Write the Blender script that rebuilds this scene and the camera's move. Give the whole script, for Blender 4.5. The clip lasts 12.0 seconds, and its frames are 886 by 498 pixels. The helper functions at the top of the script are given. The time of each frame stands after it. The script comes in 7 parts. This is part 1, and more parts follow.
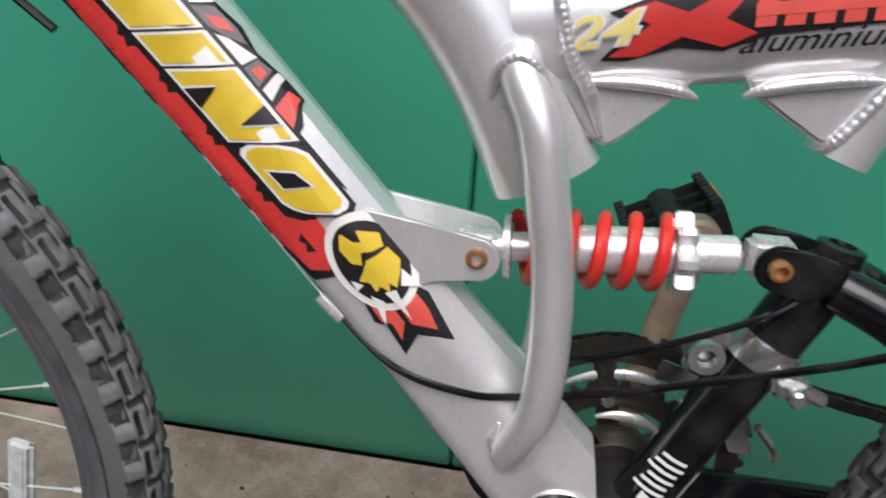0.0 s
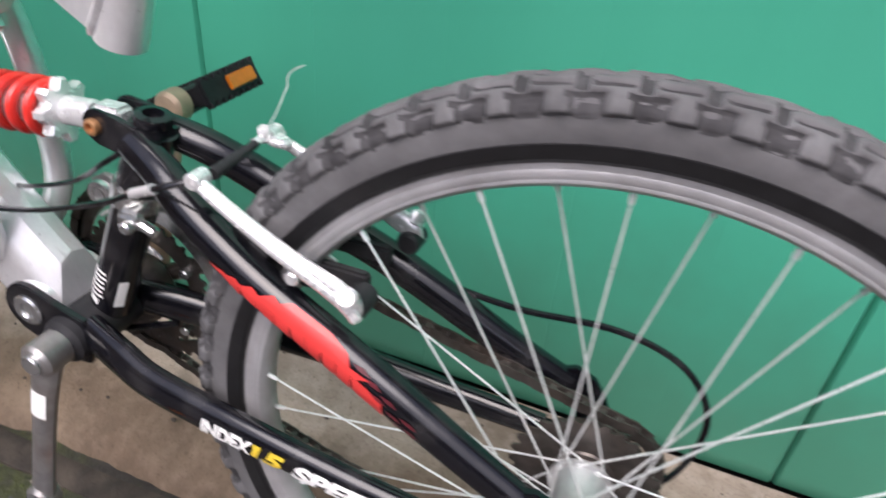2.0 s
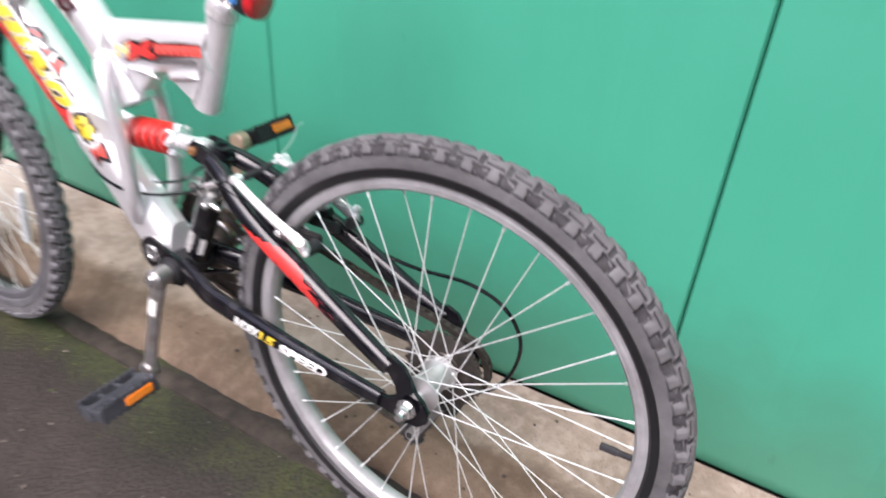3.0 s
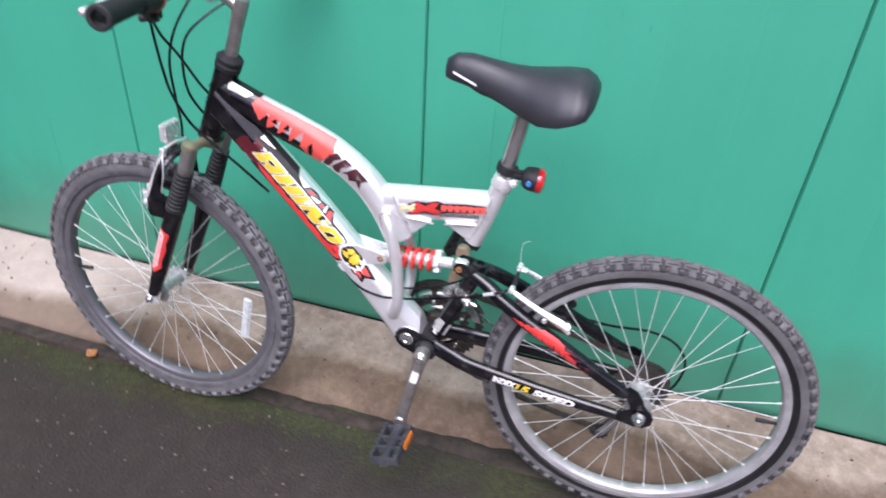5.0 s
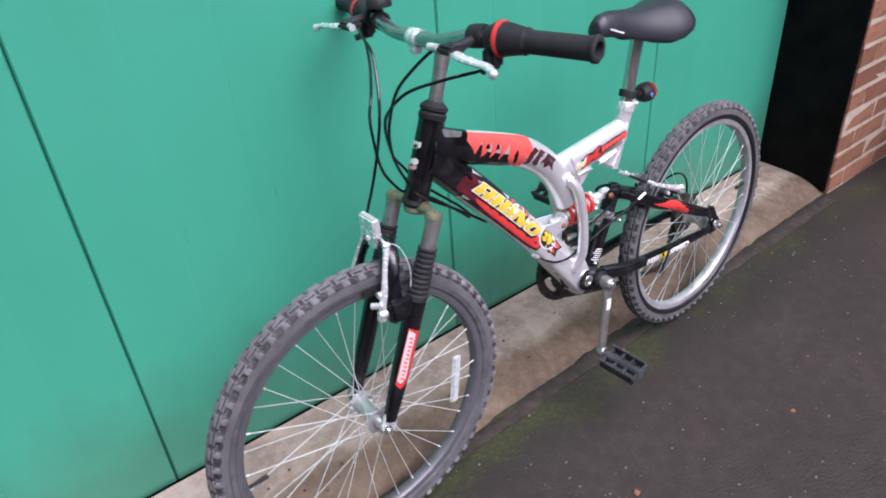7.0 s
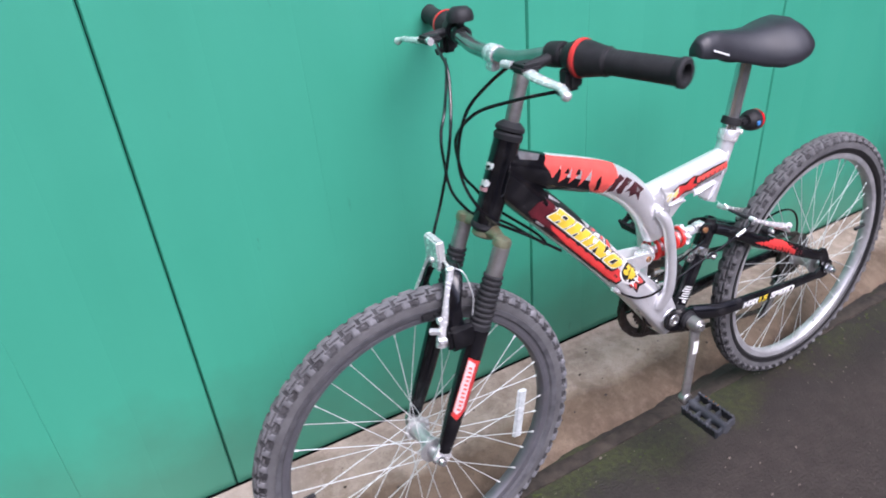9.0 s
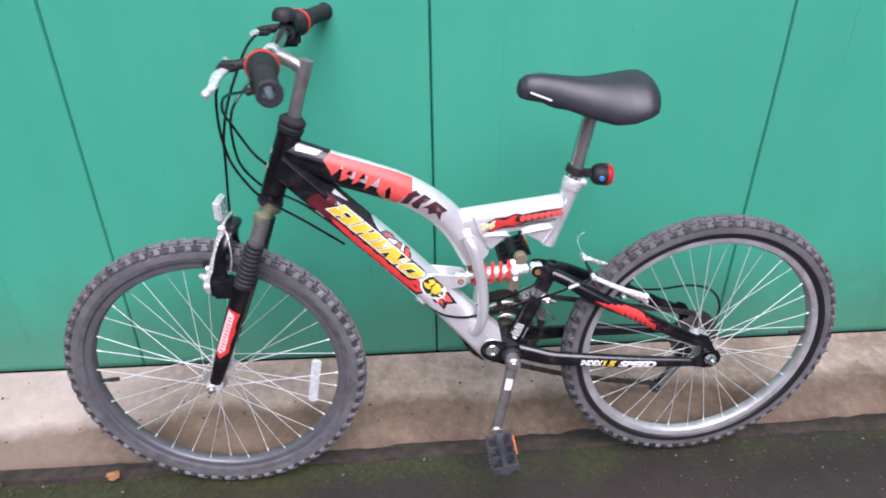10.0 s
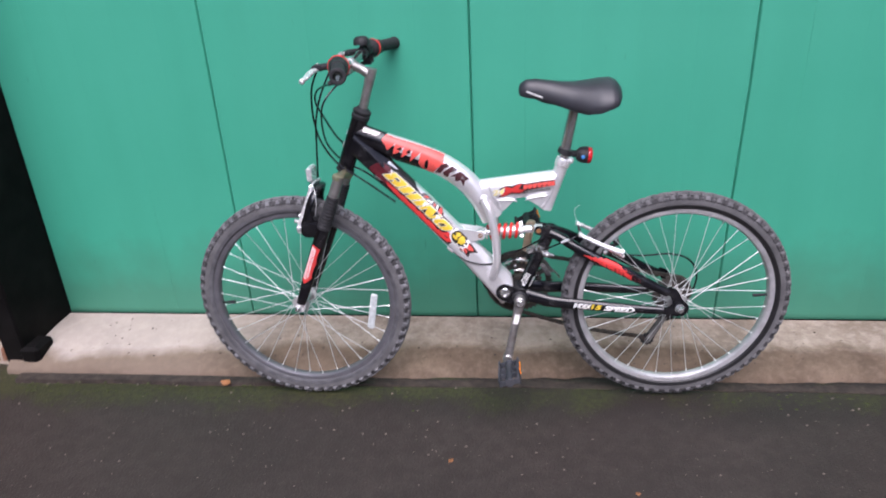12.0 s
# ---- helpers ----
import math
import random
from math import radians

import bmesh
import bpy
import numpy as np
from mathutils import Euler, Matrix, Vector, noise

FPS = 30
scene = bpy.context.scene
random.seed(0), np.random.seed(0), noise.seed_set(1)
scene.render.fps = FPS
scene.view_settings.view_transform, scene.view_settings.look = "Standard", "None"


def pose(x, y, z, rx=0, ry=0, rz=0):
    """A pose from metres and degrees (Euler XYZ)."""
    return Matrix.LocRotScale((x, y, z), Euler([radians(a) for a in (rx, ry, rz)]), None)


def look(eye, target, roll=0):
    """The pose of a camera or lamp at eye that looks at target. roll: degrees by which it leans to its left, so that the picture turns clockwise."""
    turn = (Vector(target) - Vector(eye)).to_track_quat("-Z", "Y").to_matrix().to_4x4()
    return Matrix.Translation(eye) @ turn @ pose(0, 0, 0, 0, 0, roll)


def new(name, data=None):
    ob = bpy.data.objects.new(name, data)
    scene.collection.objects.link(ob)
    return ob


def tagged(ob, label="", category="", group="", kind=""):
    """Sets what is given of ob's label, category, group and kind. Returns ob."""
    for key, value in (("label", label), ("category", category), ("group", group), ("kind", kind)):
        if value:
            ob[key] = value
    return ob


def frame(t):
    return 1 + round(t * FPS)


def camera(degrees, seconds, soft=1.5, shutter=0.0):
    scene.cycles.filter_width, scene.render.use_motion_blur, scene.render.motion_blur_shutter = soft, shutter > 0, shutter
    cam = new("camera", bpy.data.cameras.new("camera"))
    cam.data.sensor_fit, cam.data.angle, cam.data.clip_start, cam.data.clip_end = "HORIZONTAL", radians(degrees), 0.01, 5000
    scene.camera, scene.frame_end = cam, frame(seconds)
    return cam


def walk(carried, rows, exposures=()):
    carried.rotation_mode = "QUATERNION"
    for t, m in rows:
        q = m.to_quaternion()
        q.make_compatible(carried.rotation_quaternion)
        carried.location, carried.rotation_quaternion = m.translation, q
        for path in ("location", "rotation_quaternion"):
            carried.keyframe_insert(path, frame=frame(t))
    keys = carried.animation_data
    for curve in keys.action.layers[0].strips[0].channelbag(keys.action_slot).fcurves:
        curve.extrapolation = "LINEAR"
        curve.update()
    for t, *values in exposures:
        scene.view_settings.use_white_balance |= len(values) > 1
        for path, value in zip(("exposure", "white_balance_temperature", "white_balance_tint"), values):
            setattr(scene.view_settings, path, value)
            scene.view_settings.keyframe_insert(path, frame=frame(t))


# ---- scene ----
cam = camera(65.8, 12.0, soft=1.75, shutter=0.3)
PATH = [
    (0, (0.007, -0.303, 0.646), (-0.234, 1.508, -0.167), 3.7),
    (0.5, (0.065, -0.304, 0.641), (-0.104, 1.489, -0.23), 6.1),
    (1, (0.189, -0.301, 0.646), (-0.05, 1.456, -0.279), 6.8),
    (1.5, (0.327, -0.287, 0.684), (0.007, 1.38, -0.374), 6.5),
    (2, (0.492, -0.279, 0.708), (-0.061, 1.288, -0.405), 4.8),
    (2.5, (0.64, -0.339, 0.723), (0.097, 1.205, -0.426), 6.1),
    (3, (0.806, -0.489, 0.86), (-0.059, 0.987, -0.175), 3.1),
    (3.2, (0.884, -0.568, 0.957), (-0.149, 0.835, -0.025), 2.5),
    (4.8, (0.505, -0.876, 1.217), (-0.043, 0.638, 0.031), 5.0),
    (5, (0.384, -0.96, 1.209), (-0.079, 0.654, 0.123), 3.3),
    (5.5, (0.052, -1.129, 1.241), (-0.09, 0.579, 0.209), 1.0),
    (6, (-0.321, -1.131, 1.25), (-0.132, 0.573, 0.221), 0.5),
    (6.5, (-0.701, -1.05, 1.232), (-0.036, 0.534, 0.207), -3.0),
    (7, (-0.927, -0.81, 1.216), (0.064, 0.566, 0.157), -4.5),
    (7.5, (-1.061, -0.604, 1.21), (0.164, 0.602, 0.189), -2.1),
    (7.7, (-1.11, -0.532, 1.205), (0.233, 0.559, 0.202), -1.6),
    (9.3, (-0.675, -0.92, 1.199), (-0.092, 0.731, 0.234), -4.1),
    (9.5, (-0.525, -1.008, 1.222), (-0.049, 0.69, 0.279), -2.3),
    (10, (-0.109, -1.092, 1.224), (-0.021, 0.633, 0.215), -0.9),
    (10.5, (0.125, -1.197, 1.22), (-0.052, 0.574, 0.308), -4.2),
    (11, (0.181, -1.393, 1.199), (-0.185, 0.382, 0.353), -3.7),
    (11.5, (0.091, -1.571, 1.18), (-0.224, 0.186, 0.278), -2.3),
    (12, (0.084, -1.614, 1.215), (-0.139, 0.19, 0.381), -3.0),
]
EXPOSURES = [(0.0, 0.20, 6370, 14), (0.5, 0.10, 6320, 14), (1.0, 0.20, 6290, 14.5), (1.5, 0.51, 6280, 15), (2.0, 0.86, 6300, 18.5), (2.5, 1.12, 6380, 21.5), (3.0, 1.24, 6330, 21.5), (4.8, 1.03, 5970, 23), (5.5, 0.87, 5900, 23), (7.5, 0.92, 5900, 24), (9.5, 1.0, 5880, 23.5), (10.0, 0.93, 5920, 23.5), (11.5, 0.82, 6010, 23.5), (12.0, 0.80, 5980, 23.5)]
walk(cam, [(t, look(eye, target, roll)) for t, eye, target, roll in PATH], EXPOSURES)

# ---------------------------------------------------------------- light
world = bpy.data.worlds.new("overcast_sky")
scene.world = world
world.use_nodes = True
wn = world.node_tree.nodes
sky = wn.new("ShaderNodeTexSky")
sky.sky_type, sky.sun_disc = "NISHITA", False
sky.sun_elevation, sky.sun_rotation = radians(55), radians(174)
sky.dust_density, sky.air_density = 4.0, 1.0
wn["Background"].inputs["Strength"].default_value = 0.11
world.node_tree.links.new(sky.outputs["Color"], wn["Background"].inputs["Color"])
sun = new("sun", bpy.data.lights.new("sun", "SUN"))
sun.data.energy, sun.data.angle, sun.data.color = 2.1, radians(52), (1.0, 0.98, 0.95)
sun.matrix_world = look((0.3, -2.2, 4.0), (0.1, 0.2, 0.3))


# ---------------------------------------------------------------- materials
def nodes_of(name):
    m = bpy.data.materials.new(name)
    m.use_nodes = True
    nt = m.node_tree
    return m, nt, nt.nodes["Principled BSDF"], nt.nodes, nt.links


def noise_node(nt, scale, detail=4.0, stretch=None, coords="Object", rough=0.55):
    tc = nt.nodes.new("ShaderNodeTexCoord")
    n = nt.nodes.new("ShaderNodeTexNoise")
    n.inputs["Scale"].default_value, n.inputs["Detail"].default_value = scale, detail
    n.inputs["Roughness"].default_value = rough
    if stretch:
        mp = nt.nodes.new("ShaderNodeMapping")
        mp.inputs["Scale"].default_value = stretch
        nt.links.new(tc.outputs[coords], mp.inputs["Vector"])
        nt.links.new(mp.outputs["Vector"], n.inputs["Vector"])
    else:
        nt.links.new(tc.outputs[coords], n.inputs["Vector"])
    return n


def ramp(nt, src, lo, hi, c0, c1):
    r = nt.nodes.new("ShaderNodeValToRGB")
    e = r.color_ramp.elements
    e[0].position, e[1].position = lo, hi
    e[0].color, e[1].color = (*c0, 1), (*c1, 1)
    nt.links.new(src, r.inputs["Fac"])
    return r


def mix(nt, fac, a, b, blend="MIX"):
    x = nt.nodes.new("ShaderNodeMix")
    x.data_type, x.blend_type = "RGBA", blend
    for sock, v in ((x.inputs[0], fac), (x.inputs[6], a), (x.inputs[7], b)):
        if isinstance(v, (int, float)):
            sock.default_value = v
        elif isinstance(v, tuple):
            sock.default_value = (*v, 1)
        else:
            nt.links.new(v, sock)
    return x.outputs[2]


def bump(nt, bsdf, height, strength, dist, chain=None):
    b = nt.nodes.new("ShaderNodeBump")
    b.inputs["Strength"].default_value, b.inputs["Distance"].default_value = strength, dist
    nt.links.new(height, b.inputs["Height"])
    if chain:
        nt.links.new(chain.outputs["Normal"], b.inputs["Normal"])
    nt.links.new(b.outputs["Normal"], bsdf.inputs["Normal"])
    return b


def surface(name, col, rough=0.5, metal=0.0, vary=0.12, scale=30.0, grain=0.0, grain_scale=400.0, dirt=None, dirt_amount=0.0, dirt_scale=12.0, coat=0.0, rough_vary=0.08, spec=0.5):
    m, nt, b, nd, lk = nodes_of(name)
    n1 = noise_node(nt, scale)
    lo = tuple(max(0.0, c * (1 - vary)) for c in col)
    hi = tuple(min(1.0, c * (1 + vary)) for c in col)
    out = ramp(nt, n1.outputs["Fac"], 0.3, 0.7, lo, hi).outputs["Color"]
    if dirt:
        n2 = noise_node(nt, dirt_scale, 8.0)
        f = ramp(nt, n2.outputs["Fac"], 0.5, 0.72, (0, 0, 0), (dirt_amount,) * 3)
        out = mix(nt, f.outputs["Color"], out, dirt)
    lk.new(out, b.inputs["Base Color"])
    b.inputs["Metallic"].default_value = metal
    b.inputs["Coat Weight"].default_value = coat
    b.inputs["Specular IOR Level"].default_value = spec
    b.inputs["Coat Roughness"].default_value = 0.12
    n3 = noise_node(nt, scale * 2.3, 5.0)
    r = nt.nodes.new("ShaderNodeMapRange")
    r.inputs["To Min"].default_value, r.inputs["To Max"].default_value = max(0.02, rough - rough_vary), min(1.0, rough + rough_vary)
    lk.new(n3.outputs["Fac"], r.inputs["Value"])
    lk.new(r.outputs["Result"], b.inputs["Roughness"])
    if grain:
        n4 = noise_node(nt, grain_scale, 3.0)
        bump(nt, b, n4.outputs["Fac"], grain, 0.002)
    return m


def silver_material():
    """Bare brushed aluminium: fine streaks, cloudy tarnish and dark specks."""
    m, nt, b, nd, lk = nodes_of("brushed_bare_aluminium")
    n1, n2, n3 = noise_node(nt, 1.0, 5.0, (300.0, 420.0, 90.0)), noise_node(nt, 26, 6.0), noise_node(nt, 230, 3.0)
    c = ramp(nt, n2.outputs["Fac"], 0.3, 0.7, (0.88, 0.88, 0.89), (0.96, 0.96, 0.97))
    c2 = mix(nt, ramp(nt, n1.outputs["Fac"], 0.42, 0.62, (0.14,) * 3, (0, 0, 0)).outputs["Color"], c.outputs["Color"], (0.68, 0.68, 0.69))
    c3 = mix(nt, ramp(nt, n3.outputs["Fac"], 0.68, 0.74, (0, 0, 0), (0.3,) * 3).outputs["Color"], c2, (0.22, 0.20, 0.18))
    lk.new(c3, b.inputs["Base Color"])
    b.inputs["Metallic"].default_value = 0.64
    r = nt.nodes.new("ShaderNodeMapRange")
    r.inputs["To Min"].default_value, r.inputs["To Max"].default_value = 0.24, 0.38
    lk.new(n1.outputs["Fac"], r.inputs["Value"])
    lk.new(r.outputs["Result"], b.inputs["Roughness"])
    bump(nt, b, n1.outputs["Fac"], 0.05, 0.001)
    return m


M_SILVER = silver_material()
M_WELD = surface("weld_metal", (0.80, 0.80, 0.81), 0.36, 0.7, 0.2, 90)
M_BLACK = surface("black_gloss_paint", (0.0045, 0.0045, 0.0065), 0.17, 0.0, 0.25, 40, 0.0, 400, (0.06, 0.058, 0.058), 0.35, 34, rough_vary=0.06, spec=0.55)
M_BLACKPL = surface("black_plastic", (0.02, 0.02, 0.022), 0.55, 0.0, 0.25, 60, 0.15, 600, (0.06, 0.055, 0.05), 0.3, 30, spec=0.3)
M_DUSTYPL = surface("dusty_grey_plastic", (0.042, 0.046, 0.054), 0.6, 0.0, 0.35, 60, 0.15, 600, (0.11, 0.11, 0.12), 0.5, 24, spec=0.3)
M_BEAD = surface("black_bead_rubber", (0.010, 0.010, 0.011), 0.45, 0, 0.3, 60)
M_BEAD_DUSTY = surface("dusty_tyre_sidewall", (0.085, 0.085, 0.092), 0.8, 0.0, 0.35, 40, 0.1, 400)
M_RUBBER = surface("black_rubber", (0.024, 0.024, 0.026), 0.7, 0.0, 0.2, 60, 0.1, 700, spec=0.3)
# Clean rubber of the tread gaps, darkened further to carry their shade.
M_PIT = surface("shaded_gap_rubber", (0.045, 0.044, 0.046), 0.85, 0.0, 0.5, 40, 0.2, 500, spec=0.3)
M_RED = surface("red_decal", (0.62, 0.045, 0.04), 0.35, 0.0, 0.1, 60)
M_CORAL = surface("coral_red_decal", (0.74, 0.10, 0.08), 0.35, 0.0, 0.1, 60)
M_MAROON = surface("maroon_decal", (0.10, 0.012, 0.018), 0.35, 0.0, 0.3, 60)
M_TAIL = surface("dark_brown_maroon_decal", (0.060, 0.016, 0.020), 0.35, 0.0, 0.4, 60)
M_YELLOW = surface("yellow_decal", (0.72, 0.52, 0.04), 0.4, 0.0, 0.08, 70)
M_PALE = surface("pale_yellow_decal", (0.85, 0.74, 0.25), 0.4, 0.0, 0.06, 70)
M_WHITE = surface("white_decal", (0.8, 0.8, 0.78), 0.4, 0.0, 0.05, 70)
M_PINK = surface("faded_pink_decal", (0.62, 0.30, 0.32), 0.4, 0.0, 0.15, 70)
M_ROSE = surface("pale_rose_decal", (0.74, 0.56, 0.56), 0.4, 0.0, 0.15, 70)
M_INK = surface("black_decal", (0.012, 0.011, 0.012), 0.4, 0.0, 0.2, 70)
M_GREYDEC = surface("grey_decal", (0.16, 0.15, 0.15), 0.4, 0.0, 0.2, 70)
M_SPRING = surface("red_spring_enamel", (0.72, 0.035, 0.025), 0.3, 0.0, 0.1, 60, coat=0.4)
M_CHROME = surface("dull_chrome", (0.62, 0.63, 0.63), 0.22, 0.9, 0.1, 80, 0.03, 500, (0.3, 0.27, 0.22), 0.4, 40)
M_ALLOY = surface("cast_alloy", (0.84, 0.84, 0.84), 0.26, 0.55, 0.1, 60, 0.02, 500, (0.45, 0.43, 0.4), 0.15, 30)
M_TAN = surface("dull_tan_crank", (0.50, 0.37, 0.26), 0.45, 0.3, 0.2, 50, 0.05, 400)
M_HUB = surface("dull_silver_hub_alloy", (0.60, 0.60, 0.60), 0.34, 0.75, 0.15, 60, 0.05, 400)
M_STEEL = surface("worn_grey_steel", (0.38, 0.37, 0.36), 0.38, 0.8, 0.2, 50, 0.05, 400, (0.16, 0.10, 0.06), 0.4, 30)
M_GREASE = surface("greasy_dark_steel", (0.075, 0.065, 0.058), 0.34, 0.6, 0.4, 70, 0.1, 500, (0.09, 0.06, 0.04), 0.5, 40)
M_RUST = surface("rusty_brass", (0.42, 0.22, 0.10), 0.45, 0.6, 0.3, 90, 0.1, 500, (0.16, 0.06, 0.03), 0.6, 60)
M_CROWN = surface("tarnished_green_grey_metal", (0.30, 0.31, 0.20), 0.4, 0.6, 0.2, 60, 0.05, 500, (0.35, 0.2, 0.1), 0.6, 35)
M_BAR = surface("grey_chromed_handlebar", (0.36, 0.40, 0.39), 0.16, 0.9, 0.12, 50)
M_RIM = surface("machined_rim_alloy", (0.50, 0.50, 0.51), 0.5, 0.6, 0.18, 25, 0.03, 500, (0.2, 0.18, 0.17), 0.45, 20)
M_RIM_DARK = surface("dull_dark_rim_alloy", (0.15, 0.15, 0.165), 0.45, 0.5, 0.15, 40, 0.03, 500, (0.1, 0.09, 0.085), 0.45, 20)
M_SPOKE = surface("galvanised_spoke_wire", (0.76, 0.78, 0.77), 0.3, 0.45, 0.08, 80)
M_AMBER = surface("amber_reflector", (0.80, 0.24, 0.02), 0.2, 0.0, 0.1, 90, coat=0.6)
M_LENS = surface("red_lamp_lens", (0.50, 0.015, 0.02), 0.12, 0.0, 0.15, 90, coat=0.8)
M_CLEAR = surface("white_reflector_plastic", (0.52, 0.56, 0.56), 0.25, 0.0, 0.2, 120, 0.3, 500)
M_SADDLE = surface("black_vinyl", (0.026, 0.027, 0.033), 0.42, 0.0, 0.2, 30, 0.12, 900)


def tyre_material(name, lo, hi):
    m, nt, b, nd, lk = nodes_of(name)
    n1, n2 = noise_node(nt, 22, 6.0), noise_node(nt, 140, 5.0)
    c = ramp(nt, n1.outputs["Fac"], 0.32, 0.68, lo, hi)
    f = ramp(nt, n2.outputs["Fac"], 0.42, 0.62, (0, 0, 0), (0.4,) * 3)
    lk.new(mix(nt, f.outputs["Color"], c.outputs["Color"], (0.105, 0.102, 0.104)), b.inputs["Base Color"])
    b.inputs["Roughness"].default_value = 0.85
    bump(nt, b, n2.outputs["Fac"], 0.25, 0.002)
    return m


def door_material():
    m, nt, b, nd, lk = nodes_of("green_gloss_door_paint")
    n1 = noise_node(nt, 1.0, 6.0, (9.0, 1.0, 0.7))
    n2 = noise_node(nt, 3.0, 5.0)
    n3 = noise_node(nt, 1.0, 3.0, (60.0, 1.0, 1.2))
    c1 = ramp(nt, n1.outputs["Fac"], 0.3, 0.7, (0.043, 0.318, 0.207), (0.047, 0.336, 0.221))
    c2 = mix(nt, ramp(nt, n2.outputs["Fac"], 0.35, 0.75, (0, 0, 0), (0.35,) * 3).outputs["Color"], c1.outputs["Color"], (0.057, 0.372, 0.249))
    n5 = noise_node(nt, 26.0, 8.0, (1.0, 1.0, 0.25))
    c3 = mix(nt, ramp(nt, n5.outputs["Fac"], 0.69, 0.74, (0, 0, 0), (0.55,) * 3).outputs["Color"], c2, (0.020, 0.17, 0.11))
    # grime near the bottom edge
    tc = nt.nodes.new("ShaderNodeTexCoord")
    sp = nt.nodes.new("ShaderNodeSeparateXYZ")
    lk.new(tc.outputs["Object"], sp.inputs["Vector"])
    n6 = noise_node(nt, 9.0, 7.0)
    mr = nt.nodes.new("ShaderNodeMath")
    mr.operation = "MULTIPLY_ADD"
    mr.inputs[1].default_value, mr.inputs[2].default_value = 0.26, -0.02
    lk.new(n6.outputs["Fac"], mr.inputs[0])
    lt = nt.nodes.new("ShaderNodeMapRange")
    lt.inputs["From Min"].default_value, lt.inputs["From Max"].default_value = 0.20, -0.03
    lt.inputs["To Min"].default_value, lt.inputs["To Max"].default_value = 0.0, 0.45
    sub = nt.nodes.new("ShaderNodeMath")
    sub.operation = "SUBTRACT"
    lk.new(sp.outputs["Z"], sub.inputs[0])
    lk.new(mr.outputs[0], sub.inputs[1])
    lk.new(sub.outputs[0], lt.inputs["Value"])
    c4 = mix(nt, lt.outputs["Result"], c3, (0.058, 0.110, 0.070))
    lk.new(c4, b.inputs["Base Color"])
    b.inputs["Roughness"].default_value = 0.42
    rr = nt.nodes.new("ShaderNodeMapRange")
    rr.inputs["To Min"].default_value, rr.inputs["To Max"].default_value = 0.34, 0.52
    lk.new(n2.outputs["Fac"], rr.inputs["Value"])
    lk.new(rr.outputs["Result"], b.inputs["Roughness"])
    bb = bump(nt, b, n3.outputs["Fac"], 0.06, 0.003)
    n4 = noise_node(nt, 1.0, 2.0, (6.0, 1.0, 1.5))
    bump(nt, b, n4.outputs["Fac"], 0.05, 0.02, bb)
    return m


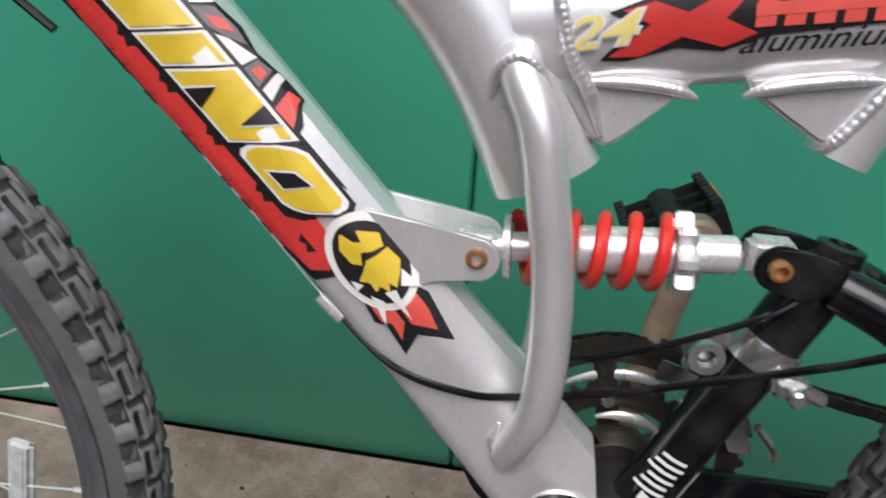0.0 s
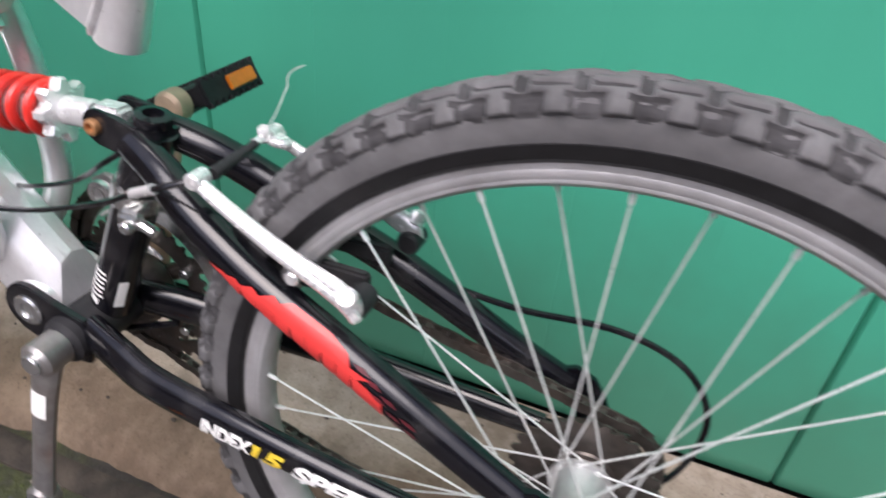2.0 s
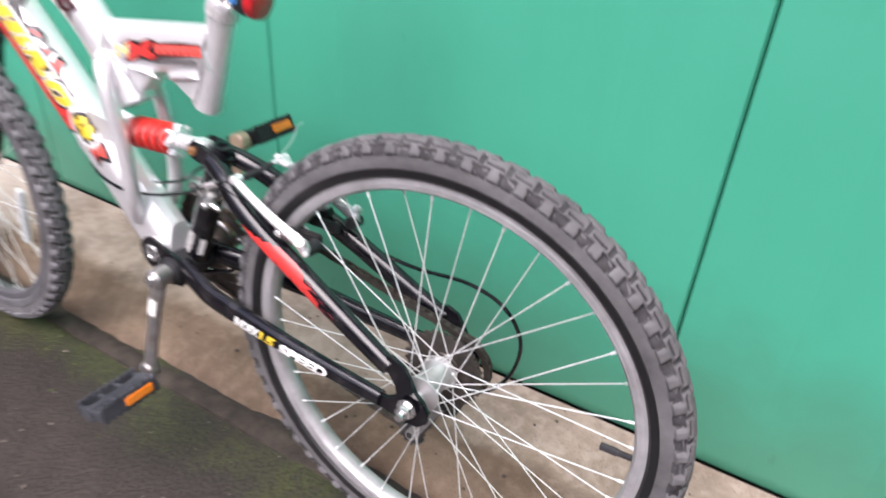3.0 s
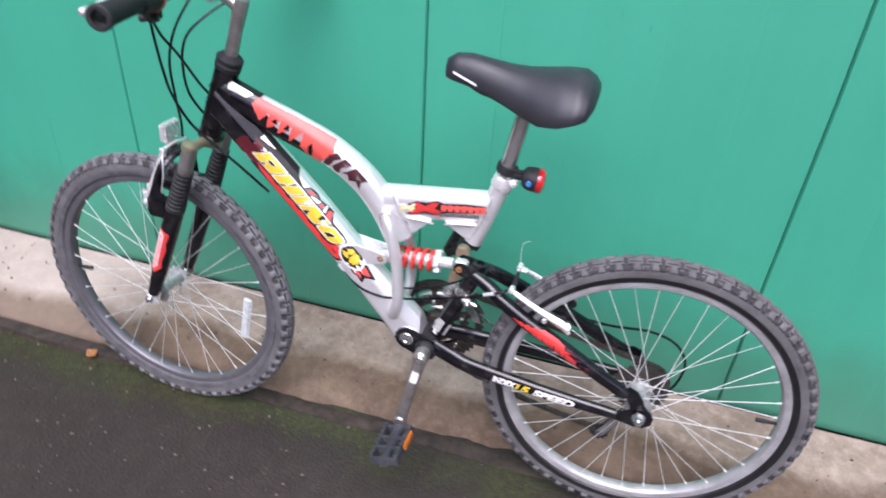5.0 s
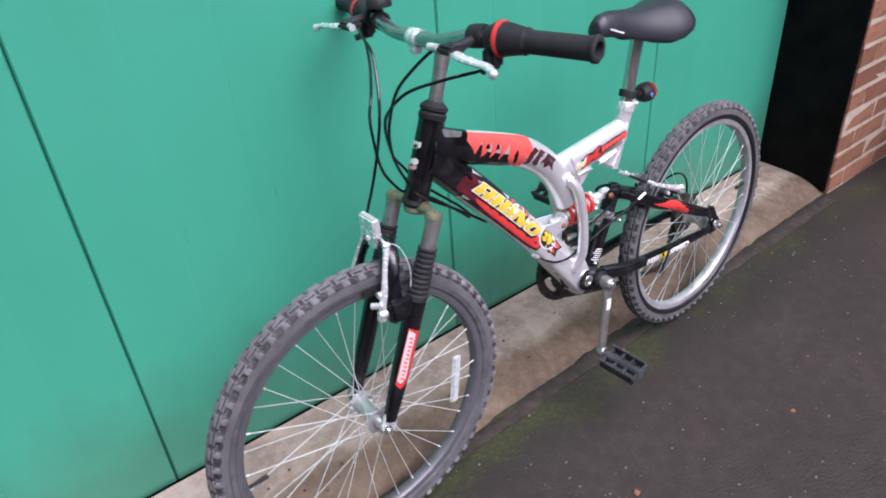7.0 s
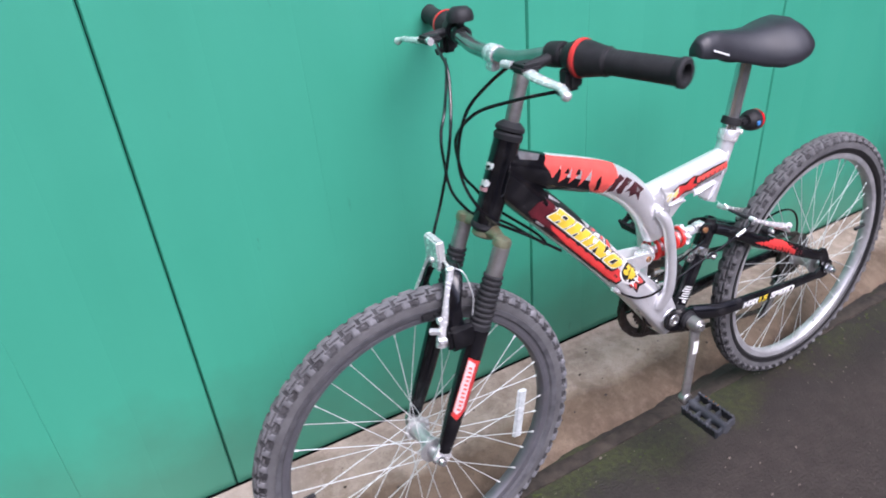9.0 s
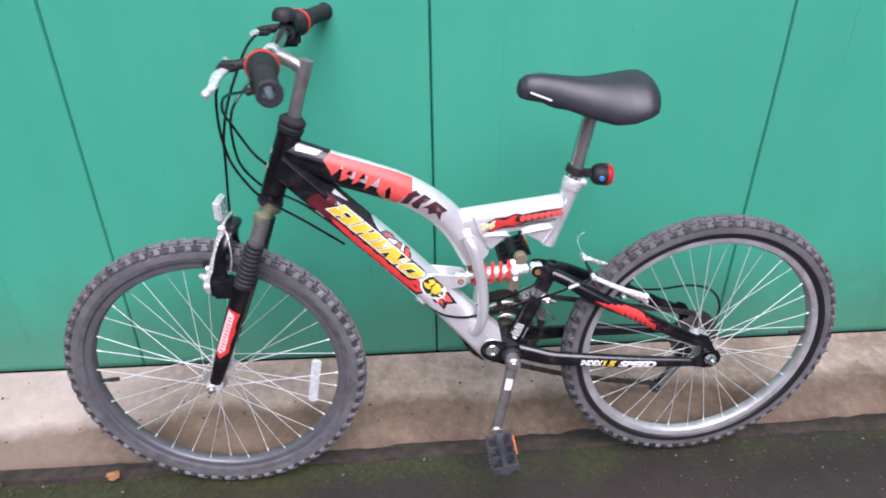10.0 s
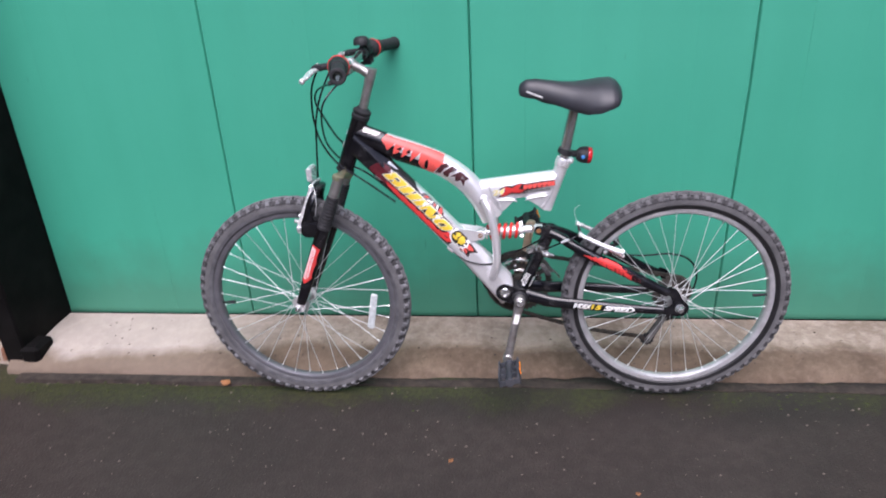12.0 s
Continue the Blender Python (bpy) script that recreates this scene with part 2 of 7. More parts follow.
def concrete_material():
    m, nt, b, nd, lk = nodes_of("weathered_concrete")
    n1, n2, n3 = noise_node(nt, 3.5, 8.0), noise_node(nt, 45, 8.0), noise_node(nt, 260, 4.0)
    n4 = noise_node(nt, 13, 9.0, None, "Object", 0.68)
    c = ramp(nt, n1.outputs["Fac"], 0.39, 0.61, (0.212, 0.165, 0.124), (0.372, 0.308, 0.248))
    c1 = mix(nt, ramp(nt, n4.outputs["Fac"], 0.38, 0.60, (0.58,) * 3, (0, 0, 0)).outputs["Color"], c.outputs["Color"], (0.14, 0.108, 0.080))
    c2 = mix(nt, ramp(nt, n2.outputs["Fac"], 0.46, 0.66, (0, 0, 0), (0.38,) * 3).outputs["Color"], c1, (0.46, 0.385, 0.325))
    c3 = mix(nt, ramp(nt, n3.outputs["Fac"], 0.57, 0.68, (0, 0, 0), (0.5,) * 3).outputs["Color"], c2, (0.12, 0.09, 0.066))
    # pale lime bloom at one end, damp brown along the outer edge
    tc = nt.nodes.new("ShaderNodeTexCoord")
    sp = nt.nodes.new("ShaderNodeSeparateXYZ")
    lk.new(tc.outputs["Object"], sp.inputs["Vector"])
    ad = nt.nodes.new("ShaderNodeMath")
    ad.operation = "MULTIPLY_ADD"
    ad.inputs[1].default_value = 0.55
    lk.new(n1.outputs["Fac"], ad.inputs[0])
    lk.new(sp.outputs["X"], ad.inputs[2])
    e1 = nt.nodes.new("ShaderNodeMapRange")
    e1.inputs["From Min"].default_value, e1.inputs["From Max"].default_value = -0.42, -0.72
    e1.inputs["To Min"].default_value, e1.inputs["To Max"].default_value = 0.0, 0.6
    lk.new(ad.outputs[0], e1.inputs["Value"])
    c4 = mix(nt, e1.outputs["Result"], c3, (0.47, 0.415, 0.370))
    # the damp reaches higher away from the left-hand post
    reach = nt.nodes.new("ShaderNodeMapRange")
    reach.inputs["From Min"].default_value, reach.inputs["From Max"].default_value = -1.2, -0.35
    reach.inputs["To Min"].default_value, reach.inputs["To Max"].default_value = 0.135, 0.198
    lk.new(sp.outputs["X"], reach.inputs["Value"])
    n5 = noise_node(nt, 4.5, 5.0)
    wave = nt.nodes.new("ShaderNodeMath")
    wave.operation = "MULTIPLY_ADD"
    wave.inputs[1].default_value = 0.16
    lk.new(n5.outputs["Fac"], wave.inputs[0])
    lk.new(sp.outputs["Y"], wave.inputs[2])
    gap = nt.nodes.new("ShaderNodeMath")
    gap.operation = "SUBTRACT"
    lk.new(wave.outputs[0], gap.inputs[0])
    lk.new(reach.outputs["Result"], gap.inputs[1])
    e2 = nt.nodes.new("ShaderNodeMapRange")
    e2.inputs["From Min"].default_value, e2.inputs["From Max"].default_value = 0.105, 0.066
    e2.inputs["To Min"].default_value, e2.inputs["To Max"].default_value = 0.0, 1.0
    lk.new(gap.outputs[0], e2.inputs["Value"])
    c5 = mix(nt, e2.outputs["Result"], c4, (0.44, 0.385, 0.325), "MULTIPLY")
    lk.new(c5, b.inputs["Base Color"])
    b.inputs["Roughness"].default_value = 0.85
    x0 = bump(nt, b, n4.outputs["Fac"], 0.4, 0.010)
    x = bump(nt, b, n2.outputs["Fac"], 0.5, 0.006, x0)
    bump(nt, b, n3.outputs["Fac"], 0.5, 0.002, x)
    return m


def asphalt_material():
    m, nt, b, nd, lk = nodes_of("worn_asphalt")
    n1, n2, n3 = noise_node(nt, 2.2, 7.0), noise_node(nt, 160, 5.0), noise_node(nt, 420, 3.0)
    v = nt.nodes.new("ShaderNodeTexVoronoi")
    v.inputs["Scale"].default_value = 150
    tc = nt.nodes.new("ShaderNodeTexCoord")
    lk.new(tc.outputs["Object"], v.inputs["Vector"])
    c = ramp(nt, n1.outputs["Fac"], 0.3, 0.7, (0.018, 0.0128, 0.0102), (0.036, 0.0268, 0.022))
    c2 = mix(nt, ramp(nt, n2.outputs["Fac"], 0.45, 0.75, (0, 0, 0), (0.6,) * 3).outputs["Color"], c.outputs["Color"], (0.054, 0.0435, 0.037))
    c3 = mix(nt, ramp(nt, n3.outputs["Fac"], 0.66, 0.72, (0, 0, 0), (0.5,) * 3).outputs["Color"], c2, (0.13, 0.11, 0.095))
    n6 = noise_node(nt, 24, 8.0)
    c3 = mix(nt, ramp(nt, n6.outputs["Fac"], 0.40, 0.58, (0.65,) * 3, (0, 0, 0)).outputs["Color"], c3, (0.020, 0.014, 0.011))
    # moss in a strip beside the sill
    sp = nt.nodes.new("ShaderNodeSeparateXYZ")
    lk.new(tc.outputs["Object"], sp.inputs["Vector"])
    n4, n5 = noise_node(nt, 5.5, 7.0), noise_node(nt, 70, 4.0)
    ab = nt.nodes.new("ShaderNodeMath")
    ab.operation = "SUBTRACT"
    lk.new(sp.outputs["Y"], ab.inputs[0])
    ab.inputs[1].default_value = 0.025
    ab2 = nt.nodes.new("ShaderNodeMath")
    ab2.operation = "ABSOLUTE"
    lk.new(ab.outputs[0], ab2.inputs[0])
    fall = nt.nodes.new("ShaderNodeMapRange")
    fall.inputs["From Min"].default_value, fall.inputs["From Max"].default_value = 0.02, 0.22
    fall.inputs["To Min"].default_value, fall.inputs["To Max"].default_value = 0.30, -0.30
    lk.new(ab2.outputs[0], fall.inputs["Value"])
    s1 = nt.nodes.new("ShaderNodeMath")
    s1.operation = "ADD"
    lk.new(n4.outputs["Fac"], s1.inputs[0])
    lk.new(fall.outputs["Result"], s1.inputs[1])
    s2 = nt.nodes.new("ShaderNodeMath")
    s2.operation = "MULTIPLY_ADD"
    s2.inputs[1].default_value = 0.25
    lk.new(n5.outputs["Fac"], s2.inputs[0])
    lk.new(s1.outputs[0], s2.inputs[2])
    ex = nt.nodes.new("ShaderNodeMapRange")
    ex.inputs["From Min"].default_value, ex.inputs["From Max"].default_value = 0.6, -1.0
    ex.inputs["To Min"].default_value, ex.inputs["To Max"].default_value = -0.08, 0.15
    lk.new(sp.outputs["X"], ex.inputs["Value"])
    s3 = nt.nodes.new("ShaderNodeMath")
    s3.operation = "ADD"
    lk.new(s2.outputs[0], s3.inputs[0])
    lk.new(ex.outputs["Result"], s3.inputs[1])
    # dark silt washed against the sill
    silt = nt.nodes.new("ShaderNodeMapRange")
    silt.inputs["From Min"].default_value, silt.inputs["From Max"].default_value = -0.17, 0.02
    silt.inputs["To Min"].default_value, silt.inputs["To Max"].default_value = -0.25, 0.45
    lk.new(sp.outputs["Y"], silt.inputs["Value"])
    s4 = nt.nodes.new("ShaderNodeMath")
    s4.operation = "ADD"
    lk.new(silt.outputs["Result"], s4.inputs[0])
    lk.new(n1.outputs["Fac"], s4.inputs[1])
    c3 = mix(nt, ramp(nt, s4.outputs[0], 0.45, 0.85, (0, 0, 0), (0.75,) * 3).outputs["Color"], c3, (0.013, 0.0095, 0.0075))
    mask = ramp(nt, s3.outputs[0], 0.76, 1.02, (0, 0, 0), (0.72,) * 3)
    moss = ramp(nt, n5.outputs["Fac"], 0.3, 0.7, (0.016, 0.019, 0.0055), (0.046, 0.052, 0.011))
    lk.new(mix(nt, mask.outputs["Color"], c3, moss.outputs["Color"]), b.inputs["Base Color"])
    b.inputs["Roughness"].default_value = 0.66
    x = bump(nt, b, n2.outputs["Fac"], 0.3, 0.006)
    bump(nt, b, v.outputs["Distance"], 0.3, 0.004, x)
    return m


def brick_material():
    m, nt, b, nd, lk = nodes_of("red_brick")
    oi = nt.nodes.new("ShaderNodeObjectInfo")
    base = ramp(nt, oi.outputs["Random"], 0.0, 1.0, (0.165, 0.060, 0.034), (0.285, 0.122, 0.070))
    n1, n2 = noise_node(nt, 18, 6.0), noise_node(nt, 120, 4.0)
    c = mix(nt, ramp(nt, n1.outputs["Fac"], 0.45, 0.7, (0, 0, 0), (0.5,) * 3).outputs["Color"], base.outputs["Color"], (0.17, 0.11, 0.055))
    n3 = noise_node(nt, 2.6, 6.0, None, "Generated")
    c = mix(nt, ramp(nt, n3.outputs["Fac"], 0.50, 0.66, (0, 0, 0), (0.7,) * 3).outputs["Color"], c, (0.075, 0.052, 0.028))
    lk.new(c, b.inputs["Base Color"])
    b.inputs["Roughness"].default_value = 0.88
    bump(nt, b, n2.outputs["Fac"], 0.5, 0.004)
    return m


def rock_material():
    m, nt, b, nd, lk = nodes_of("mossy_rubble_stone")
    oi = nt.nodes.new("ShaderNodeObjectInfo")
    base = ramp(nt, oi.outputs["Random"], 0.0, 1.0, (0.14, 0.102, 0.058), (0.27, 0.200, 0.120))
    n1, n2 = noise_node(nt, 9, 7.0), noise_node(nt, 60, 5.0)
    c = mix(nt, ramp(nt, n1.outputs["Fac"], 0.5, 0.68, (0, 0, 0), (0.6,) * 3).outputs["Color"], base.outputs["Color"], (0.085, 0.085, 0.030))
    lk.new(c, b.inputs["Base Color"])
    b.inputs["Roughness"].default_value = 0.9
    bump(nt, b, n2.outputs["Fac"], 0.8, 0.01)
    return m


M_TYRE = tyre_material("dusty_tyre_rubber", (0.068, 0.067, 0.070), (0.148, 0.146, 0.150))
M_TYRE_PALE = tyre_material("pale_dusty_tyre_rubber", (0.100, 0.100, 0.106), (0.195, 0.195, 0.205))
M_DOOR = door_material()
M_CONC = concrete_material()
M_ASPH = asphalt_material()
M_BRICK = brick_material()
M_ROCK = rock_material()
M_MORTAR = surface("pale_mortar", (0.42, 0.35, 0.28), 0.9, 0, 0.2, 40, 0.4, 200)
M_TARRED = surface("black_painted_timber", (0.0065, 0.006, 0.006), 0.6, 0, 0.4, 12, 0.2, 120, (0.013, 0.011, 0.010), 0.4, 8, spec=0.06)
M_EDGING = surface("brown_mortar_strip", (0.030, 0.022, 0.017), 0.85, 0, 0.6, 30, 0.9, 110, (0.065, 0.050, 0.039), 0.6, 34)
M_DARK = surface("backing_shade_black", (0.006, 0.007, 0.006), 0.9)
M_PLANTER = surface("white_painted_wood", (0.66, 0.66, 0.66), 0.5, 0, 0.08, 14, 0.1, 200, (0.35, 0.33, 0.3), 0.4, 10)
M_PLASTER = surface("chalky_white_ornament", (0.62, 0.62, 0.60), 0.7, 0, 0.1, 25, 0.2, 200, (0.3, 0.28, 0.24), 0.5, 12)
M_SOIL = surface("dark_soil", (0.03, 0.022, 0.016), 0.95, 0, 0.4, 60, 0.8, 100)
M_FERN = surface("fern_green", (0.06, 0.16, 0.03), 0.5, 0, 0.4, 30)
M_STRAW = surface("dry_stems", (0.22, 0.14, 0.065), 0.8, 0, 0.3, 40)
M_LEAF = surface("fallen_orange_leaf", (0.30, 0.13, 0.05), 0.6, 0, 0.3, 60)
M_STONE = surface("pale_gravel", (0.15, 0.125, 0.105), 0.8, 0, 0.3, 60)
M_MOSS = surface("moss_cushions", (0.045, 0.055, 0.014), 0.95, 0, 0.4, 120, 0.6, 300)


# ---------------------------------------------------------------- mesh helpers
def mesh_of(bm, name, material, smooth=True, angle=35.0):
    bmesh.ops.recalc_face_normals(bm, faces=bm.faces)
    for f in bm.faces:
        f.smooth = smooth
    if smooth:
        lim = radians(angle)
        for e in bm.edges:
            if len(e.link_faces) == 2 and e.calc_face_angle(0.0) > lim:
                e.smooth = False
    me = bpy.data.meshes.new(name)
    bm.to_mesh(me)
    bm.free()
    me.materials.append(material)
    return me


def part(name, bm, material, parent=None, label="", smooth=True, angle=35.0):
    ob = new(name, mesh_of(bm, name, material, smooth, angle))
    if parent:
        ob.parent = parent
    if label:
        tagged(ob, label)
    return ob


def catmull(pts, n):
    """A smooth line of n + 1 points through pts."""
    p = [Vector(q) for q in pts]
    if len(p) == 2:
        return [p[0].lerp(p[1], i / n) for i in range(n + 1)]
    out = []
    k = len(p) - 1
    for i in range(n + 1):
        u = i / n * k
        a = min(int(u), k - 1)
        f = u - a
        p0, p1, p2, p3 = p[max(a - 1, 0)], p[a], p[a + 1], p[min(a + 2, k)]
        out.append(0.5 * ((2 * p1) + (p2 - p0) * f + (2 * p0 - 5 * p1 + 4 * p2 - p3) * f * f + (3 * p1 - p0 - 3 * p2 + p3) * f ** 3))
    return out


def interp(values, u):
    k = len(values) - 1
    a = min(int(u * k), k - 1)
    return values[a] + (values[a + 1] - values[a]) * (u * k - a)


class Sweep:
    """A tube along a smooth line: half height along N, half width along B."""

    def __init__(self, pts, high, wide=None, n=24, ref=(0, 1, 0), knots=None):
        self.p, self.knots = catmull(pts, n), knots
        high = high if isinstance(high, (list, tuple)) else [high, high]
        wide = high if wide is None else (wide if isinstance(wide, (list, tuple)) else [wide, wide])
        self.h = [interp(high, i / n) for i in range(n + 1)]
        self.w = [interp(wide, i / n) for i in range(n + 1)]
        self.s, self.f = [0.0], []
        for i in range(n + 1):
            t = (self.p[min(i + 1, n)] - self.p[max(i - 1, 0)]).normalized()
            b = (Vector(ref) - t * t.dot(Vector(ref))).normalized()
            self.f.append((t, t.cross(b), b))
            if i:
                self.s.append(self.s[-1] + (self.p[i] - self.p[i - 1]).length)
        self.length = self.s[-1]

    def at(self, s):
        s = min(max(s, 0.0), self.length)
        i = 0
        while i < len(self.s) - 2 and self.s[i + 1] < s:
            i += 1
        u = (s - self.s[i]) / max(self.s[i + 1] - self.s[i], 1e-9)
        (t0, n0, b0), (t1, n1, b1) = self.f[i], self.f[i + 1]
        return (self.p[i].lerp(self.p[i + 1], u), n0.lerp(n1, u).normalized(), b0.lerp(b1, u).normalized(),
                self.h[i] + (self.h[i + 1] - self.h[i]) * u, self.w[i] + (self.w[i + 1] - self.w[i]) * u)

    def across(self, u):
        """Half width, as a share, at the share u of the half height: round, or by the knots of a faceted tube."""
        u = max(-1.0, min(1.0, u))
        if not self.knots:
            return math.sqrt(1 - u * u)
        for (u0, a0), (u1, a1) in zip(self.knots, self.knots[1:]):
            if u <= u1:
                return a0 + (a1 - a0) * (u - u0) / (u1 - u0)
        return 0.0

    def skin(self, s, w, off=0.0006, side=-1):
        p, n, b, h, wd = self.at(s)
        a = self.across(w / h)
        return p + n * w * (1 + off / h) + b * side * (wd * a + off)

    def add(self, bm, seg=16, cap=True, hollow=0.0, grow=0.0, s0=None, s1=None):
        ids = [i for i in range(len(self.p)) if (s0 is None or self.s[i] >= s0 - 1e-6) and (s1 is None or self.s[i] <= s1 + 1e-6)]
        rings = []
        for i in ids:
            t, n, b = self.f[i]
            rings.append([bm.verts.new(self.p[i] + n * math.sin(a) * (self.h[i] + grow) + b * math.copysign(self.across(math.sin(a)), math.cos(a)) * (self.w[i] + grow)) for a in (2 * math.pi * k / seg for k in range(seg))])
        for r0, r1 in zip(rings, rings[1:]):
            for k in range(seg):
                bm.faces.new((r0[k], r0[(k + 1) % seg], r1[(k + 1) % seg], r1[k]))
        if hollow:
            for ring, i, sgn in ((rings[0], ids[0], 1), (rings[-1], ids[-1], -1)):
                t, n, b = self.f[i]
                q = [(1 - hollow / self.h[i]), (1 - hollow / self.w[i])]
                inner = [bm.verts.new(self.p[i] + n * math.sin(a) * self.h[i] * q[0] + b * math.cos(a) * self.w[i] * q[1]) for a in (2 * math.pi * k / seg for k in range(seg))]
                deep = [bm.verts.new(v.co + t * sgn * 0.03) for v in inner]
                for k in range(seg):
                    k2 = (k + 1) % seg
                    bm.faces.new((ring[k], ring[k2], inner[k2], inner[k]))
                    bm.faces.new((inner[k], inner[k2], deep[k2], deep[k]))
                bm.faces.new(deep)
        elif cap:
            bm.faces.new(rings[0])
            bm.faces.new(rings[-1])
        return self


def rod(bm, pts, r, n=None, seg=10, ref=(0, 1, 0), cap=True):
    pts = [Vector(p) for p in pts]
    d = (pts[-1] - pts[0]).normalized()
    if abs(d.dot(Vector(ref))) > 0.9:
        ref = (0, 0, 1)
    Sweep(pts, r, None, n or (2 if len(pts) == 2 else 5 * len(pts)), ref).add(bm, seg, cap)
    return bm


def lathe(bm, profile, origin, axis, seg=24, close=False):
    """Turn (radius, along) pairs about an axis."""
    axis = Vector(axis).normalized()
    u = axis.orthogonal().normalized()
    v = axis.cross(u)
    o = Vector(origin)
    rings = []
    for r, a in profile:
        if r < 1e-6:
            rings.append([bm.verts.new(o + axis * a)])
        else:
            rings.append([bm.verts.new(o + axis * a + (u * math.cos(t) + v * math.sin(t)) * r) for t in (2 * math.pi * k / seg for k in range(seg))])
    pairs = list(zip(rings, rings[1:])) + ([(rings[-1], rings[0])] if close else [])
    for r0, r1 in pairs:
        for k in range(seg):
            k2 = (k + 1) % seg
            if len(r0) == 1 and len(r1) == 1:
                continue
            if len(r0) == 1:
                bm.faces.new((r0[0], r1[k2], r1[k]))
            elif len(r1) == 1:
                bm.faces.new((r0[k], r0[k2], r1[0]))
            else:
                bm.faces.new((r0[k], r0[k2], r1[k2], r1[k]))
    return bm


def disc(r, half, bevel=0.0015):
    return [(0, -half), (r - bevel, -half), (r, -half + bevel), (r, half - bevel), (r - bevel, half), (0, half)]


def plate(bm, outline, y0, y1, bevel=0.0, to=None):
    """Outline in (x, z), thick from y0 to y1."""
    a = [bm.verts.new((x, y0, z)) for x, z in outline]
    c = [bm.verts.new((x, y1, z)) for x, z in outline]
    fs = [bm.faces.new(a), bm.faces.new(c)]
    k = len(a)
    es = []
    for i in range(k):
        fs.append(bm.faces.new((a[i], a[(i + 1) % k], c[(i + 1) % k], c[i])))
    if bevel:
        es = list({e for f in fs[:2] for e in f.edges})
        bmesh.ops.bevel(bm, geom=es, offset=bevel, segments=2, affect="EDGES")
    return bm


def block(bm, lo, hi, bevel=0.0, m=None, segments=2):
    vs = bmesh.ops.create_cube(bm, size=1.0)["verts"]
    c, d = (Vector(lo) + Vector(hi)) / 2, Vector(hi) - Vector(lo)
    for v in vs:
        v.co = Vector((v.co.x * d.x, v.co.y * d.y, v.co.z * d.z)) + c
    out = list(vs)
    if bevel:
        es = list({e for v in vs for e in v.link_edges})
        res = bmesh.ops.bevel(bm, geom=es, offset=bevel, segments=segments, affect="EDGES")
        out = list({v for f in res["faces"] for v in f.verts} | {v for v in vs if v.is_valid})
    if m is not None:
        bmesh.ops.transform(bm, matrix=m, verts=out)
    return bm


def beads(bm, pts, r, step):
    """A weld: one bead along a line, rippled across."""
    line = catmull(pts, 60)
    run = sum((b - a).length for a, b in zip(line, line[1:]))
    line = catmull(pts, int(run / step * 6))
    size = [r * (0.35 + 0.65 * min(1.0, 4 * min(i, len(line) - 1 - i) / len(line))) * (0.94 + 0.07 * abs(math.cos(math.pi * i / 6))) for i in range(len(line))]
    Sweep(line, size, None, len(line) - 1, (0, 1, 0.2)).add(bm, 12)
    return bm


def flat_polys(polys):
    """Flat faces in (s, w) from outlines; an outline may carry holes."""
    from mathutils.geometry import tessellate_polygon
    bm = bmesh.new()
    for poly in polys:
        loops = poly if isinstance(poly[0][0], (list, tuple)) else [poly]
        vecs = [[Vector((x, y, 0)) for x, y in lp] for lp in loops]
        vs = [bm.verts.new(v) for lp in vecs for v in lp]
        for tri in tessellate_polygon(vecs):
            try:
                bm.faces.new([vs[i] for i in tri])
            except ValueError:
                pass
    return bm


def text_mesh(body, size, slant=0.0, bold=0.0):
    cu = bpy.data.curves.new("lettering", "FONT")
    cu.body, cu.size, cu.shear, cu.offset = body, size, slant, bold
    cu.align_x = "LEFT"
    ob = bpy.data.objects.new("lettering", cu)
    me = bpy.data.meshes.new_from_object(ob)
    bm = bmesh.new()
    bm.from_mesh(me)
    bpy.data.objects.remove(ob)
    bpy.data.curves.remove(cu)
    bpy.data.meshes.remove(me)
    return bm


def wrap(name, bm, sweep, material, parent, off=0.0006, side=-1, label="", cuts=7, step=0.012):
    """Lay flat (s, w) faces on the skin of a tube."""
    xs = [v.co.x for v in bm.verts]
    h = max(sweep.h)
    for i in range(1, cuts):
        w = -h + 2 * h * i / cuts
        bmesh.ops.bisect_plane(bm, geom=bm.verts[:] + bm.edges[:] + bm.faces[:], plane_co=(0, w, 0), plane_no=(0, 1, 0))
    s = min(xs) + step
    while s < max(xs):
        bmesh.ops.bisect_plane(bm, geom=bm.verts[:] + bm.edges[:] + bm.faces[:], plane_co=(s, 0, 0), plane_no=(1, 0, 0))
        s += step
    for v in bm.verts:
        v.co = sweep.skin(v.co.x, v.co.y, off, side)
    return part(name, bm, material, parent, label)


def rect(s0, s1, w0, w1, slant=0.0):
    return [(s0, w0), (s1, w0), (s1 + slant * (w1 - w0), w1), (s0 + slant * (w1 - w0), w1)]


def jagged(rng, s0, s1, w0, w1, teeth, depth):
    """An outline with a torn lower edge, like flames."""
    out = [(s0, w1), (s1, w1)]
    for i in range(teeth * 2 + 1):
        u = 1 - i / (teeth * 2)
        out.append((s0 + (s1 - s0) * u + rng.uniform(-0.3, 0.3) * (s1 - s0) / teeth / 2, w0 + (depth * rng.uniform(0.5, 1.0) if i % 2 else 0.0)))
    return out


# ---------------------------------------------------------------- the setting
WALL_Y, LEFT_X, RIGHT_X, TOP_Z = 0.36, -1.505, 1.402, 2.12


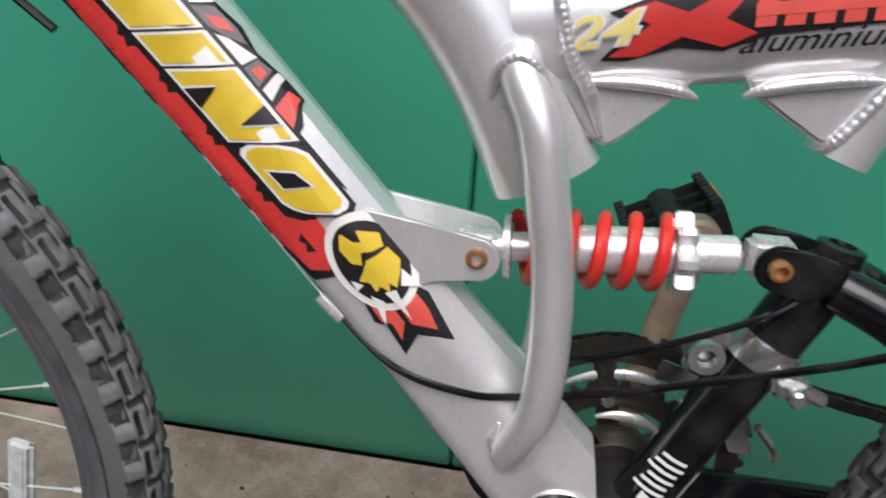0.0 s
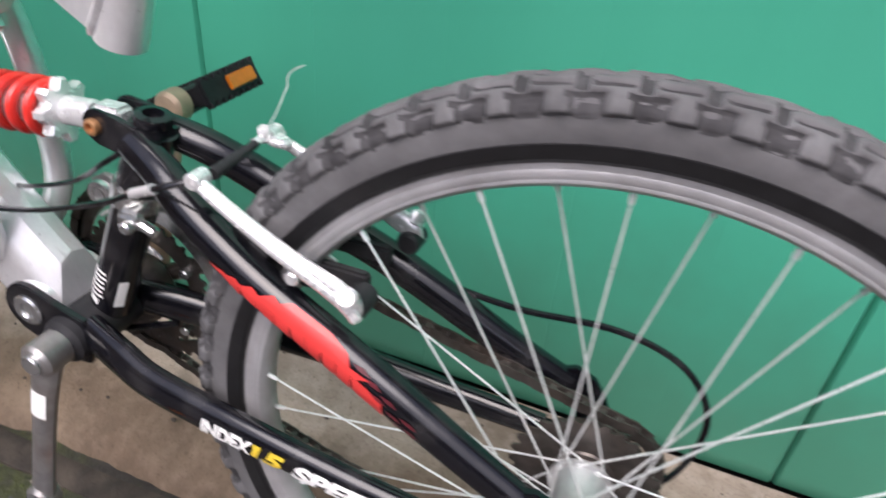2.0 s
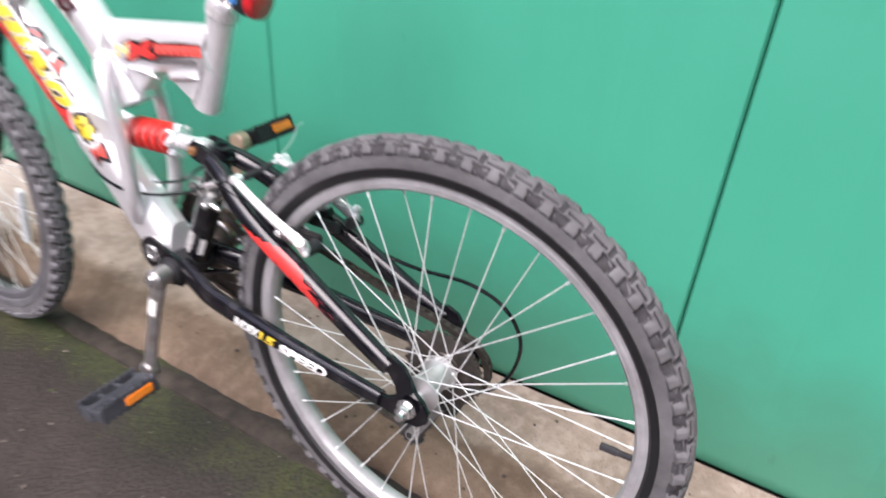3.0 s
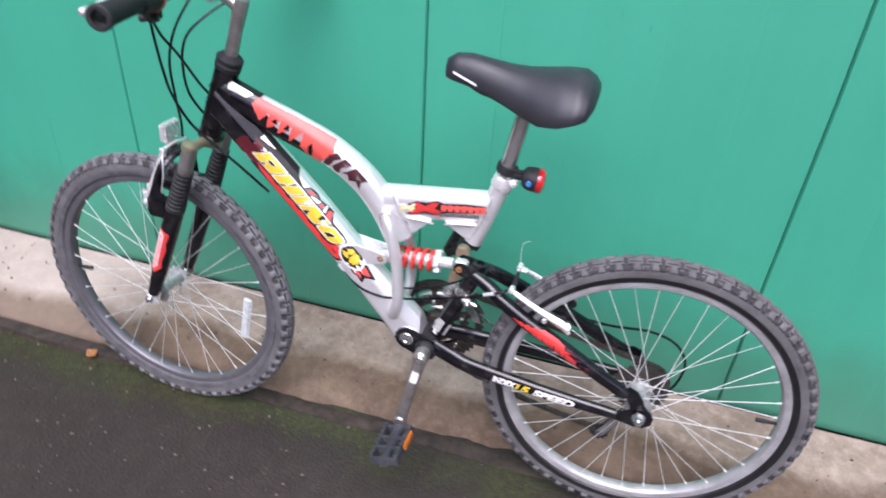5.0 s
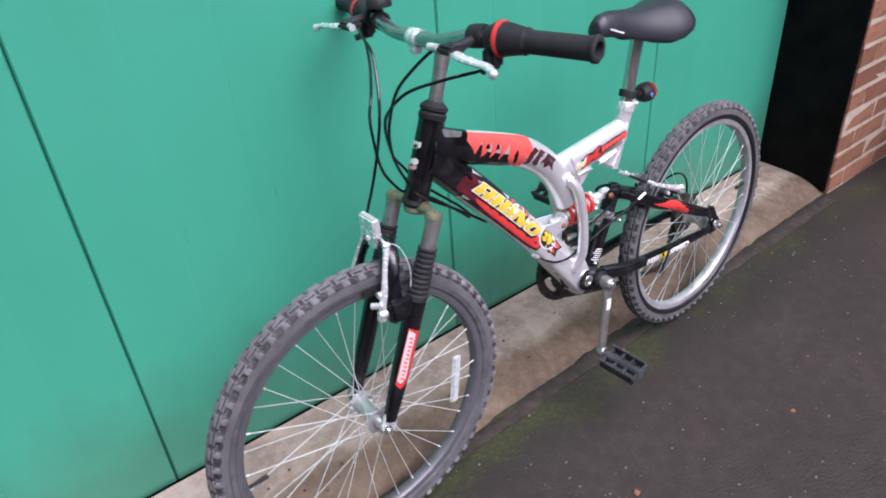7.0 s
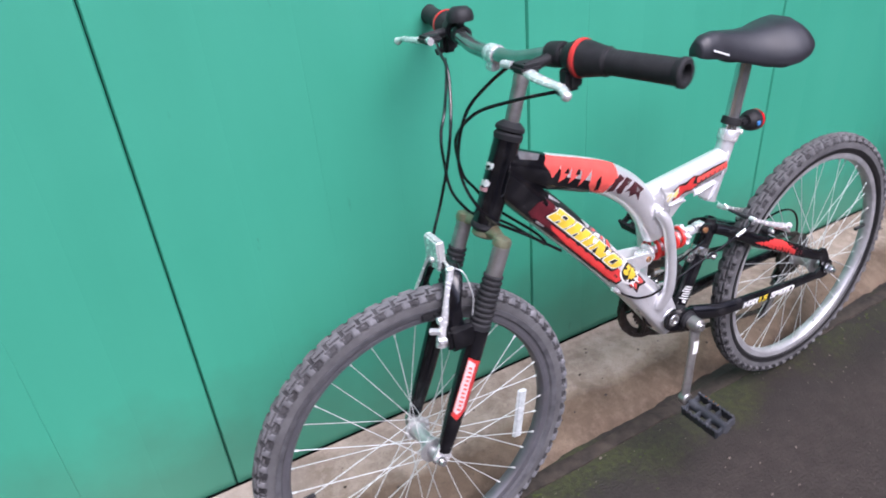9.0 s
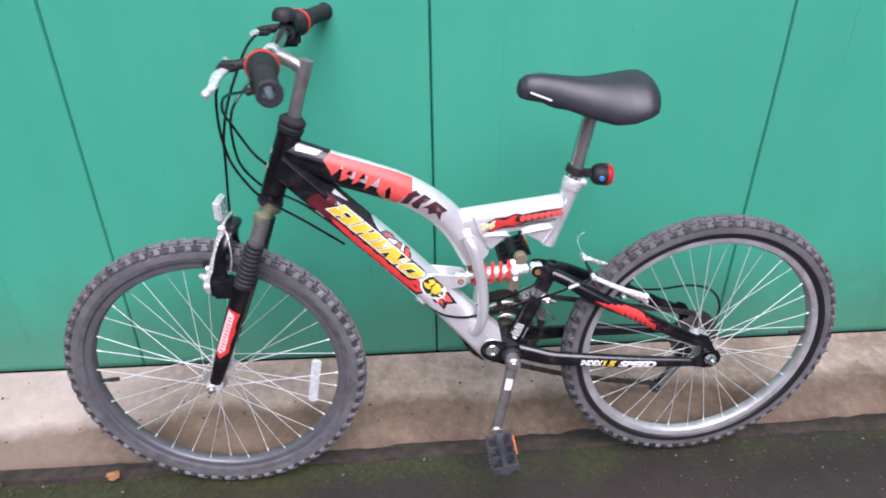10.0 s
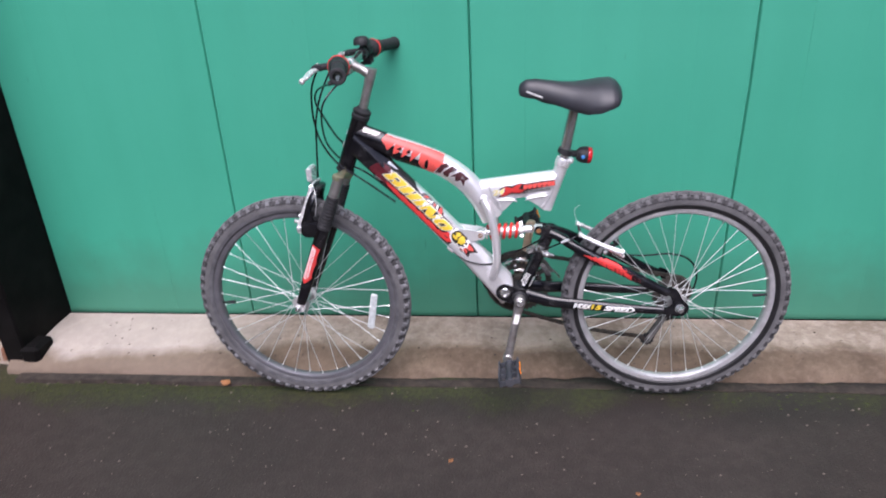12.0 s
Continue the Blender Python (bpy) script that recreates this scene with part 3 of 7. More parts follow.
def build_ground():
    bm = bmesh.new()
    xs = [-400, -60, -12, -5] + [-3 + 0.1 * i for i in range(71)] + [5.5, 12, 60, 400]
    ys = [-400, -60, -12, -5] + [-2.5 + 0.1 * i for i in range(26)] + [0.075, 0.3, 1.0, 5, 30, 400]
    grid = []
    for y in ys:
        row = []
        for x in xs:
            z = 0.004 * noise.noise((x * 1.7, y * 1.7, 3.0)) if abs(x) < 5 and -3 < y < 1 else 0.0
            if abs(x) < 5 and -2.6 < y < 0.2:
                z += -0.001 - 0.010 * max(0.0, min(1.0, (-x - 0.2) / 0.6)) * max(0.0, 1 - abs(y) / 1.2)
            row.append(bm.verts.new((x, y, z)))
        grid.append(row)
    for a, b in zip(grid, grid[1:]):
        for i in range(len(xs) - 1):
            bm.faces.new((a[i], a[i + 1], b[i + 1], b[i]))
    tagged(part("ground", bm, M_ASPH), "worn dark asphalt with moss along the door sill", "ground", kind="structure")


def build_sill():
    prof = [(0.355, 0.056), (0.35, 0.055), (0.29, 0.054), (0.23, 0.050), (0.18, 0.042), (0.14, 0.031), (0.115, 0.020), (0.098, 0.008), (0.088, -0.01), (0.086, -0.05)]
    bm = bmesh.new()
    n = 420
    rows = []
    for i in range(n + 1):
        x = LEFT_X - 0.06 + (RIGHT_X + 0.076 - LEFT_X) * i / n
        row = []
        for j, (y, z) in enumerate(prof):
            k = min(1.0, j / 5)
            dy = 0.012 * k * noise.noise((x * 3.1, 0.4, j * 0.2)) + 0.009 * k * noise.noise((x * 16, 1.7, j * 0.7)) + 0.005 * k * noise.noise((x * 41, 3.7, j * 1.3))
            dz = 0.005 * k * noise.noise((x * 5.0, y * 9, 8.0)) * (j < 8)
            row.append(bm.verts.new((x, y + dy + 0.008 * x * k, z + dz)))
        rows.append(row)
    for a, b in zip(rows, rows[1:]):
        for j in range(len(prof) - 1):
            bm.faces.new((a[j], a[j + 1], b[j + 1], b[j]))
    bm.faces.new(rows[0])
    bm.faces.new(rows[-1])
    tagged(part("door_sill", bm, M_CONC, angle=60), "rough weathered concrete sill under the garage door", "sill", kind="structure")
    bm = bmesh.new()
    rows = []
    for i in range(n + 1):
        x = LEFT_X + (RIGHT_X - LEFT_X) * i / n
        o = 0.008 * x
        a = 0.006 * noise.noise((x * 4, 5.0, 0.0))
        c = 0.010 * noise.noise((x * 3, 9.0, 0.0)) + 0.004 * noise.noise((x * 17, 2.0, 0.0))
        z = 0.003 * noise.noise((x * 6, 1.0, 4.0))
        rows.append([bm.verts.new(p) for p in ((x, 0.084 + o + a, -0.03), (x, 0.080 + o + a, 0.001 + z), (x, 0.064 + o, 0.004 + z), (x, 0.046 + o + c, 0.002 + z), (x, 0.040 + o + c, -0.03))])
    for a, b in zip(rows, rows[1:]):
        for j in range(4):
            bm.faces.new((a[j], a[j + 1], b[j + 1], b[j]))
    tagged(part("edging_strip", bm, M_EDGING, angle=60), "narrow cracked brown mortar strip between sill and asphalt", "edging", kind="structure")


def build_door():
    door = new("door_1")
    door.location = (0, WALL_Y, 0.0555)
    tagged(door, "green painted timber garage door in four tall leaves", "garage door", kind="structure")
    edges = [LEFT_X, -0.829, -0.055, 0.714, RIGHT_X]
    for i in range(4):
        bm = bmesh.new()
        x0, x1 = edges[i] + (0.0011 if i else 0.0), edges[i + 1] - (0.0011 if i < 3 else 0.0)
        # shallow board joints under thick paint
        boards = 5
        cols = []
        for k in range(boards):
            a, b = x0 + (x1 - x0) * k / boards, x0 + (x1 - x0) * (k + 1) / boards
            cols += [(a + (0.0 if k == 0 else 0.0025), 0.0), (b - (0.0 if k == boards - 1 else 0.0025), 0.0)]
            if k < boards - 1:
                cols += [(b - 0.0007, 0.0001), (b, "crack"), (b + 0.0007, 0.0001)]
        zs = [0.0, 0.004] + [0.025 * q for q in range(1, 82)] + [TOP_Z - 0.062, TOP_Z - 0.058]
        grid = []

        def deep(x, d, z):
            return 0.0002 + 0.0016 * max(0.0, noise.noise((x * 7, z * 1.6, 4.0)) - 0.12) if d == "crack" else d

        for z in zs:
            grid.append([bm.verts.new((x, deep(x, d, z) + (0.003 if z in (zs[0], zs[-1]) else 0.0) + 0.0005 * noise.noise((x * 1.5, z * 1.1, i)), z)) for x, d in [(x0, 0.004)] + [(max(x, x0 + 0.003) if q == 0 else min(x, x1 - 0.003), d) for q, (x, d) in enumerate(cols)] + [(x1, 0.004)]])
        for a, b in zip(grid, grid[1:]):
            for q in range(len(a) - 1):
                bm.faces.new((a[q], a[q + 1], b[q + 1], b[q]))
        # the last joint stands a little out of plumb
        for v in bm.verts:
            v.co.x -= 0.015 * max(0.0, 1 - abs(v.co.x - 0.714) / 0.25) * (1 - min(v.co.z, 0.75) / 0.75)
        rim = [e for e in bm.edges if len(e.link_faces) == 1]
        ext = bmesh.ops.extrude_edge_only(bm, edges=rim)
        for v in [g for g in ext["geom"] if isinstance(g, bmesh.types.BMVert)]:
            v.co.y = 0.045
        part("door_leaf", bm, M_DOOR, door, angle=50)
    # backing slab: its black colour stands in for the shade in the joints
    bm = bmesh.new()
    block(bm, (LEFT_X, WALL_Y + 0.05, 0.0), (RIGHT_X, WALL_Y + 0.08, TOP_Z))
    tagged(part("door_backing", bm, M_DARK), "black backing slab standing in for the shade behind the door joints", "wall", kind="structure")


def build_posts():
    for name, x0, x1 in (("door_post_1", LEFT_X - 0.075, LEFT_X), ("door_post_2", RIGHT_X, RIGHT_X + 0.018)):
        bm = bmesh.new()
        block(bm, (x0, 0.105, 0.012), (x1, WALL_Y + 0.12, TOP_Z + 0.1), 0.004)
        if x0 < 0:
            block(bm, (x1 - 0.02, 0.098, 0.010), (x1 + 0.048, 0.190, 0.072), 0.012, segments=1)
        tagged(part(name, bm, M_TARRED), "black painted timber door post beside the brickwork", "door post", kind="structure")
    bm = bmesh.new()
    block(bm, (LEFT_X - 0.075, 0.115, TOP_Z + 0.102), (RIGHT_X + 0.018, WALL_Y + 0.12, TOP_Z + 0.30), 0.006)
    tagged(part("lintel", bm, M_TARRED), "black painted timber lintel over the garage door", "lintel", kind="structure")


def brick_meshes():
    rng = random.Random(5)
    out = []
    for _ in range(4):
        bm = bmesh.new()
        block(bm, (-0.1115, -0.051, -0.0333), (0.1115, 0.051, 0.0333), 0.005, segments=1)
        for v in bm.verts:
            v.co += Vector([rng.uniform(-0.0018, 0.0018) for _ in range(3)])
        out.append(mesh_of(bm, "brick", M_BRICK, False))
    return out


def build_brickwork(name, x0, x1, y, courses, meshes, rng):
    bm = bmesh.new()
    block(bm, (x0 + 0.003, y + 0.0025, -0.05), (x1 - 0.006, y + 0.33, courses * 0.075))
    wall = tagged(part(name, bm, M_MORTAR), "red brick pier with pale mortar joints", "brick pier", kind="structure")
    for c in range(courses):
        z = 0.0375 + 0.075 * c - 0.004
        x = x0 + (0.0 if c % 2 else -0.1125)
        while x < x1 - 0.02:
            a, b = max(x, x0), min(x + 0.215, x1)
            if b - a > 0.005:
                ob = new("brick", rng.choice(meshes))
                ob.parent = wall
                ob.location = ((a + b) / 2, y + 0.051 + rng.uniform(-0.002, 0.002), z)
                ob.scale = ((b - a) / 0.215, 1, 1)
            x += 0.225


def build_rubble_wall(rng):
    bm = bmesh.new()
    # real garden wall below; the unseen top is raised to shade this side
    block(bm, (2.86, -3.0, -0.05), (3.2, 1.6, 2.75))
    wall = tagged(part("wall_rubble", bm, M_ROCK), "dark mossy rubble stone garden wall, its unseen top added for shade", "stone wall", kind="structure")
    shapes = []
    for _ in range(6):
        bm = bmesh.new()
        bmesh.ops.create_icosphere(bm, subdivisions=2, radius=0.5)
        o = Vector([rng.uniform(0, 50) for _ in range(3)])
        for v in bm.verts:
            v.co = Vector([math.copysign(min(abs(k), 0.40), k) for k in v.co]) * (1 + 0.22 * noise.noise(v.co * 2.2 + o))
        shapes.append(mesh_of(bm, "stone", M_ROCK, True, 60))
    z = 0.04
    while z < 2.7:
        h = rng.uniform(0.09, 0.17)
        y = -2.9
        while y < 0.9:
            w = rng.uniform(0.14, 0.34)
            ob = new("stone", rng.choice(shapes))
            ob.parent = wall
            ob.location = (2.86 + rng.uniform(-0.02, 0.03), y + w / 2, z + h / 2)
            ob.scale = (0.11, w * 1.18, h * 1.20)
            ob.rotation_euler = (rng.uniform(-0.1, 0.1), rng.uniform(-0.1, 0.1), rng.uniform(-0.1, 0.1))
            y += w
        z += h


def build_unseen_opposite():
    # added out of view: blocks the low sky so tube flanks reflect dark
    bm = bmesh.new()
    xs, zs = [-7 + 0.25 * i for i in range(57)], [-0.05 + 0.25 * i for i in range(8)]
    grid = [[bm.verts.new((x, -4.6 + 0.05 * noise.noise((x * 1.3, 2.0, z * 1.6)), z)) for x in xs] for z in zs]
    for a, d in zip(grid, grid[1:]):
        for i in range(len(xs) - 1):
            bm.faces.new((a[i], a[i + 1], d[i + 1], d[i]))
    rim = [e for e in bm.edges if len(e.link_faces) == 1]
    ext = bmesh.ops.extrude_edge_only(bm, edges=rim)
    for v in [g for g in ext["geom"] if isinstance(g, bmesh.types.BMVert)]:
        v.co.y = -4.95
    tagged(part("wall_opposite", bm, M_ROCK, angle=60), "unseen wall added across the yard to darken low reflections", "wall", kind="structure")


def build_unseen_side():
    # added out of view: holds back light from the left
    bm = bmesh.new()
    block(bm, (-3.3, -4.55, -0.05), (-3.0, 0.12, 2.7), 0.02)
    tagged(part("wall_side", bm, M_ROCK), "unseen wall added on the left to hold back light", "wall", kind="structure")


build_ground()
build_unseen_opposite()
build_unseen_side()
build_sill()
build_door()
build_posts()

# ---------------------------------------------------------------- the bicycle
REAR, FRONT, WHEEL_R = (0.500, 0.0, 0.306), (-0.513, 0.0, 0.306), 0.3035
STEER_P, STEER_D = Vector((-0.362, 0, 0.679)), Vector((0.3626, 0, 0.9319))
STEER = Matrix.Translation(STEER_P) @ Matrix.Rotation(radians(-2.0), 4, STEER_D) @ Matrix.Translation(-STEER_P)

bike = new("bicycle")
bike.matrix_world = Matrix.Translation((0, 0.0310, 0)) @ Matrix.Rotation(radians(1.1), 4, "Z") @ Matrix.Rotation(radians(-1.5), 4, "X")
tagged(bike, "silver, black and red full-suspension mountain bicycle leaning on the green door", "bicycle")


def bpart(name, bm, material, parent=None, label="", steered=False, angle=35.0):
    if steered:
        bmesh.ops.transform(bm, matrix=STEER, verts=bm.verts)
    return part(name, bm, material, parent or bike, label, angle=angle)


def mirrored(pts):
    return [(x, -y, z) for x, y, z in pts]


def tyre_mesh(material):
    """Carcass, about the axle on y."""
    bm = bmesh.new()
    seg, mr, major = 120, 0.0183, 0.2772
    prof = [(0.2555, -0.0125), (0.2595, -0.0160)]
    for k in range(13):
        a = radians(-100 + 200 * k / 12)
        prof.append((major + mr * math.cos(a), 0.92 * mr * math.sin(a)))
    prof += [(0.2595, 0.0160), (0.2555, 0.0125)]
    lathe(bm, prof, (0, 0, 0), (0, 1, 0), seg)
    return mesh_of(bm, "tyre", material, angle=70)


def tread_mesh(material):
    """Low moulded tread: a dusty raised band with open shoulder notches and short sipes."""
    n, per, across = 62, 14, 52
    mr, major = 0.0183, 0.2772

    def soft(x, a, b):
        u = max(0.0, min(1.0, (x - a) / (b - a)))
        return u * u * (3 - 2 * u)

    def dent(u, mid, half, edge):
        d = abs((u - mid + 0.5) % 1.0 - 0.5)
        return 1 - soft(d, half - edge, half + edge)

    def height(u, deg):
        a = abs(deg)
        high = 0.0056 * (1 - soft(a, 70, 77)) - 0.0018 * (1 - soft(a, 20, 50)) - 0.0004
        skew = 0.0 if deg > 0 else 0.5
        notch = dent(u + skew, 0.5, 0.33 - 0.0020 * max(0.0, a - 42), 0.06) * soft(a, 41, 45)
        sipe = dent(u + skew, 0.08, 0.33, 0.06) * soft(a, 23, 26) * (1 - soft(a, 34, 37))
        cross = dent(u + skew, 0.60, 0.11, 0.05) * (1 - soft(a, 40, 43))
        crown = dent(u + skew, 0.30, 0.20, 0.06) * soft(a, 2, 4) * (1 - soft(a, 9, 12))
        rise = 0.25 * dent(u + skew, 0.5, 0.12, 0.10) * soft(a, 56, 62)
        low = max(notch * (1.0 - rise), 0.95 * sipe, 0.75 * cross, 0.8 * crown)
        wear = 0.0004 * noise.noise((u * 2 + deg, deg * 0.11, 1.0))
        return high * (1 - low) + wear * (1 - low), low
    verts, faces, deep = [], [], []
    cells = [[height((k + 0.25) / per, -80 + 160 * j / across) for j in range(across + 1)] for k in range(per)]
    for i in range(n * per):
        t = 2 * math.pi * i / (n * per)
        for j in range(across + 1):
            deg = -80 + 160 * j / across
            h = cells[i % per][j][0] + 0.0009 * noise.noise((i * 0.23, deg * 0.06, 4.0))
            r = major + (mr + h) * math.cos(radians(deg))
            verts.append((r * math.cos(t), 0.92 * (mr + h) * math.sin(radians(deg)), r * math.sin(t)))
    w = across + 1
    for i in range(n * per):
        k = (i + 1) % (n * per)
        for j in range(across):
            faces.append((i * w + j, i * w + j + 1, k * w + j + 1, k * w + j))
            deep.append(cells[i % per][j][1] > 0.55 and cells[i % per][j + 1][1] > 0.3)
    me = bpy.data.meshes.new("tread")
    me.from_pydata(verts, [], faces)
    # low cells take the darker rubber, so the gap shade sits in its colour
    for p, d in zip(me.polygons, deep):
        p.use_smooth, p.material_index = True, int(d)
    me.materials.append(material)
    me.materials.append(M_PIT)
    me.update()
    return me


def spoke_mesh(side, turn, flange):
    bm = bmesh.new()
    a1 = radians(58) * turn
    p0 = Vector((0.0205, flange - side * (0.0 if turn > 0 else 0.003), 0))
    p1 = Vector((0.2420 * math.cos(a1), side * 0.004, 0.2420 * math.sin(a1)))
    d = (p1 - p0).normalized()
    rod(bm, [p0, p1], 0.00080, 1, 6)
    rod(bm, [p1 - d * 0.009, p1 + d * 0.001], 0.0018, 1, 6)
    lathe(bm, [(0, -0.002), (0.0024, -0.001), (0.0024, 0.0015), (0, 0.002)], p0, (0, side, 0), 6)
    return mesh_of(bm, "spoke", M_SPOKE)


SPOKES = {(s, t, rear): spoke_mesh(s, t, 0.014 if rear and s > 0 else s * 0.031) for s in (-1, 1) for t in (-1, 1) for rear in (True, False)}
TYRES = {rear: (tyre_mesh(M_TYRE), tread_mesh(mt)) for rear, mt in ((True, M_TYRE), (False, M_TYRE_PALE))}


def sidewall_mesh(material):
    bm = bmesh.new()
    for s in (-1, 1):
        lathe(bm, [(0.2560, s * 0.0128), (0.2590, s * 0.0165), (0.2625, s * 0.0173), (0.2675, s * 0.0184), (0.2677, s * 0.0170), (0.2625, s * 0.0156)], (0, 0, 0), (0, 1, 0), 120)
    return mesh_of(bm, "bead_band", material)


def rim_mesh(material):
    bm = bmesh.new()
    lathe(bm, [(0.2580, -0.0125), (0.2590, -0.0112), (0.2580, -0.0098), (0.2500, -0.0096), (0.2500, 0.0096), (0.2580, 0.0098), (0.2590, 0.0112), (0.2580, 0.0125),
               (0.2528, 0.0127), (0.2520, 0.0124), (0.2512, 0.0127), (0.2470, 0.0124), (0.2462, 0.0119), (0.2454, 0.0121), (0.2440, 0.0118), (0.2408, 0.0080), (0.2398, 0.0), (0.2408, -0.0080), (0.2440, -0.0118), (0.2454, -0.0121), (0.2462, -0.0119), (0.2470, -0.0124), (0.2512, -0.0127), (0.2520, -0.0124), (0.2528, -0.0127)],
          (0, 0, 0), (0, 1, 0), 120, close=True)
    return mesh_of(bm, "rim", material)


BAND, BAND_DUSTY, RIM, RIM_DARK = sidewall_mesh(M_BEAD), sidewall_mesh(M_BEAD_DUSTY), rim_mesh(M_RIM), rim_mesh(M_RIM_DARK)


def build_wheel(name, m, label, valve_turn, rear):
    wheel = new(name, RIM if rear else RIM_DARK)
    wheel.parent = bike
    wheel.matrix_basis = m
    tagged(wheel, label)

    def sub(nm, mesh, lab="", turn=0.0):
        ob = new(nm, mesh)
        ob.parent = wheel
        ob.matrix_basis = Matrix.Rotation(turn, 4, "Y")
        if lab:
            tagged(ob, lab)
        return ob

    sub("tyre", TYRES[rear][0], "dusty grey-black knobbly tyre", 0.4 if rear else 1.1)
    tagged(sub("tread", TYRES[rear][1], "moulded knobbly tread rubber", 0.4 if rear else 1.1), kind="stuff")
    sub("bead_band", BAND if rear else BAND_DUSTY, "black lower sidewall of the tyre" if rear else "dusty dark grey lower sidewall of the tyre")
    w, hs, hf = (0.042, 0.0175, 0.0238) if rear else (0.034, 0.0125, 0.0240)
    bm = bmesh.new()
    f = 0.0135 if rear else 0.0315
    lathe(bm, [(0.006, -w - 0.014), (0.010, -w - 0.012), (0.011, -w + 0.002), (hs + 0.002, -0.034), (hf - 0.0005, -0.033), (hf, -0.0315), (hf - 0.0005, -0.0295), (hs + 0.003, -0.028), (hs, -0.018), (hs, f - 0.012),
               (hs + 0.003, f - 0.003), (hf - 0.0005, f - 0.0015), (hf, f), (hf - 0.0005, f + 0.0015), (hs + 0.002, f + 0.003), (0.011, w - 0.002), (0.010, w + 0.012), (0.006, w + 0.014)], (0, 0, 0), (0, 1, 0), 28)
    part("hub", bm, M_HUB, wheel, "dull silver hub with two flanges")
    for i in range(9):
        for s in (-1, 1):
            for t in (-1, 1):
                sub("spoke", SPOKES[(s, t, rear)], "", radians(40 * i + (24.7 if t > 0 else 8.7) + (10 if s > 0 else 0) - (0 if rear else 3)))
    bm = bmesh.new()
    c, s = math.cos(valve_turn), math.sin(valve_turn)
    rod(bm, [(0.240 * c, 0, 0.240 * s), (0.222 * c, 0, 0.222 * s)], 0.0035, 1, 8)
    rod(bm, [(0.224 * c, 0, 0.224 * s), (0.205 * c, 0, 0.205 * s)], 0.0044, 1, 8)
    part("valve", bm, M_BLACKPL, wheel, "black valve cap on the stem")
    span = 0.070 if rear else 0.0615
    for q in (-1, 1):
        bm = bmesh.new()
        lathe(bm, [(0.0, span - 0.014), (0.005, span - 0.014), (0.005, span + 0.010), (0, span + 0.010)], (0, 0, 0), (0, q, 0), 12)
        lathe(bm, [(0.0, span - 0.007), (0.0095, span - 0.007), (0.0095, span + 0.002), (0.0085, span + 0.004), (0, span + 0.004)], (0, 0, 0), (0, q, 0), 6)
        lathe(bm, [(0.0, span - 0.0085), (0.0125, span - 0.0085), (0.0125, span - 0.0068), (0, span - 0.0068)], (0, 0, 0), (0, q, 0), 20)
        part("axle_nut", bm, M_CHROME, wheel, "silver axle end with nut and washer")
    if not rear:
        bm = bmesh.new()
        block(bm, (0.184, -0.010, -0.054), (0.203, -0.002, 0.054), 0.003)
        block(bm, (0.189, -0.0108, -0.049), (0.198, -0.0098, 0.049), 0.0004)
        bmesh.ops.transform(bm, matrix=Matrix.Rotation(radians(10), 4, "Y"), verts=bm.verts)
        part("spoke_reflector", bm, M_CLEAR, wheel, "clear white plastic spoke reflector")
    else:
        bm = bmesh.new()
        for k in range(6):
            gear(bm, 0.052 - 0.0042 * k, 28 - 3 * k, 0.0215 + 0.0042 * k, 0.0232 + 0.0042 * k, (0, 0))
        lathe(bm, disc(0.024, 0.014), (0, 0.034, 0), (0, 1, 0), 20)
        part("freewheel", bm, M_GREASE, wheel, "greasy dark six-speed freewheel")
    return wheel


def gear(bm, r, teeth, y0, y1, centre):
    k = teeth * 4
    out = []
    for i in range(k):
        rr = r + (0.0022 if i % 4 in (1, 2) else -0.0022)
        a = 2 * math.pi * i / k
        out.append((centre[0] + rr * math.cos(a), centre[1] + rr * math.sin(a)))
    plate(bm, out, y0, y1)


def ring_plate(bm, outer, inner, teeth, y0, y1, c):
    """A chain ring: a toothed band with an open middle."""
    k = teeth * 4
    rows = []
    for y in (y0, y1):
        o, n = [], []
        for i in range(k):
            a = 2 * math.pi * i / k
            rr = outer + (0.0024 if i % 4 in (1, 2) else -0.0024)
            o.append(bm.verts.new((c[0] + rr * math.cos(a), y, c[1] + rr * math.sin(a))))
            n.append(bm.verts.new((c[0] + inner * math.cos(a), y, c[1] + inner * math.sin(a))))
        rows.append((o, n))
    (o0, n0), (o1, n1) = rows
    for i in range(k):
        j = (i + 1) % k
        bm.faces.new((o0[i], o0[j], n0[j], n0[i]))
        bm.faces.new((o1[i], o1[j], n1[j], n1[i]))
        bm.faces.new((o0[i], o0[j], o1[j], o1[i]))
        bm.faces.new((n0[i], n0[j], n1[j], n1[i]))


# main tubes
FACETS = [(-1, 0), (-0.985, 0.5), (-0.82, 0.92), (-0.62, 1), (0.30, 1), (0.42, 0.955), (0.93, 0.46), (1, 0)]
DT = Sweep([(-0.3404, 0, 0.763), (-0.2646, 0, 0.6815), (-0.1765, 0, 0.590), (-0.098, 0, 0.5035), (-0.0436, 0, 0.4415), (0.034, 0, 0.3515), (0.062, 0, 0.319)], [0.0290, 0.0288, 0.0305, 0.0300, 0.0320, 0.0372, 0.0385], 0.0268, 36, knots=FACETS)
TT = Sweep([(-0.325, 0, 0.771), (-0.250, 0, 0.739), (-0.190, 0, 0.717), (-0.120, 0, 0.688), (-0.062, 0, 0.648), (-0.020, 0, 0.599), (0.013, 0, 0.5385)], [0.0280, 0.030, 0.0295, 0.0285, 0.0290], [0.022, 0.023, 0.024, 0.024, 0.024], 40)
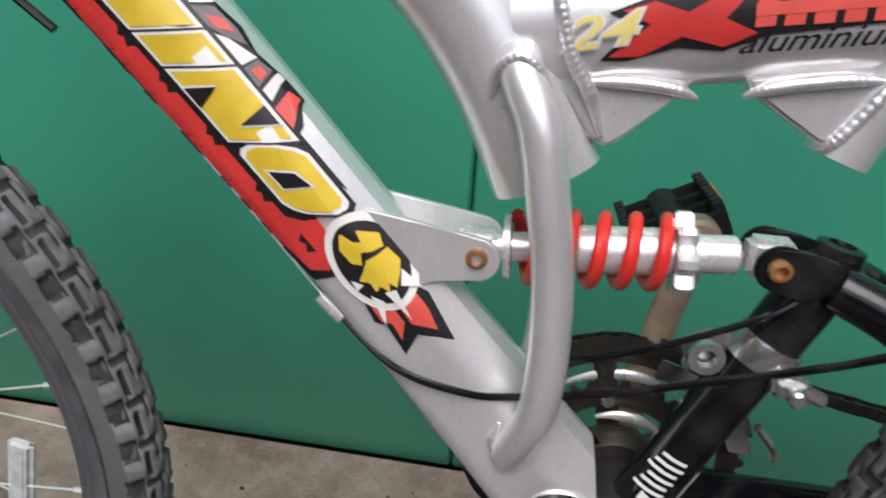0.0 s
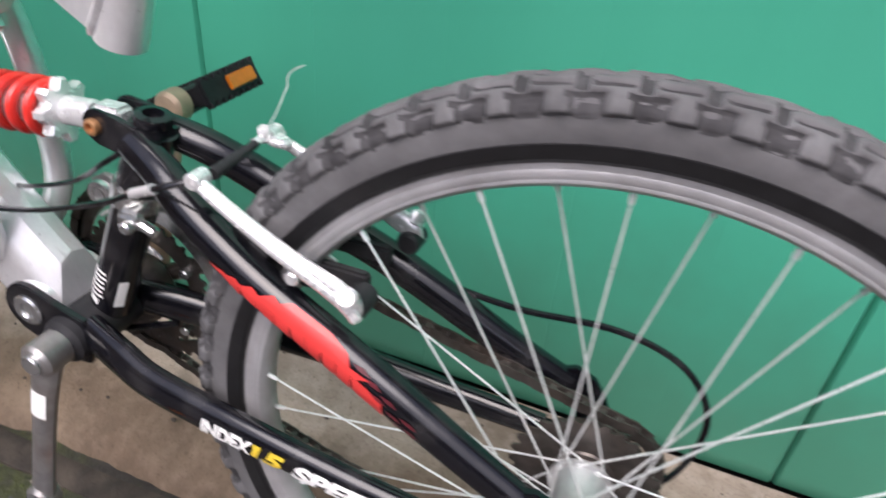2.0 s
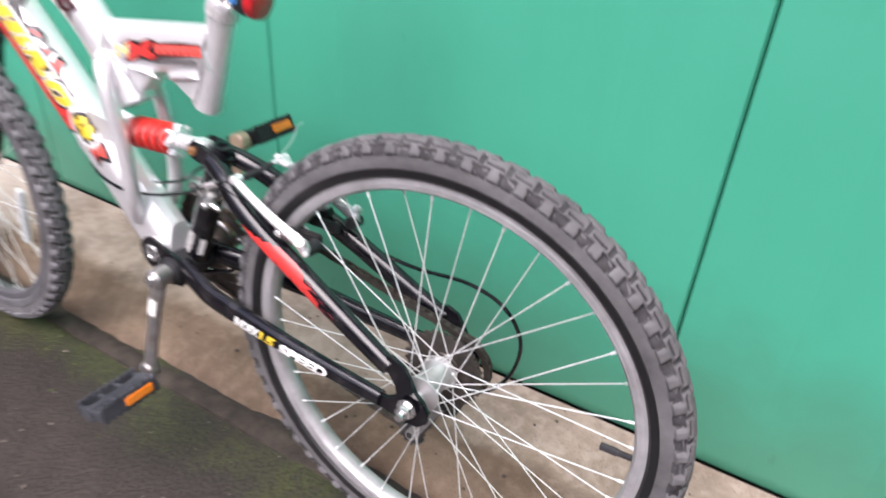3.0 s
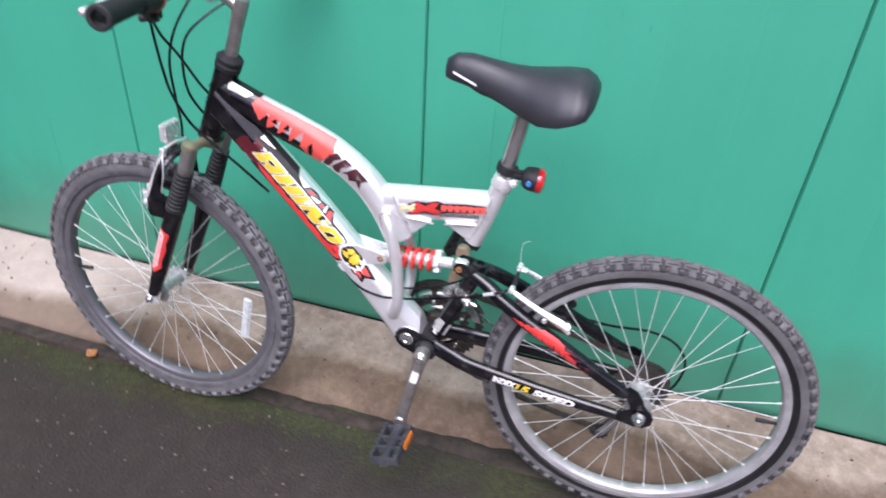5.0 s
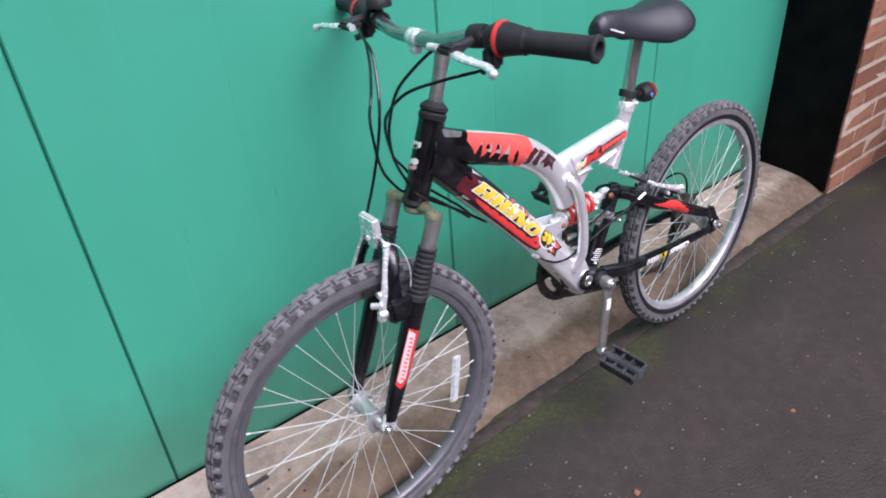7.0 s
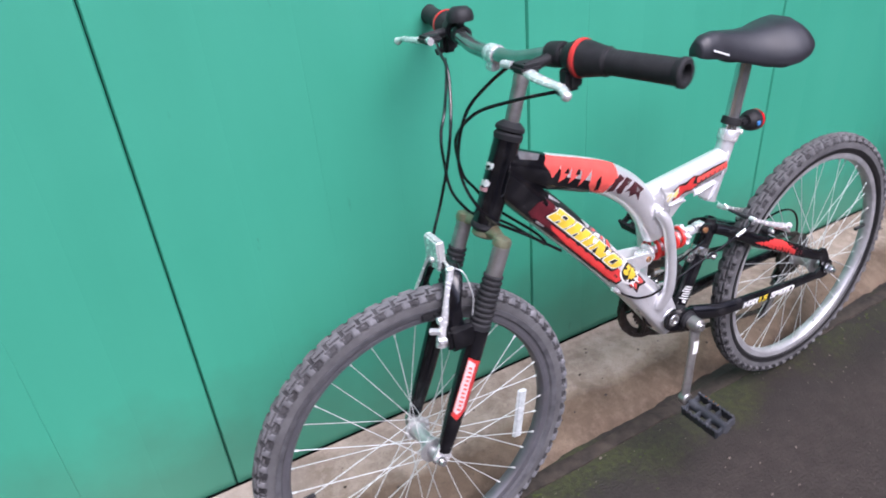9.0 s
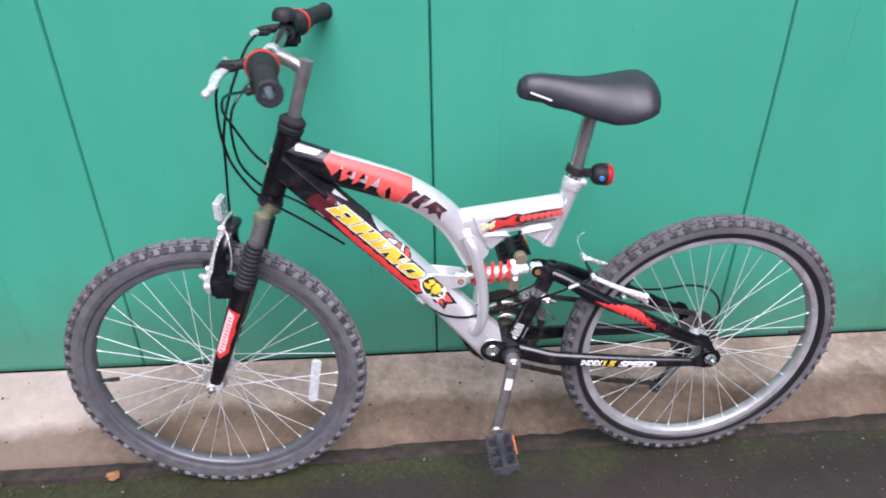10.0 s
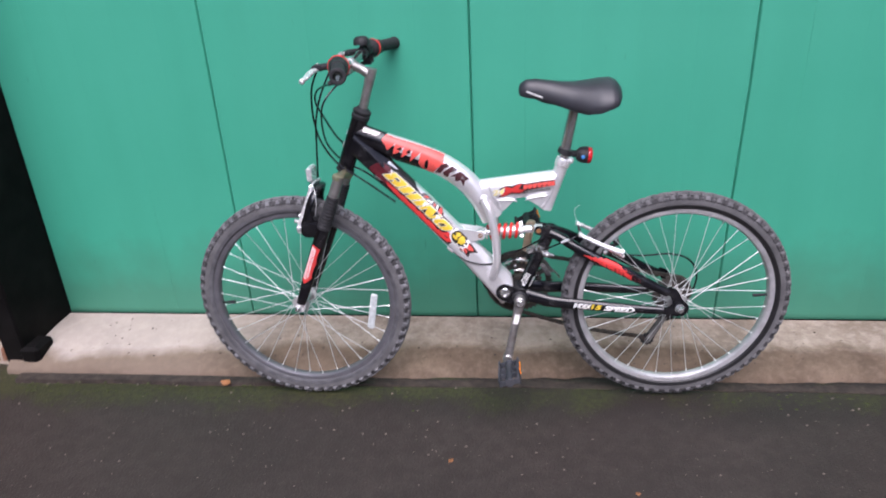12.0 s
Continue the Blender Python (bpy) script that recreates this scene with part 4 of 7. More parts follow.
BEAM = Sweep([(-0.012, 0, 0.611), (0.175, 0, 0.635)], [0.0325, 0.030], 0.0205, 16)
SEAT = Sweep([(0.150, 0, 0.562), (0.191, 0, 0.682)], 0.0165, None, 10)
HEAD = Sweep([(-0.3105, 0, 0.812), (-0.3625, 0, 0.678)], 0.0215, None, 10)
STRUT = Sweep([(0.092, 0, 0.335), (0.166, 0, 0.508)], 0.0165, None, 16)
SS_PTS = [(0.162, -0.015, 0.500), (0.190, -0.024, 0.489), (0.219, -0.034, 0.472), (0.272, -0.044, 0.443), (0.330, -0.050, 0.416), (0.420, -0.056, 0.368), (0.464, -0.060, 0.347)]
CS_PTS = [(0.098, -0.028, 0.327), (0.133, -0.037, 0.321), (0.172, -0.045, 0.3145), (0.260, -0.053, 0.309), (0.350, -0.057, 0.302), (0.454, -0.060, 0.296)]


def behind_head(bm):
    """Take away what would stand out in front of the head tube."""
    bmesh.ops.bisect_plane(bm, geom=bm.verts[:] + bm.edges[:] + bm.faces[:], plane_co=(-0.3365, 0, 0.745), plane_no=(-0.9319, 0, 0.3626), clear_outer=True)


def build_frame():
    bm = bmesh.new()
    DT.add(bm, 64)
    geo = bm.verts[:] + bm.edges[:] + bm.faces[:]
    cut = bmesh.ops.bisect_plane(bm, geom=geo, plane_co=(0.0615, 0, 0.372), plane_no=(0.988, 0, 0.154), clear_outer=True)
    bmesh.ops.edgeloop_fill(bm, edges=[e for e in cut["geom_cut"] if isinstance(e, bmesh.types.BMEdge)])
    behind_head(bm)
    down = bpart("down_tube", bm, M_SILVER, label="silver down tube, black by the head, with lettered decal")
    bm = bmesh.new()
    TT.add(bm, 28, hollow=0.003)
    top = bpart("top_tube", bm, M_SILVER, label="curved silver top tube with red and black flame paint")
    bm = bmesh.new()
    BEAM.add(bm, 24)
    beam = bpart("seat_beam", bm, M_SILVER, label="silver beam from top tube to seat tube")
    bm = bmesh.new()
    SEAT.add(bm, 24, hollow=0.0022)
    bpart("seat_tube", bm, M_SILVER, label="short silver seat tube, open below")
    bm = bmesh.new()
    HEAD.add(bm, 28)
    head = bpart("head_tube", bm, M_BLACK, label="black head tube")
    # cups
    bm = bmesh.new()
    d = STEER_D
    lathe(bm, [(0.0, -0.004), (0.0225, -0.004), (0.0235, 0.004), (0.0200, 0.008), (0.0235, 0.011), (0.0235, 0.016), (0.019, 0.020), (0.014, 0.024), (0, 0.024)], (-0.3105, 0, 0.812), d, 24)
    bpart("headset_cup", bm, M_RUBBER, label="dark upper headset cup")
    bm = bmesh.new()
    lathe(bm, [(0.0, 0.004), (0.0225, 0.004), (0.0240, -0.003), (0.0195, -0.008), (0.0165, -0.012), (0, -0.012)], (-0.3625, 0, 0.678), d, 24)
    bpart("headset_cup", bm, M_BLACKPL, label="dark lower headset cup")
    rng = random.Random(31)
    for s0, wd, hh, mt, lab in ((0.048, 0.020, 0.016, M_WHITE, "ragged silver-white head badge"), (0.050, 0.010, 0.006, M_INK, "dark mark in the badge"), (0.076, 0.022, 0.013, M_WHITE, "ragged lower white head sticker"), (0.086, 0.020, 0.009, M_PINK, "faded pink patch of the lower sticker")):
        bm = bmesh.new()
        cols = []
        for i in range(11):
            a = (i / 10 - 0.5) * wd / 0.0215
            lo, hi = -0.5 * hh * rng.uniform(0.35, 1.0), 0.5 * hh * rng.uniform(0.35, 1.0)
            lean = 0.25 * hh * (i / 10 - 0.5)
            col = []
            for q in (lo + lean, lean, hi + lean):
                p, n, bb, h, wq = HEAD.at(s0 + q)
                f = Vector((-n.x, 0, -n.z)) if n.x > 0 else n
                g = h + (0.0010 if mt == M_WHITE else 0.0016)
                col.append(bm.verts.new(p + f * math.cos(a) * g + Vector((0, 1, 0)) * math.sin(a) * g))
            cols.append(col)
        for u, v in zip(cols, cols[1:]):
            for k in range(2):
                bm.faces.new((u[k], u[k + 1], v[k + 1], v[k]))
        bpart("head_badge", bm, mt, head, lab)
    # pivot barrel
    bm = bmesh.new()
    lathe(bm, disc(0.0215, 0.0305, 0.003), (0.044, 0, 0.337), (0, 1, 0), 28)
    bpart("pivot_barrel", bm, M_SILVER, label="silver pivot barrel")
    # gussets under the beam
    for pts in ([(0.006, 0.594), (0.020, 0.599), (0.075, 0.595), (0.070, 0.5880), (0.0445, 0.5625), (0.0385, 0.5595), (0.030, 0.5635)],
                [(0.0975, 0.598), (0.160, 0.607), (0.154, 0.590), (0.1415, 0.570), (0.1350, 0.571), (0.1025, 0.5905)]):
        bm = bmesh.new()
        plate(bm, pts, -0.0135, 0.0135, 0.002)
        bpart("gusset", bm, M_SILVER, label="folded silver gusset plate")
    # shock ears
    for s in (-1, 1):
        bm = bmesh.new()
        out = [(-0.092, 0.514), (-0.0770, 0.5165), (-0.0364, 0.5098)] + [(-0.0190 + 0.0128 * math.cos(a), 0.4945 + 0.0128 * math.sin(a)) for a in (radians(68 - 17 * k) for k in range(10))] + [(-0.0405, 0.4810), (-0.0520, 0.4725), (-0.070, 0.476)]
        plate(bm, out, s * 0.0155, s * 0.0195, 0.0012)
        bpart("shock_ear", bm, M_SILVER, label="flat silver ear holding the shock")
    # bent stays either side of the shock
    for s in (-1, 1):
        bm = bmesh.new()
        Sweep([(-0.008, s * 0.018, 0.600), (-0.004, s * 0.027, 0.591), (0.0060, s * 0.035, 0.571), (0.0140, s * 0.0375, 0.537), (0.0205, s * 0.0375, 0.500), (0.0240, s * 0.0375, 0.455), (0.0225, s * 0.036, 0.418), (0.0165, s * 0.031, 0.395), (0.0090, s * 0.024, 0.377)], 0.0108, None, 30).add(bm, 18)
        bpart("bent_stay", bm, M_SILVER, label="bent silver stay beside the shock")
    # welds
    for pts, r in (
            ([(0.003, -0.020, 0.640), (0.010, -0.021, 0.622), (0.017, -0.0205, 0.602), (0.028, -0.018, 0.585), (0.036, -0.0150, 0.565)], 0.0037),
            ([(0.022, -0.0155, 0.590), (0.045, -0.0165, 0.5915), (0.066, -0.0155, 0.590), (0.078, -0.012, 0.586)], 0.0033),
            ([(0.098, -0.0125, 0.589), (0.112, -0.0160, 0.595), (0.138, -0.0165, 0.600), (0.156, -0.0155, 0.601)], 0.0033),
            ([(0.160, -0.0165, 0.602), (0.153, -0.0155, 0.588), (0.144, -0.0145, 0.574), (0.138, -0.0130, 0.567)], 0.0037),
            ([(0.160, -0.0190, 0.600), (0.167, -0.0190, 0.622), (0.174, -0.0190, 0.645), (0.178, -0.0170, 0.660)], 0.0032),
            ([(-0.018, -0.0265, 0.582), (-0.015, -0.0300, 0.595), (-0.004, -0.0330, 0.601), (0.006, -0.0315, 0.590), (0.012, -0.0290, 0.570)], 0.0032),
            ([(0.003, -0.0280, 0.400), (0.000, -0.0275, 0.386), (0.008, -0.0285, 0.374), (0.020, -0.0285, 0.379)], 0.0030),
            ([(-0.090, -0.0185, 0.514), (-0.080, -0.0215, 0.500), (-0.070, -0.0215, 0.486), (-0.054, -0.0205, 0.474)], 0.0030),
    ):
        bm = bmesh.new()
        beads(bm, [(px, py + 0.0010, pz) for px, py, pz in pts], r * 1.0, 0.0034)
        bpart("weld_bead", bm, M_WELD, label="rippled silver weld bead", angle=75)
    # seat clamp, post
    bm = bmesh.new()
    dv = Vector((0.041, 0, 0.120)).normalized()
    lathe(bm, [(0.0, -0.002), (0.0190, -0.002), (0.0195, 0.004), (0.0195, 0.014), (0.0180, 0.018), (0, 0.018)], (0.1895, 0, 0.678), dv, 24)
    block(bm, (0.203, -0.010, 0.683), (0.218, 0.010, 0.696), 0.003)
    lathe(bm, disc(0.005, 0.016), (0.211, 0, 0.6895), (0, 1, 0), 12)
    bpart("seat_clamp", bm, M_ALLOY, label="silver seat-post clamp with bolt")
    bm = bmesh.new()
    rod(bm, [(0.190, 0, 0.682), (0.2135, 0, 0.806), (0.218, 0, 0.832)], 0.0135, 8, 20)
    bpart("seat_post", bm, M_CHROME, label="scuffed dull chrome seat post")
    return down, top, beam, head


def wrap_each(name, polys, sweep, material, parent, off):
    for q in polys:
        wrap(name, flat_polys([q]), sweep, material, parent, off)


def build_decals(down, top, beam):
    rng = random.Random(8)
    # paint of the down tube: black towards the head, fading through maroon
    bm = bmesh.new()
    DT.add(bm, 64, False, grow=0.0004, s0=0.0, s1=0.118)
    behind_head(bm)
    part("black_paint", bm, M_BLACK, down)
    wrap("maroon_paint", flat_polys([[(0.085, -0.018), (0.11, -0.026), (0.30, -0.0275), (0.30, -0.020), (0.15, -0.008), (0.145, 0.004), (0.125, 0.018), (0.105, 0.016), (0.09, 0.004)]]), DT, M_MAROON, down, 0.0008)
    wrap_each("black_paint", [[(0.108, 0.0310), (0.10, 0.016), (0.335, 0.0185), (0.345, 0.0215), (0.310, 0.0212), (0.225, 0.0215), (0.206, 0.0270), (0.195, 0.0310)], [(0.112, -0.0262), (0.112, 0.002), (0.345, 0.0020), (0.380, -0.0040), (0.372, -0.0230), (0.34, -0.0268), (0.20, -0.0272)]], DT, M_INK, down, 0.0007)
    # red underline and its ragged black rim
    wrap("red_stripe", flat_polys([[(0.140, -0.0118), (0.20, -0.0108), (0.335, -0.0108), (0.343, -0.0045), (0.3465, 0.0020), (0.3545, 0.0012), (0.3600, -0.0040), (0.3724, -0.0112), (0.3660, -0.0200), (0.34, -0.0232), (0.2663, -0.0236), (0.20, -0.0230), (0.15, -0.0180)]]), DT, M_RED, down, 0.0011)
    spl = []
    for k in range(12):
        u = 0.160 + 0.017 * k + rng.uniform(-0.006, 0.006)
        spl.append([(u, -0.0262), (u + 0.002, -0.0222), (u + 0.004, -0.0232), (u + 0.006, -0.0196), (u + 0.009, -0.0262)])
        if k % 2:
            spl.append([(u, -0.0100), (u + 0.003, -0.0138), (u + 0.006, -0.0118), (u + 0.010, -0.0142), (u + 0.013, -0.0100)])
    wrap_each("black_splash", spl, DT, M_INK, down, 0.0013)
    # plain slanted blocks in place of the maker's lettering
    sl = 0.82

    def slanted(pts, g=0.0):
        mx, my = sum(q[0] for q in pts) / len(pts), sum(q[1] for q in pts) / len(pts)
        grown = [(x + (g if x > mx else -g), y + (g if y > my else -g)) for x, y in pts]
        return [(x + sl * y, y) for x, y in grown]

    def cell(a, b, cut=0.0, lo=-0.0055, hi=0.0172):
        if not cut:
            return [(a, lo), (b, lo), (b, hi), (a, hi)]
        turn = [(cut * math.cos(radians(15 + 30 * k)), cut * math.sin(radians(15 + 30 * k))) for k in range(3)]
        return ([(a + cut - y, lo + cut - x) for y, x in turn] + [(b - cut + x, lo + cut - y) for y, x in turn]
                + [(b - cut + y, hi - cut + x) for y, x in turn] + [(a + cut - x, hi - cut + y) for y, x in turn])

    cells = [(0.127, 0.174, 0.003), (0.179, 0.2235, 0.0), (0.2285, 0.2455, 0.0), (0.2505, 0.2930, 0.0), (0.2975, 0.3400, 0.0095)]
    for a, b, cut in cells:
        wrap("letter_edge", flat_polys([slanted(cell(a, b, cut), 0.0034)]), DT, M_INK, down, 0.0014)
        wrap("letter_outline", flat_polys([slanted(cell(a, b, cut), 0.0017)]), DT, M_WHITE, down, 0.0018)
        wrap("letter_fill", flat_polys([slanted(cell(a, b, cut))]), DT, M_YELLOW, down, 0.0022)
    lo, hi = -0.0055, 0.0172
    slots = [[(0.3130, -0.0008), (0.3240, -0.0002), (0.3225, 0.0110), (0.3140, 0.0088)],
             [(0.2605, lo), (0.2725, lo), (0.2600, 0.0068)], [(0.2722, hi), (0.2838, hi), (0.2836, 0.0040)],
             [(0.1985, lo), (0.2040, lo), (0.2030, 0.0026), (0.1995, 0.0026)], [(0.1985, hi), (0.2040, hi), (0.2030, 0.0090), (0.1995, 0.0090)],
             [(0.1470, lo), (0.1530, lo), (0.1515, 0.0010), (0.1485, 0.0010)], [(0.1440, 0.0075), (0.1560, 0.0075), (0.1560, 0.0120), (0.1440, 0.0120)]]
    for q in slots:
        wrap("letter_rim", flat_polys([slanted(q, 0.0012)]), DT, M_WHITE, down, 0.0026)
        wrap("letter_slot", flat_polys([slanted(q)]), DT, M_INK, down, 0.0030)
    # splashes on the upper flank
    wrap_each("black_flash", [[(0.2260, 0.0196), (0.2340, 0.0285), (0.2500, 0.0292), (0.2640, 0.0283), (0.2780, 0.0290), (0.2830, 0.0292), (0.2960, 0.0293), (0.3060, 0.0240), (0.3085, 0.0192)]], DT, M_INK, down, 0.0010)
    wrap_each("white_flash", [[(0.2440, 0.0196), (0.2514, 0.0236), (0.2664, 0.0272), (0.2645, 0.0192)], [(0.2805, 0.0192), (0.2776, 0.0288), (0.2822, 0.0290), (0.2880, 0.0192)]], DT, M_WHITE, down, 0.0013)
    wrap_each("grey_flash", [[(0.2290, 0.0206), (0.2356, 0.0272), (0.2501, 0.0284), (0.2590, 0.0275), (0.2500, 0.0230), (0.2410, 0.0205)], [(0.2665, 0.0200), (0.2670, 0.0268), (0.2755, 0.0284), (0.2780, 0.0202)]], DT, M_GREYDEC, down, 0.0014)
    wrap_each("red_flash", [[(0.2360, 0.0225), (0.2420, 0.0268), (0.2510, 0.0270), (0.2440, 0.0222)], [(0.2690, 0.0220), (0.2700, 0.0258), (0.2750, 0.0262), (0.2765, 0.0222)], [(0.2905, 0.0196), (0.2880, 0.0282), (0.2945, 0.0288), (0.3000, 0.0240), (0.3040, 0.0200)]], DT, M_CORAL, down, 0.0016)
    # round badge: white ring, black ground, plain yellow patch

    def oval(c, rs, rw, n=36):
        return [(c + rs * math.cos(2 * math.pi * k / n), 0.0088 + rw * math.sin(2 * math.pi * k / n)) for k in range(n)]
    wrap_each("arrow_decal", [[(0.3950, -0.0080), (0.4032, 0.0170), (0.4138, 0.0210), (0.4440, 0.0170), (0.4290, 0.0040), (0.4350, -0.0090), (0.4150, -0.0070), (0.4100, -0.0110)]], DT, M_INK, down, 0.0010)
    wrap_each("arrow_decal", [[(0.3970, 0.0065), (0.4050, 0.0165), (0.4200, 0.0165), (0.4330, 0.0140), (0.4220, 0.0050)], [(0.3970, 0.0030), (0.4190, 0.0025), (0.4270, -0.0050), (0.4160, -0.0035), (0.4120, -0.0075), (0.3950, -0.0060)]], DT, M_CORAL, down, 0.0014)
    wrap("badge_ring", flat_polys([oval(0.3820, 0.0298, 0.0196)]), DT, M_WHITE, down, 0.0016)
    wrap("badge_ground", flat_polys([oval(0.3820, 0.0252, 0.0158)]), DT, M_INK, down, 0.0020)
    wrap_each("badge_patch", [[(0.3598, 0.0054), (0.3640, 0.0140), (0.3720, 0.0200), (0.3790, 0.0180), (0.3770, 0.0130), (0.3740, 0.0085), (0.3800, 0.0050), (0.3760, 0.0010), (0.3663, 0.0005)],
                              [(0.3805, 0.0190), (0.3900, 0.0200), (0.3960, 0.0160), (0.4005, 0.0115), (0.3960, 0.0100), (0.4010, 0.0070), (0.3950, 0.0055), (0.3960, 0.0015), (0.3900, 0.0020), (0.3860, -0.0020), (0.3830, 0.0030), (0.3790, 0.0080), (0.3800, 0.0130)]], DT, M_YELLOW, down, 0.0024)
    wrap_each("badge_mark", [[(0.3830, -0.0050), (0.3890, -0.0012), (0.3900, -0.0060)], [(0.3960, -0.0020), (0.4030, 0.0020), (0.4150, -0.0060)], [(0.3990, 0.0050), (0.4010, 0.0105), (0.4200, 0.0070)], [(0.3940, 0.0180), (0.4010, 0.0135), (0.4090, 0.0200)]], DT, M_WHITE, down, 0.0028)
    # top tube: black front, coral flames, maroon tail
    bm = bmesh.new()
    TT.add(bm, 28, False, grow=0.0004, s0=0.0, s1=0.075)
    part("black_paint", bm, M_BLACK, top)
    wrap_each("black_paint", [[(0.060, 0.0262), (0.075, 0.0262), (0.12, -0.002), (0.205, -0.006), (0.215, -0.022), (0.175, -0.0285), (0.06, -0.0275)]], TT, M_BLACK, top, 0.0008)
    wrap("silver_flash", flat_polys([[(0.012, 0.0262), (0.060, 0.0265), (0.052, 0.0180), (0.016, 0.0150)]]), TT, M_STEEL, top, 0.0009)
    wrap("flame_paint", flat_polys([[(0.072, 0.0270), (0.223, 0.0285), (0.232, 0.010), (0.222, -0.006), (0.218, -0.0225), (0.206, -0.0255), (0.186, -0.0235), (0.172, -0.012), (0.170, 0.014), (0.162, 0.002), (0.150, -0.016), (0.148, 0.013), (0.139, 0.000), (0.126, -0.013), (0.126, 0.014), (0.114, -0.005), (0.104, -0.012), (0.102, 0.015), (0.088, -0.006), (0.080, 0.004), (0.066, 0.014)]]), TT, M_CORAL, top, 0.0012)
    wrap_each("flame_gap", [[(0.186, -0.004), (0.192, 0.006), (0.196, -0.004), (0.199, -0.018), (0.192, -0.021)], [(0.110, 0.004), (0.118, 0.013), (0.122, 0.004)], [(0.134, 0.003), (0.141, 0.014), (0.146, 0.004)]], TT, M_BLACK, top, 0.0016)
    wrap_each("flame_tail", [[(0.222, -0.020), (0.226, 0.0060), (0.236, 0.0160), (0.248, 0.0120), (0.238, 0.0020), (0.236, -0.0140)], [(0.240, -0.0100), (0.252, 0.0160), (0.268, 0.0150), (0.256, -0.0010), (0.258, -0.0130), (0.250, -0.0160)],
                             [(0.262, -0.0080), (0.276, 0.0160), (0.304, 0.0150), (0.298, 0.0050), (0.306, -0.0080), (0.290, -0.0010), (0.280, -0.0110), (0.272, -0.0020)]], TT, M_TAIL, top, 0.0012)
    wrap_each("flame_tail", [[(0.256, 0.0090), (0.264, 0.0125), (0.262, 0.0040)], [(0.284, 0.0105), (0.296, 0.0080), (0.288, 0.0020)]], TT, M_GREYDEC, top, 0.0016)
    # beam: red word-shape, number and material
    wrap("logo_edge", flat_polys([[(0.040, -0.0153), (0.052, -0.0161), (0.074, -0.0112), (0.094, -0.0137), (0.112, -0.0079), (0.186, -0.0034), (0.188, 0.0093), (0.150, 0.0109), (0.112, 0.0093), (0.100, 0.0134), (0.080, 0.0093), (0.062, 0.0109), (0.044, 0.0052), (0.056, -0.0005)]]), BEAM, M_INK, beam, 0.0008)
    wrap("logo_shape", flat_polys([[(0.044, -0.0137), (0.058, -0.0141), (0.076, -0.0063), (0.094, -0.0116), (0.108, -0.0063), (0.094, 0.0003), (0.104, 0.0105), (0.092, 0.0105), (0.078, 0.0036), (0.064, 0.0089), (0.050, 0.0056), (0.062, -0.0005)]]), BEAM, M_RED, beam, 0.0012)
    bars = [[(s, -0.0040), (s + 0.0085, -0.0038), (s + 0.0095, 0.0080), (s + 0.001, 0.0076)] for s in (0.106, 0.118, 0.130, 0.142, 0.154, 0.166, 0.176)]
    wrap_each("logo_bar", bars + [[(0.106, 0.0003), (0.184, 0.0020), (0.184, 0.0068), (0.106, 0.0056)]], BEAM, M_CORAL, beam, 0.0014)
    for body, size, s, w, mt, off, bold in (("24", 0.0225, 0.023, -0.0100, M_WHITE, 0.0016, 0.0012), ("24", 0.0225, 0.023, -0.0100, M_PALE, 0.0020, 0.0003), ("aluminium", 0.0150, 0.100, -0.0145, M_INK, 0.0016, 0.0001)):
        t = text_mesh(body, size, 0.35, bold)
        bmesh.ops.transform(t, matrix=Matrix.Translation((s, w, 0)) @ Matrix.Rotation(radians(4 if body == "24" else 1), 4, "Z") @ Matrix.Diagonal((1.4 if body == "24" else 1.15, 0.85, 1, 1)), verts=t.verts)
        wrap("lettering", t, BEAM, mt, beam, off, label="lettering reading " + body)


